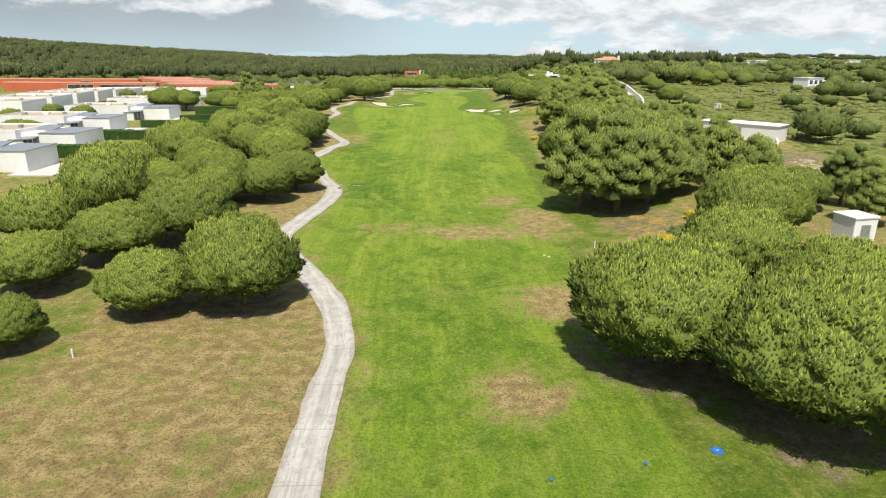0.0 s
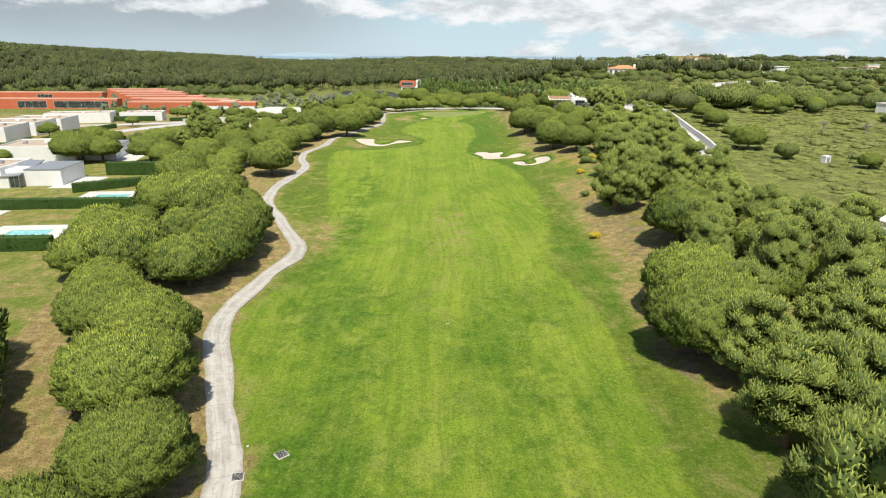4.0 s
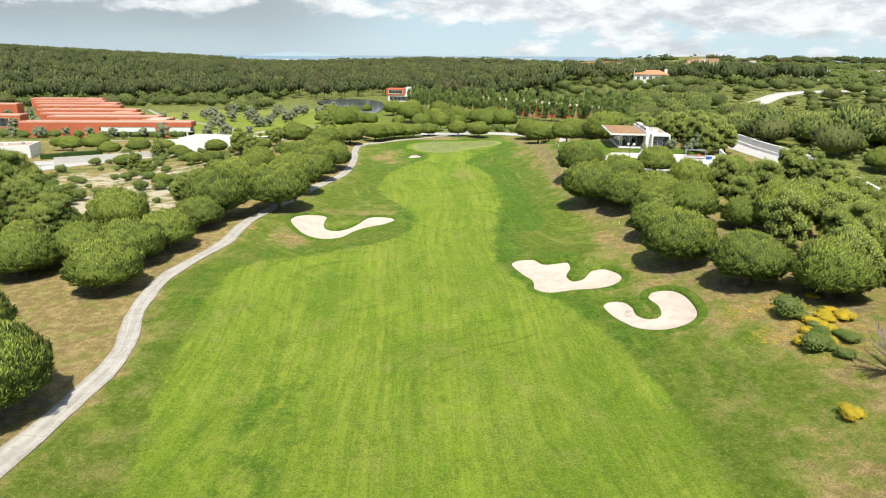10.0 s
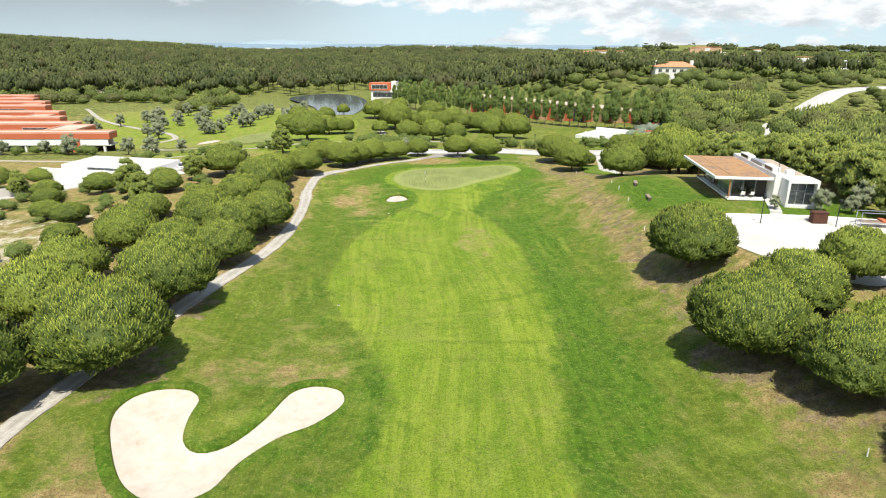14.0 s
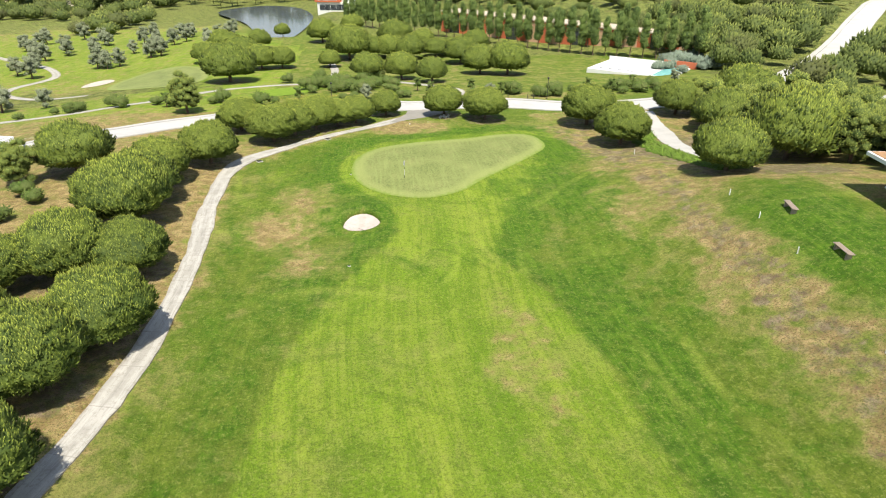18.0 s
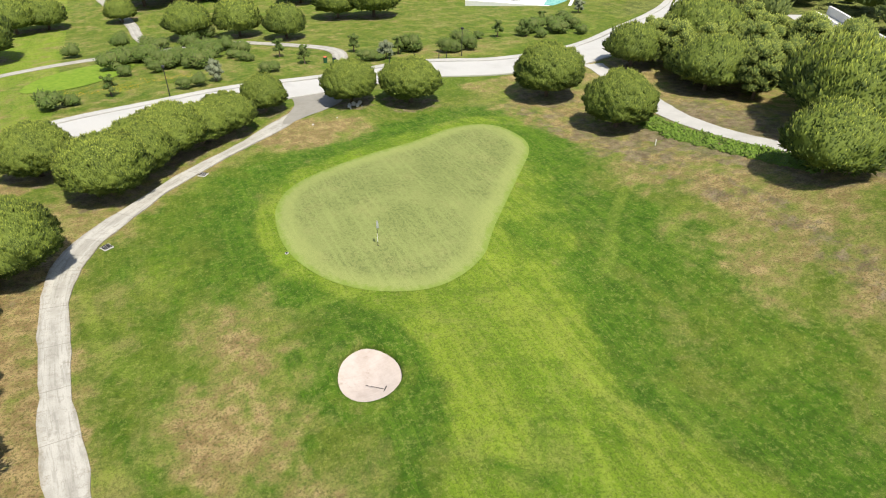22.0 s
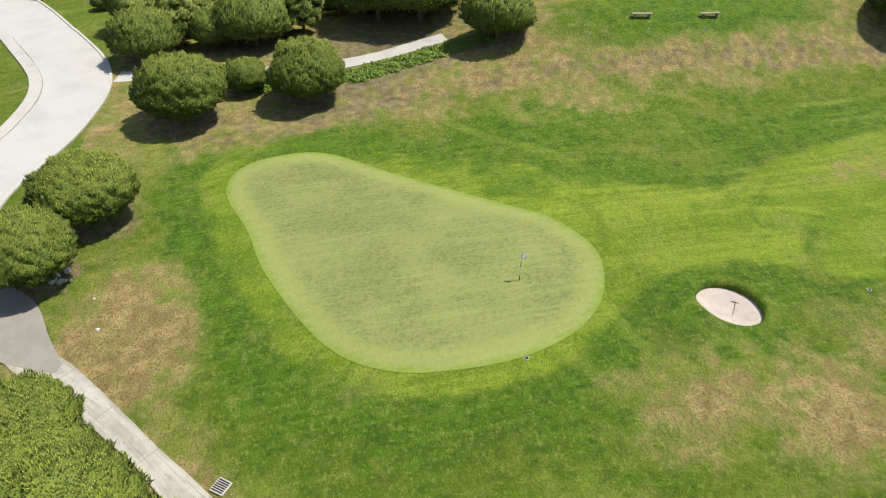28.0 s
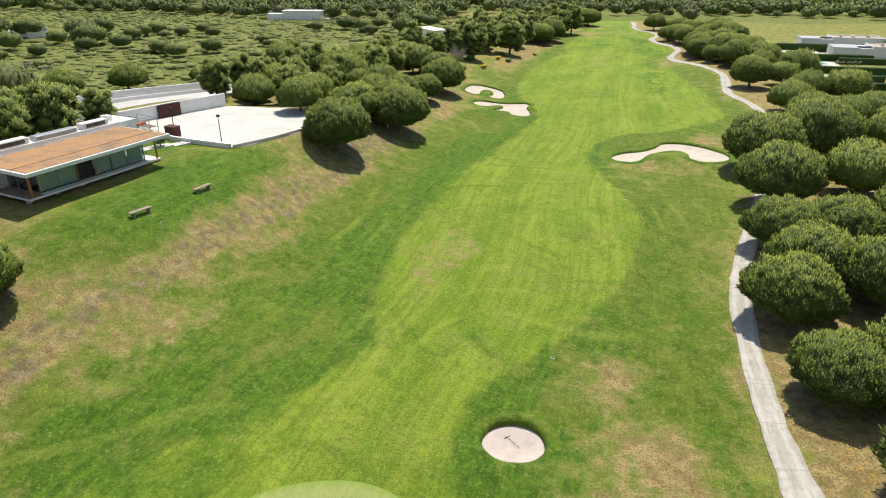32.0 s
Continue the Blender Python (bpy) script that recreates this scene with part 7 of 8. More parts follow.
def build_lower_house():
    tree("maritime_pine", -65, 227, 1.05, MARIT_CROWNS[0], MARIT_TRUNKS[0], "tall dark bushy pine above the dry lot", "pine tree", "young pines on the dry lot")
    tree("maritime_pine", -60, 222, 0.8, MARIT_CROWNS[2], MARIT_TRUNKS[1], "dark bushy pine above the dry lot", "pine tree", "young pines on the dry lot")
    build_sunken_house()


def build_sunken_house():
    """White walls and ramp of the unfinished house by the path."""
    h = thing("sunken_house", -56, 304, ground_z(-56, 304), -14, "low white sunken house with pale flat roof and ramp", "house")
    part("wall", box(-16, 2, -3, 4, 12, 1.6, 0.02), M_WHITE, h)
    part("roof", box(-15.6, 2.4, 1.603, 3.6, 11.6, 1.7), M_CONC, h, "pale screed roof")
    part("garden_wall", box(-16, -3.4, -2, 9.5, -3.1, 2.0, 0.02), M_WHITE, h)
    part("yard", box(-15.9, -3.08, -2, 9.4, 1.98, 0.15), M_CONC, h)
    part("side_wall", box(9.2, -3.08, -2, 9.5, 9.0, 1.5, 0.02), M_WHITE, h)
    bm = bmesh.new()
    vs = [bm.verts.new(p) for p in ((9.52, -6, 0.2), (15.5, -4.5, 0.2), (15.5, -0.5, 0.6), (9.52, 3.5, 1.2))]
    lo = [bm.verts.new(v.co - Vector((0, 0, 2.5))) for v in vs]
    bm.faces.new(vs)
    for i in range(4):
        bm.faces.new((vs[i], lo[i], lo[(i + 1) % 4], vs[(i + 1) % 4]))
    part("ramp", bm, M_CONC, h, "pale sloping ramp")
    frame_parts(h, -10, -2, 0.2, 1.3, 1.97, M_CANAL, 0.07, 0.06, 3)
    wall_run("wall_lane", [(-92, 284), (-80, 291), (-70, 297)], 1.6, 0.3, M_CONC, "pale concrete wall along the lane")


def build_east_yard():
    h = thing("yard_building", 55.8, 112.4, ground_z(55.8, 112.4), -47, "long white rendered outbuilding with a pale door", "building")
    part("wall", box(-6.6, -2.4, -2, 6.6, 2.4, 2.6, 0.02), M_WHITE, h)
    part("roof", box(-6.8, -2.6, 2.603, 6.8, 2.6, 2.75, 0.02), M_WHITE, h)
    part("door", box(-1.0, -2.46, 0.0, 0.6, -2.403, 2.1), M_CANAL, h, "grey double door")
    frame_parts(h, -4.6, -2.4, 0.9, 2.0, -2.42, M_CANAL, 0.08, 0.06, 1)
    wall_run("wall_east_yard", [(47.5, 113), (43.9, 101.2), (48.6, 98.4), (53.4, 96.7), (57.6, 104.2)], 1.3, 0.3, M_WHITE, "white rendered yard wall on bare ground")
    u = thing("utility_hut", 34.4, 48.5, ground_z(34.4, 48.5), 12, "small white box-shaped utility hut under pines", "hut")
    part("wall", box(-1.1, -1.1, -0.5, 1.1, 1.1, 2.5, 0.03), M_WHITE, u)
    part("roof", box(-1.18, -1.18, 2.503, 1.18, 1.18, 2.65, 0.03), M_WHITE, u)
    part("door", box(-0.45, -1.14, 0.0, 0.45, -1.103, 2.0), M_CANAL, u)


def build_heath():
    """Round pines, dead trees, a hut and pale houses on the heath beyond the parapet."""
    for i, (x, y, w) in enumerate(((77.4, 221, 6.5), (68.5, 184, 7.2), (90, 261, 8.0), (79, 233, 6.0), (102, 242, 7.6), (84, 250, 6.4), (96, 252, 6.8), (112, 251, 7.0), (74.5, 205, 4.2), (120, 246, 6.2), (86, 276, 7.5), (98, 285, 7.2), (110, 272, 8.4), (79, 160, 4.0), (126, 262, 7.4), (92, 300, 8.0))):
        tree("stone_pine", x, y, w / 8.0, STONE_LIGHT[i % 3], STONE_TRUNKS[i % 3], "round-crowned stone pine standing on open heath", "pine tree", "heath pines", 1.0)
    rng = random.Random(55)
    for x, y in ((103, 213.2), (112.3, 210), (119.5, 212)):
        t = thing("dead_tree", x, y, ground_z(x, y), rng.uniform(0, 360), "bleached grey dead tree on open heath", "dead tree", "dead trees")
        part("trunk", rod((0, 0, -0.2), (0.15, 0.1, 2.4), 0.28, 0.16), M_GREYTWIG, t)
        for k in range(9):
            an, h = rng.uniform(0, 6.28), rng.uniform(1.0, 2.4)
            part("branch", rod((0.06 * h, 0.04 * h, h), (1.5 * math.cos(an), 1.5 * math.sin(an), h + rng.uniform(0.4, 1.3)), 0.13, 0.04, 5), M_GREYTWIG, t)
    h = thing("heath_hut", 75, 166.5, ground_z(75, 166.5), 20, "small white box hut on open heath", "hut")
    part("wall", box(-0.7, -0.5, -0.4, 0.7, 0.5, 1.2, 0.03), M_WHITE, h)
    part("roof", box(-0.76, -0.56, 1.203, 0.76, 0.56, 1.28, 0.02), M_WHITE, h)
    part("door", box(-0.3, -0.54, 0.0, 0.3, -0.503, 1.0), M_CANAL, h)
    for x, y, w, turn, tall, roof, label in ((143, 243, 9, 25, 2.8, M_CONC, "low white house with a pale yard on the heath"), (172, 155, 10, -15, 2.4, M_CONC, "low white building on pale open ground"), (270, 404, 12, 10, 3.2, M_WHITE, "white flat-roofed house among pines"), (288, 606, 14, -20, 3.6, M_WHITE, "white flat-roofed house among pines"), (516, 839, 24, -8, 6.0, M_TILE, "large white house with orange roof on the plain"), (128, 62, 16, 12, 3.4, M_WHITE, "white house behind a long wall")):
        v = thing("heath_house", x, y, ground_z(x, y), turn, label, "house", "heath houses")
        part("wall", box(-w / 2, -3, -3, w / 2, 3, tall, 0.03), M_WHITE, v)
        part("annex", box(w / 2 + 0.003, -2, -3, w / 2 + w * 0.4, 3.5, tall * 0.7, 0.03), M_WHITE, v)
        part("roof", box(-w / 2 - 0.2, -3.2, tall + 0.003, w / 2 + 0.2, 3.2, tall + 0.25, 0.02), roof, v)
        part("yard", box(-w * 0.9, -9, -2.5, w * 0.7, -3.01, 0.08, 0.02), M_CONC, v, "pale concrete yard")
        for k in range(3):
            frame_parts(v, -w / 2 + w * (0.1 + 0.3 * k), -w / 2 + w * (0.28 + 0.3 * k), 0.7, tall - 0.6, -3.02, M_CANAL)
    wall_run("wall_heath", [(122, 66), (150, 44), (190, 30), (232, 24)], 1.8, 0.35, M_WHITE, "long white boundary wall across the heath")


def build_far_houses():
    h = thing("hill_villa", 140, 522, ground_z(140, 522), -12, "large white villa with an orange tile roof", "house")
    part("wall", box(-10, -6, -4, 10, 6, 6.5, 0.03), M_WHITE, h)
    bm = bmesh.new()
    vs = [bm.verts.new(p) for p in ((-10.6, -6.6, 6.5), (10.6, -6.6, 6.5), (10.6, 6.6, 6.5), (-10.6, 6.6, 6.5), (-5, 0, 9), (5, 0, 9))]
    for f in ((0, 1, 5, 4), (1, 2, 5), (2, 3, 4, 5), (3, 0, 4), (3, 2, 1, 0)):
        bm.faces.new([vs[i] for i in f])
    part("roof", bm, M_TILE, h, "orange hipped tile roof")
    for sx in (-9, 9):
        part("chimney", box(sx - 0.8, -1, 6.5, sx + 0.8, 1, 9.6, 0.03), M_WHITE, h)
    for k in range(5):
        frame_parts(h, -8.5 + k * 3.6, -6.7 + k * 3.6, 3.6, 5.4, -6.02, M_WHITE)
    rng = random.Random(9)
    for k in range(26):
        a = radians(rng.uniform(6, 40))
        r = rng.uniform(700, 1800)
        x, y = r * math.sin(a), r * math.cos(a)
        if math.hypot(x - 640, y - 1750) < 420:
            x, y = x * 0.62, y * 0.62
        w = rng.uniform(9, 20)
        v = thing("far_house", x, y, ground_z(x, y) + 3, rng.uniform(-30, 30), "distant pale house among trees", "house", "distant houses")
        part("wall", box(-w / 2, -5, -8, w / 2, 5, rng.uniform(3, 5), 0.03), M_WHITE, v)
        part("roof", box(-w / 2 - 0.4, -5.4, 5.0, w / 2 + 0.4, 5.4, 5.6, 0.03), M_TILE if k % 3 else M_WHITE, v)
    for k in range(16):
        a = radians(rng.uniform(10.5, 15.5) if k < 11 else rng.uniform(17, 24))
        r = rng.uniform(1280, 1420)
        x, y = r * math.sin(a), r * math.cos(a)
        w = rng.uniform(12, 26)
        v = thing("far_house", x, y, ground_z(x, y) + 5, rng.uniform(-30, 30), "distant pale house with orange roof on the slope", "house", "houses on the slope")
        part("wall", box(-w / 2, -5, -9, w / 2, 5, rng.uniform(4, 6), 0.03), M_WHITE if k % 3 else M_TANPANEL, v)
        part("roof", box(-w / 2 - 0.4, -5.4, 6.003, w / 2 + 0.4, 5.4, 6.9, 0.03), M_TILE, v)
    for k in range(40):
        a = radians(rng.uniform(-11, 9))
        r = rng.uniform(1480, 1600)
        x, y = r * math.sin(a), r * math.cos(a)
        w = rng.uniform(8, 22)
        v = thing("far_house", x, y, ground_z(x, y) + 9, rng.uniform(-30, 30), "distant white seaside house", "house", "distant seaside town")
        part("wall", box(-w / 2, -5, -14, w / 2, 5, rng.uniform(2, 5), 0.03), M_WHITE, v)


def build_hole_two():
    for pts, w, lab in (([(-118, 346), (-92, 341), (-73, 339.5), (-52, 338.7), (-40, 345), (-31, 357), (-20, 362.5), (-6, 364), (2, 364.5), (8.6, 359), (15.5, 350), (15, 343), (12.6, 337.5)], 2.0, "pale cart path beyond the road"),
                        ([(-60, 366), (-72, 369), (-82, 377), (-85, 388), (-82, 402), (-90, 416), (-104, 428), (-130, 455), (-162, 507)], 2.0, "winding pale cart path on the far hole"),
                        ([(-7, 364), (-9, 376), (-10, 393), (-14, 415)], 1.8, "narrow pale path between pines")):
        tagged(put("cart_path_far", ribbon("cart_path_far", curve_points(pts, 1.5), w, 0.15, M_PATH, 0.05, 0.06, 5)), lab, "path", kind="structure")
    tagged(put("far_green", sheet("far_green", GREEN_TWO, M_GREEN, lambda x, y, d: height(x, y) + 0.06, 2.0)), "pale second putting green beyond the road", "putting green", kind="structure")
    tagged(put("far_tee", sheet("far_tee", TEE_TWO, M_APRON, lambda x, y, d: height(x, y) + 0.06, 1.5)), "bright mown tee platform beyond the road", "turf", kind="structure")
    b = thing("bunker", -66, 388, 0, 0, "small pale sand bunker on the far hole", "bunker", "sand bunkers")
    loop = curve_points([(-2.5, -4), (1.5, -3), (3, 2), (0, 6), (-3, 3)], 0.8, True)
    put("sand", sheet("sand", loop, M_SAND, lambda x, y, d: height(x - 66, y + 388) + 0.08, 1.0), b)
    tagged(put("pond", sheet("pond", POND, M_LAKE, lambda x, y, d: POND_Z + 0 * x, 12.0)), "still dark pond beside the far hole", "pond", kind="structure")
    rng = random.Random(21)
    spots = [(-70, 352), (-78, 356), (-95, 360), (-62, 352)] + [(rng.uniform(-122, -62), rng.uniform(395, 480)) for _ in range(38)] + [(rng.uniform(-75, -45), rng.uniform(425, 470)) for _ in range(12)]
    for k, (x, y) in enumerate(spots):
        tree("olive_tree", x, y, rng.uniform(0.9, 1.4), OLIVE_CROWNS[k % 3], OLIVE_TRUNK, "silvery grey-green olive tree on mown grass", "olive tree", "olives on the far hole")
    tree("young_pine", -31.5, 333.6, 0.72, MARIT_CROWNS[1], MARIT_TRUNKS[0], "slender young pine with a thin crown beside the road", "pine tree", "")
    # shrubs between tee and road, and along the verge
    shrubs = [(rng.uniform(-24, 8), rng.uniform(366, 371) - 0.25 * abs(i % 5)) for i in range(6)] + [(rng.uniform(-14, 4), rng.uniform(349, 361)) for _ in range(46)] + [(rng.uniform(-70, 24), rng.uniform(338.5, 342)) for _ in range(26)] + [(rng.uniform(24, 56), rng.uniform(338, 346)) for _ in range(22)]
    for k, (x, y) in enumerate(shrubs):
        if float(line_distance(np.array([x]), np.array([y]), ROAD)[0]) < 4.6:
            continue
        s = thing("shrub", x, y, ground_z(x, y), rng.uniform(0, 360), "low leafy green shrub beyond the road", "shrub", "roadside shrubs")
        k2 = rng.uniform(0.8, 1.9)
        s.scale = (k2, k2, k2 * rng.uniform(0.7, 1.1))
        put("leaves", SHRUB_CROWNS[k % 3], s)
    for k, (x, y) in enumerate(((20.5, 340), (23, 341.5), (10, 343), (18, 346), (-2, 340.5), (8, 349), (40, 343), (44, 341), (62, 352), (50, 346), (-14, 341), (-36, 338))):
        tree("young_tree", x, y, 0.62, OLIVE_CROWNS[k % 3] if k % 4 == 0 else SHRUB_TREE, OLIVE_TRUNK, "thin bright-leaved young roadside tree", "tree", "young roadside trees")
    # poplar row with the red building behind
    a, b2 = np.array((-8.0, 482.0)), np.array((80.0, 377.0))
    n = 38
    for i in range(n):
        p = a + (b2 - a) * i / (n - 1)
        for k, q in enumerate((p, p + np.array((7.0, 5.4)))):
            if k and i % 3:
                continue
            g = 0.92 + 0.26 * ((i * 7 + 3 * k) % 5) / 5
            tree("poplar", float(q[0]), float(q[1]), g, POPLAR_CROWNS[(i + k) % 3], POPLAR_TRUNK, "slim upright poplar in a close row", "poplar tree", "poplar row")
    ang = math.degrees(math.atan2(b2[1] - a[1], b2[0] - a[0]))
    m = (a + b2) / 2 + np.array((9.0, 7.0))
    w = thing("red_hall", float(m[0]), float(m[1]), ground_z(float(m[0]), float(m[1])), ang, "long orange-red hall with pale panels behind poplars", "building")
    part("wall", box(-30, 0, -4, 66, 9, 6.4, 0.03), M_RED, w)
    part("roof", box(-30.4, -0.4, 6.403, 66.4, 9.4, 6.75, 0.03), M_PALEROOF, w, "pale flat roof")
    for k in range(11):
        part("panel", box(-26 + k * 8.4, -0.12, -1, -21.6 + k * 8.4, -0.003, 6.0), M_TANPANEL if k % 3 else M_DARKGLASS, w, "pale tan panel" if k % 3 else "dark glazed panel")
    # pool house
    p = thing("pool_terrace", 63, 370, ground_z(63, 370), -42, "white pool terrace with turquoise water and orange wall", "terrace")
    part("terrace", box(-11, -7.5, -3, 10, 6.5, 0.6, 0.03), M_WHITE, p)
    part("water", box(4.2, -6.9, 0.2, 8.8, 4.6, 0.64), M_POOL, p, "turquoise pool water")
    part("pool_edge", box(8.803, -7.3, 0.5, 9.4, 4.8, 0.9), M_WHITE, p)
    part("orange_wall", box(3.0, 5.0, -1, 10.6, 5.4, 2.2, 0.02), M_RED, p)
    part("back_wall", box(-11, 6.503, -3, 10, 6.8, 1.5, 0.02), M_WHITE, p)
    for k in range(4):
        q = p.matrix_basis @ Vector((-8 + 2.2 * k, -5.2, 0.6))
        l = thing("sun_lounger", q.x, q.y, q.z, 40, "white sun lounger on the pool terrace", "lounger", "pool loungers")
        part("seat", box(-0.35, -0.9, 0.25, 0.35, 0.45, 0.35, 0.02), M_WHITE, l)
        part("backrest", box(-0.35, 0, 0, 0.35, 0.75, 0.08, 0.02), M_WHITE, l, "", pose(0, 0.45, 0.28, 45))
        for sx in (-0.3, 0.3):
            part("leg", rod((sx, -0.7, 0), (sx, -0.7, 0.26), 0.03), M_CANAL, l)
            part("leg", rod((sx, 0.4, 0), (sx, 0.4, 0.26), 0.03), M_CANAL, l)
    for k in range(16):
        x, y = 71 + rng.uniform(-5, 10), 371 + rng.uniform(-8, 10)
        s = thing("agave_shrub", x, y, ground_z(x, y), rng.uniform(0, 360), "grey-green spiky garden shrub by the pool terrace", "shrub", "pool garden shrubs")
        k2 = rng.uniform(1.2, 2.4)
        s.scale = (k2, k2, k2)
        put("leaves", GREY_SHRUB, s)
    # red house by the pond
    h = thing("pond_house", -14, 545, ground_z(-14, 545), -10, "red and white modern house beside the pond", "house")
    part("wall", box(-8, -5, -4, 8, 5, 4.2, 0.03), M_WHITE, h)
    part("upper_floor", box(-9, -5.5, 4.203, 3, 4, 8.2, 0.03), M_RED, h)
    part("tower", box(3.2, -3, 4.203, 6, 3, 9.0, 0.03), M_WHITE, h)
    frame_parts(h, -7.5, 1.5, 5.0, 7.4, -5.52, M_WHITE, 0.15, 0.1, 3)
    frame_parts(h, -7, 6, 0.5, 3.4, -5.02, M_WHITE, 0.15, 0.1, 4)


def build_roadside():
    lamp_post(30.2, 336.0, 3.8, "dark street lamp on the road verge")
    lamp_post(-7.9, 336.4, 3.8, "dark street lamp on the road verge")
    lamp_post(-70, 342.0, 3.8, "dark street lamp on the road verge")
    for x, y in ((23.1, 336.1), (26.6, 335.8), (27.6, 335.5), (19.6, 336.4)):
        b = thing("bollard", x, y, ground_z(x, y), 0, "short dark post on the road verge", "bollard", "verge posts")
        part("post", rod((0, 0, -0.1), (0, 0, 0.9), 0.06, 0.05), M_BLACK, b)
        part("cap", rod((0, 0, 0.9), (0, 0, 0.96), 0.07, 0.03), M_BLACK, b)
    f = thing("fire_hydrant", 16.1, 336.9, ground_z(16.1, 336.9), 0, "red fire hydrant at the path mouth", "hydrant")
    part("barrel", rod((0, 0, -0.1), (0, 0, 0.7), 0.14, 0.12, 12), M_RED, f)
    part("bonnet", rod((0, 0, 0.7), (0, 0, 0.85), 0.16, 0.05, 12), M_RED, f)
    for a in (-1, 1):
        part("outlet", rod((0.1 * a, 0, 0.5), (0.24 * a, 0, 0.5), 0.06), M_RED, f)
    for k, (x, y) in enumerate(((13.5, 341.0), (12.6, 342.2))):
        b = thing("litter_bin", x, y, ground_z(x, y), 20 * k, "green litter bin beside the cart path", "bin", "path bins")
        part("body", rod((0, 0, -0.05), (0, 0, 0.8), 0.24, 0.28, 12), M_HEDGEGREEN, b)
        part("lid", rod((0, 0, 0.8), (0, 0, 0.9), 0.3, 0.16, 12), M_RED if k else M_BLACK, b)
    # rubble under the pines
    rng = random.Random(4)
    r = thing("rubble_heap", 9.9, 322.9, ground_z(9.9, 322.9), 0, "small heap of pale broken stones at the path end", "rubble")
    for k in range(14):
        bm = bmesh.new()
        bmesh.ops.create_icosphere(bm, subdivisions=1, radius=rng.uniform(0.12, 0.3))
        for v in bm.verts:
            v.co *= rng.uniform(0.7, 1.25)
        part("stone", bm, M_CONC, r, "", pose(rng.uniform(-0.9, 0.9), rng.uniform(-0.7, 0.7), rng.uniform(0.0, 0.2)))
    # ground cover by the footpath
    p = poisson(4200, 31, 286, 42, 312, 71, lambda x, y: np.abs(x - np.interp(y, [287, 292, 299, 306, 312], [36.6, 36.0, 35.2, 35.6, 37.6])) < 1.6, 0.3)
    T = [crown_template(260 + i, 10, 0.35, 0.4, 0.5, 3, 2, 5) for i in range(3)]
    rr = np.random.default_rng(72)
    rad = rr.uniform(0.3, 0.55, len(p))
    scatter("ground_cover", np.column_stack([p, rad, rad * 0.7]), T, M_COVER, "bright green ground-cover bed beside the footpath", "plants", 73)


def build_small():
    z = ground_z(2.0, 295.4) + 0.055
    f = thing("flagstick", 2.0, 295.4, z, -98, "white flag on a black and white golf pin", "flag")
    for k in range(6):
        part("pole_band", rod((0, 0, 0.35 * k), (0, 0, 0.35 * (k + 1)), 0.02, None, 8), M_BLACK if k in (0, 3) else M_WHITE, f)
    bm = bmesh.new()
    cols = [[bm.verts.new((0.02 + 0.32 * j / 8, 0.08 * math.sin(j * 0.9), zz)) for zz in (1.62 + 0.008 * j, 2.12 - 0.008 * j)] for j in range(9)]
    for a, b in zip(cols, cols[1:]):
        bm.faces.new((a[0], b[0], b[1], a[1]))
    bmesh.ops.solidify(bm, geom=bm.faces[:], thickness=0.012)
    part("flag", bm, M_FLAG, f)
    part("cup", rod((0, 0, -0.02), (0, 0, 0.006), 0.06, None, 12), M_BLACK, f)

    def rake(x, y, dz, turn, label="black bunker rake lying on the sand"):
        r = thing("rake", x, y, ground_z(x, y) + dz, turn, label, "rake", "bunker rakes")
        part("handle", rod((0, 0, 0.05), (1.15, 0, 0.04), 0.014), M_BLACK, r)
        part("head", box(-0.035, -0.24, 0.0, 0.035, 0.24, 0.07, 0.01), M_BLACK, r)
        for k in range(7):
            part("tine", rod((0, -0.21 + 0.07 * k, 0), (0, -0.21 + 0.07 * k, -0.08), 0.012, 0.004, 5), M_BLACK, r)

    rake(-2.5, 282.9, -0.62, 140)
    rake(11.6, 193.6, -0.42, 60)
    for i, (x, y) in enumerate(((8.9, 21.9), (4.8, 21.1))):
        t = thing("tee_marker", x, y, ground_z(x, y), 0, "small blue ball-shaped tee marker on mown turf", "tee marker", "tee markers")
        bm = bmesh.new()
        bmesh.ops.create_uvsphere(bm, u_segments=12, v_segments=8, radius=0.085)
        part("ball", bm, M_BLUE, t, "", pose(0, 0, 0.08))
        part("spike", rod((0, 0, -0.15), (0, 0, 0.02), 0.01), M_CANAL, t)
    t = thing("tee_marker", -6.1, 58.3, ground_z(-6.1, 58.3), 0, "small red ball-shaped tee marker on mown turf", "tee marker", "tee markers")
    bm = bmesh.new()
    bmesh.ops.create_uvsphere(bm, u_segments=12, v_segments=8, radius=0.09)
    part("ball", bm, M_REDBALL, t, "", pose(0, 0, 0.08))
    part("spike", rod((0, 0, -0.15), (0, 0, 0.02), 0.01), M_CANAL, t)
    rng = random.Random(77)
    for x, y in ((9.6, 50.7), (9.9, 50.2), (-12.3, 82.0), (7.2, 320.6), (4.4, 320.0)):
        bm = bmesh.new()
        bmesh.ops.create_icosphere(bm, subdivisions=2, radius=rng.uniform(0.06, 0.13))
        for v in bm.verts:
            v.co *= rng.uniform(0.8, 1.15)
            v.co.z *= 0.6
        tagged(part("stone", bm, M_CONC, None, "", pose(x, y, ground_z(x, y) + 0.03, 0, 0, rng.uniform(0, 360))), "small pale stone lying on the grass", "stone", "loose stones")
    t = thing("tee_plate", 12.3, 22.8, ground_z(12.3, 22.8), 15, "round blue distance plate set in the turf", "plate")
    part("disc", rod((0, 0, -0.02), (0, 0, 0.05), 0.26, 0.25, 20), M_BLUE, t)
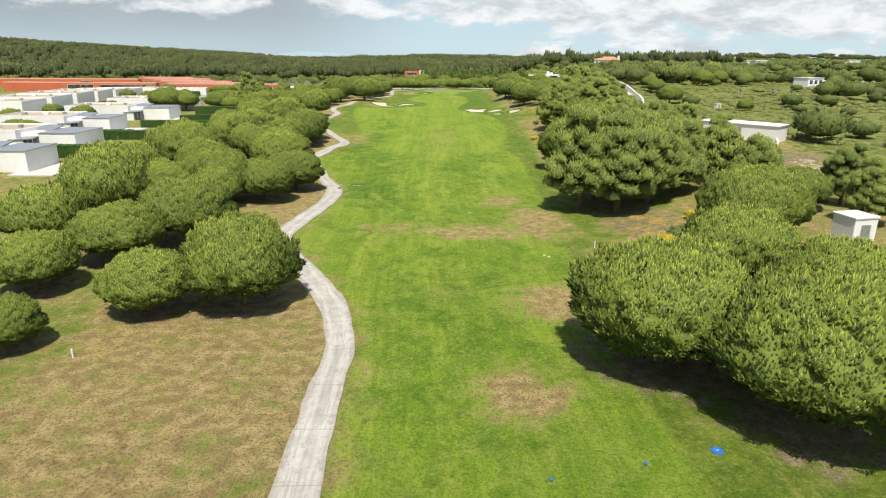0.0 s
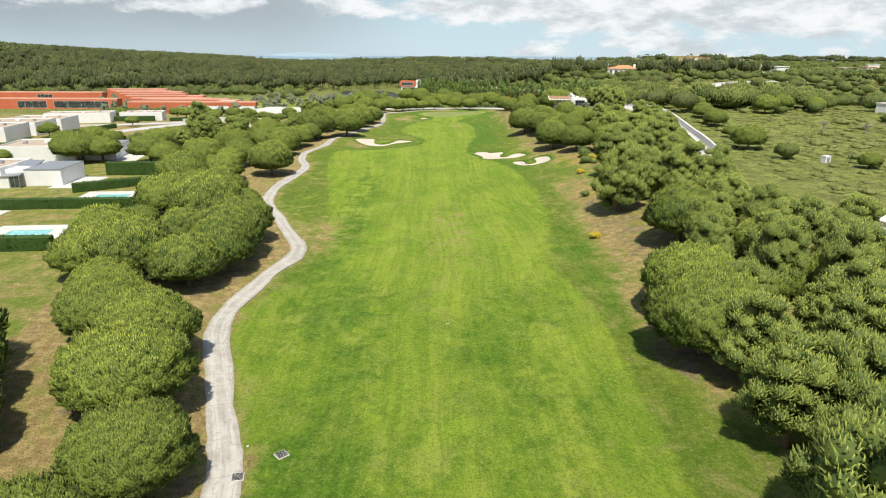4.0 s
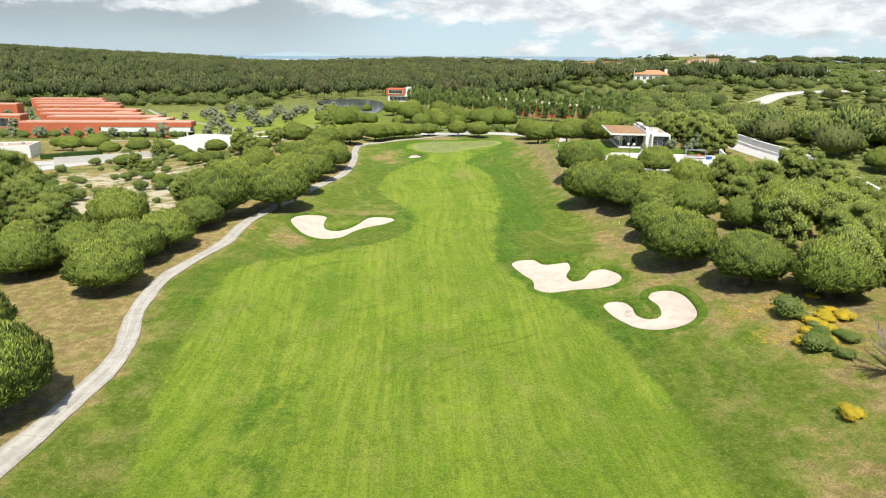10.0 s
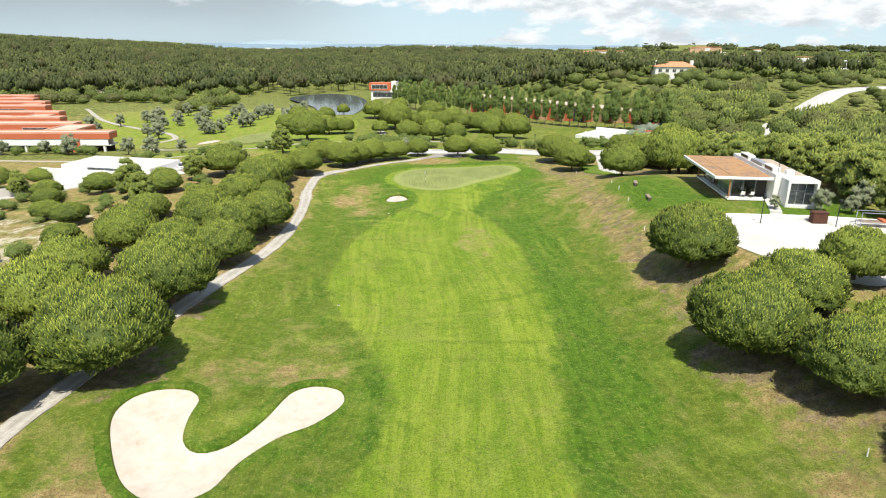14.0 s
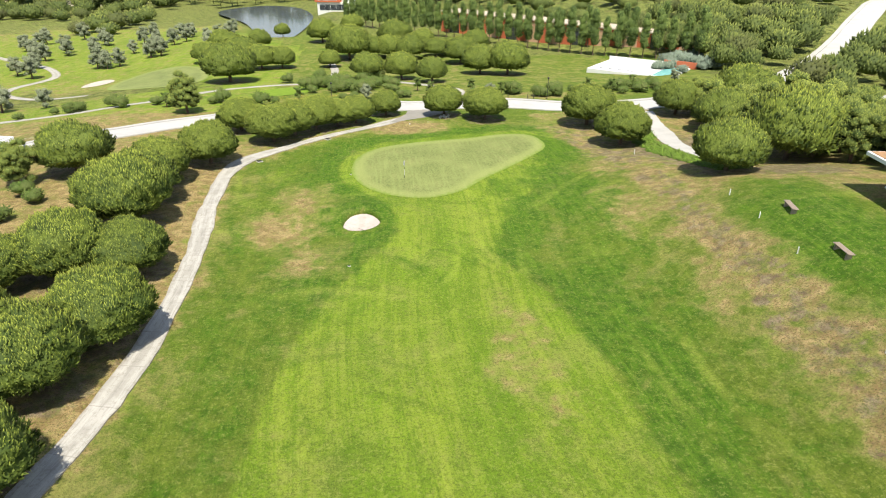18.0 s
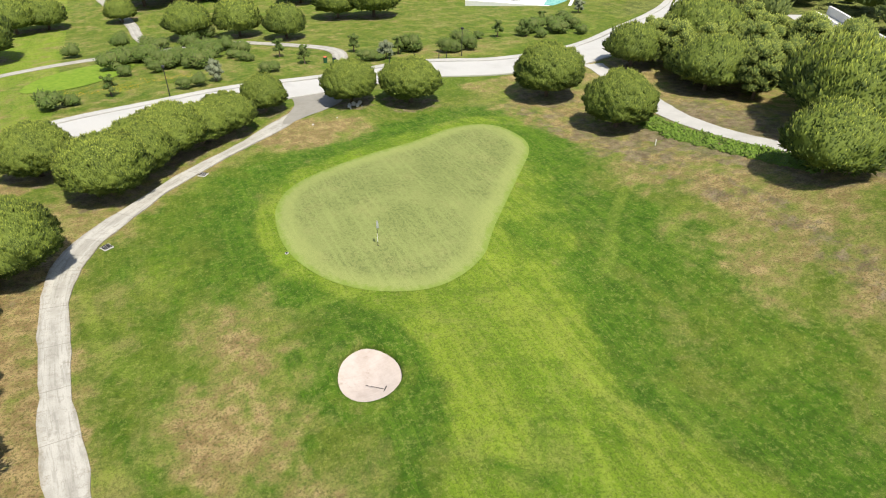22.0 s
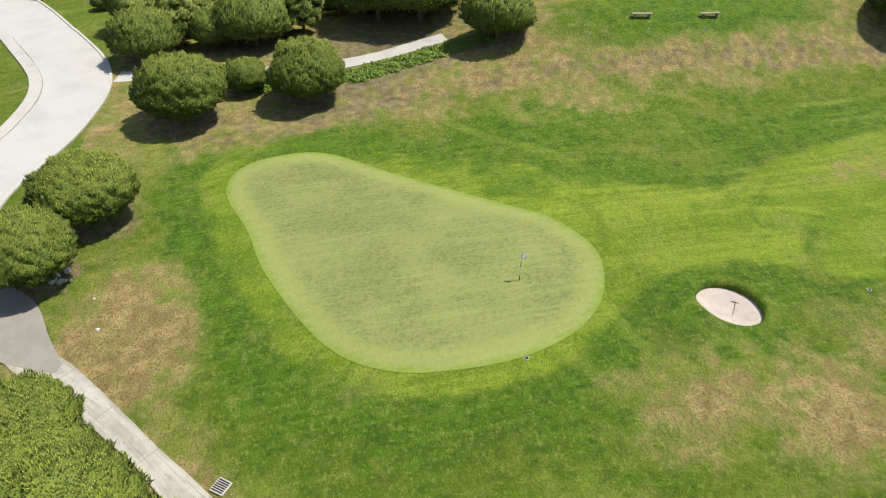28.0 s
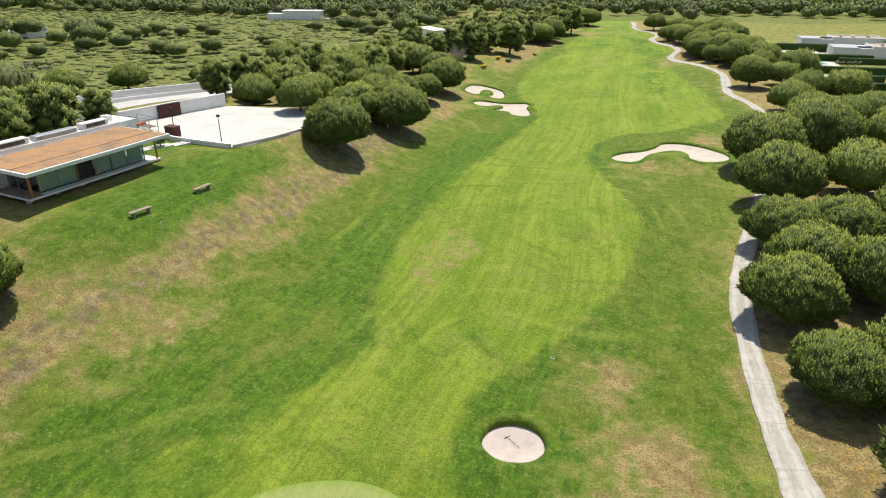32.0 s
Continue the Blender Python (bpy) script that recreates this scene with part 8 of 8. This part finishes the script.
    part("rim", rod((0, 0, -0.02), (0, 0, 0.04), 0.272, 0.268, 20), M_BLUE, t)
    for k in range(2):
        part("mark", box(-0.08, -0.03 + 0.05 * k, 0.052, 0.08, -0.018 + 0.05 * k, 0.056), M_WHITE, t)
    for x, y in ((-20.4, 32.1), (28.0, 253.9), (31.1, 277.3), (30.3, 271.3), (29.7, 265.2), (26.5, 212), (27.0, 226), (31.2, 299), (14.5, 53)):
        s = thing("boundary_stake", x, y, ground_z(x, y), 0, "short white boundary stake in dry grass", "stake", "boundary stakes")
        part("post", box(-0.035, -0.035, -0.1, 0.035, 0.035, 0.55, 0.006), M_WHITE, s)
        part("tip", rod((0, 0, 0.55), (0, 0, 0.62), 0.045, 0.005, 4), M_WHITE, s)
    for x, y, t0 in ((-15.7, 304.1, 30), (-7.6, 313.1, 50), (-12.0, 78.9, 10), (-10.0, 81.0, 40)):
        d = thing("drain_cover", x, y, ground_z(x, y), t0, "square grey drain grate beside the cart path", "drain", "drain covers")
        part("frame", box(-0.36, -0.36, -0.2, 0.36, 0.36, 0.06, 0.02), M_PAVE, d)
        for k in range(6):
            part("bar", box(-0.3, -0.29 + 0.105 * k, 0.063, 0.3, -0.23 + 0.105 * k, 0.08), M_BLACK, d)
    for x, y in ((-4.2, 297.3), (-4.1, 274.7), (0.5, 100), (4, 66), (-8, 240), (10, 150)):
        d = thing("sprinkler_head", x, y, ground_z(x, y), 0, "small dark sprinkler head in the turf", "sprinkler", "sprinklers")
        part("cap", rod((0, 0, -0.05), (0, 0, 0.06), 0.11, 0.1, 12), M_BLACK, d)
        part("ring", rod((0, 0, -0.05), (0, 0, 0.045), 0.14, 0.135, 12), M_CONC, d)
    # bare grey tree and flowering bushes on the east side
    t = thing("bare_tree", 32.6, 166.5, ground_z(32.6, 166.5), 0, "leafless grey tree with fine pale twigs", "tree")
    part("trunk", rod((0, 0, -0.2), (0.2, 0.1, 2.2), 0.14, 0.09), M_GREYTWIG, t)
    rng = random.Random(8)
    for k in range(44):
        a, u = rng.uniform(0, 6.28), rng.uniform(0.25, 1.0)
        s = Vector((0.2 * u, 0.1 * u, 2.2 * u))
        e = s + Vector((math.cos(a) * 1.9, math.sin(a) * 1.9, rng.uniform(0.8, 2.4))) * rng.uniform(0.7, 1.35)
        br = rod(s, e, 0.06, 0.02, 5)
        for j in range(9):
            q = s.lerp(e, rng.uniform(0.4, 1.0))
            rod(q, q + Vector((rng.uniform(-0.7, 0.7), rng.uniform(-0.7, 0.7), rng.uniform(0.1, 0.8))), 0.024, 0.009, 4, br)
        part("branch", br, M_GREYTWIG, t)
    shr = [(20.5, 50.5), (22, 52), (24, 56), (26, 60), (29, 57), (31, 160), (27, 163), (33, 165), (30, 172), (35, 176), (31, 178), (26, 141), (27, 147), (28, 112), (30, 106), (20.3, 126), (24, 147)]
    for k in range(150):
        shr.append((rng.uniform(-84, -36), rng.uniform(198, 298)))
    for k, (x, y) in enumerate(shr):
        s = thing("shrub", x, y, ground_z(x, y), rng.uniform(0, 360), "low green shrub on dry sandy ground" if k % 3 or x <= 20 else "low yellow-flowering shrub on dry ground", "shrub", "wild shrubs")
        k2 = rng.uniform(0.7, 1.7)
        s.scale = (k2, k2, k2 * rng.uniform(0.7, 1.0))
        put("leaves", SHRUB_CROWNS[k % 3] if k % 3 else YELLOW_SHRUB if 20 < x else SHRUB_CROWNS[0], s)
    rng = random.Random(19)
    for k in range(26):
        u = rng.uniform(0, 1)
        x, y = 31.2 + 3.2 * u + rng.gauss(0, 0.8), 171.0 + 9.5 * u + rng.gauss(0, 1.1)
        yellow = k % 5 < 3
        s = thing("shrub", x, y, ground_z(x, y), rng.uniform(0, 360), "low yellow-flowering shrub on rough ground" if yellow else "low fresh green shrub on rough ground", "shrub", "flowering shrubs")
        k2 = rng.uniform(0.55, 1.1)
        s.scale = (k2, k2, k2 * rng.uniform(0.45, 0.7))
        put("leaves", YELLOW_SHRUB if yellow else SHRUB_CROWNS[k % 3], s)


# land colour shifted to blue-grey to hold the distance haze
M_HEADLAND = weathered("hazy_headland", (0.27, 0.345, 0.39), (0.23, 0.30, 0.345), 0.004, 0.95, 0.02, 0.0)
M_TANPANEL = weathered("tan_panel", (0.62, 0.40, 0.27), (0.50, 0.30, 0.19), 0.4, 0.8, 5.0, 0.1)
M_REDBALL = weathered("red_plastic", (0.50, 0.03, 0.02), (0.36, 0.02, 0.015), 2.0, 0.45, 20.0, 0.05)
M_PALEROOF = weathered("pale_roof_gravel", (0.56, 0.47, 0.38), (0.42, 0.30, 0.22), 0.2, 0.9, 5.0, 0.3)
M_BLUE = weathered("blue_plastic", (0.03, 0.16, 0.48), (0.025, 0.11, 0.33), 2.0, 0.45, 20.0, 0.05)
M_REDEDGE = weathered("pale_red_coping", (0.66, 0.36, 0.27), (0.55, 0.25, 0.18), 0.4, 0.85, 6.0, 0.1)
M_TILE = weathered("orange_roof_tile", (0.55, 0.27, 0.14), (0.40, 0.19, 0.10), 0.5, 0.85, 4.0, 0.3)
M_HEDGEGREEN = weathered("green_plastic", (0.03, 0.11, 0.05), (0.02, 0.07, 0.03), 2.0, 0.5, 20.0, 0.05)
M_COVER = foliage("ground_cover_leaves", (0.24, 0.36, 0.045), (0.10, 0.17, 0.02), (0.18, 0.27, 0.03))
M_GREYTWIG = weathered("grey_twig", (0.36, 0.30, 0.26), (0.22, 0.18, 0.15), 3.0, 0.9, 14.0, 0.2)
M_YELLOW = foliage("yellow_flowering_shrub", (0.72, 0.50, 0.02), (0.30, 0.24, 0.02), (0.55, 0.40, 0.02))
M_GREYLEAF = foliage("grey_garden_leaves", (0.30, 0.36, 0.28), (0.10, 0.13, 0.09), (0.20, 0.26, 0.18))
YELLOW_SHRUB = crown_from([((0.4 * math.cos(k * 2.1), 0.4 * math.sin(k * 2.1), 0.35 + 0.1 * k), (0.6, 0.6, 0.45)) for k in range(4)], M_YELLOW, "leaves", 190, 300, 0.17, 0.6, 0.8, 0.8, 0.22, -0.5)
GREY_SHRUB = crown_from([((0.4 * math.cos(k * 2.1), 0.4 * math.sin(k * 2.1), 0.45 + 0.1 * k), (0.6, 0.6, 0.5)) for k in range(4)], M_GREYLEAF, "leaves", 191, 260, 0.3, 0.6, 0.75, 0.8, 0.25, -0.5)
SHRUB_TREE = crown_from(maritime_blobs(195, 4.6, 1.3, 9), M_SHRUB, "crown", 196, 420, 0.28, 0.5, 0.7, 0.7, 0.25, -0.8)

build_ground()
build_course()
build_far()
build_headland()
build_roads()
build_pines()
build_maritime()
build_thicket()
pavilion()
build_court()
build_villas()
build_lower_house()
build_resort()
build_east_yard()
build_hole_two()
build_roadside()
build_small()
build_heath()
build_far_houses()
build_woods()
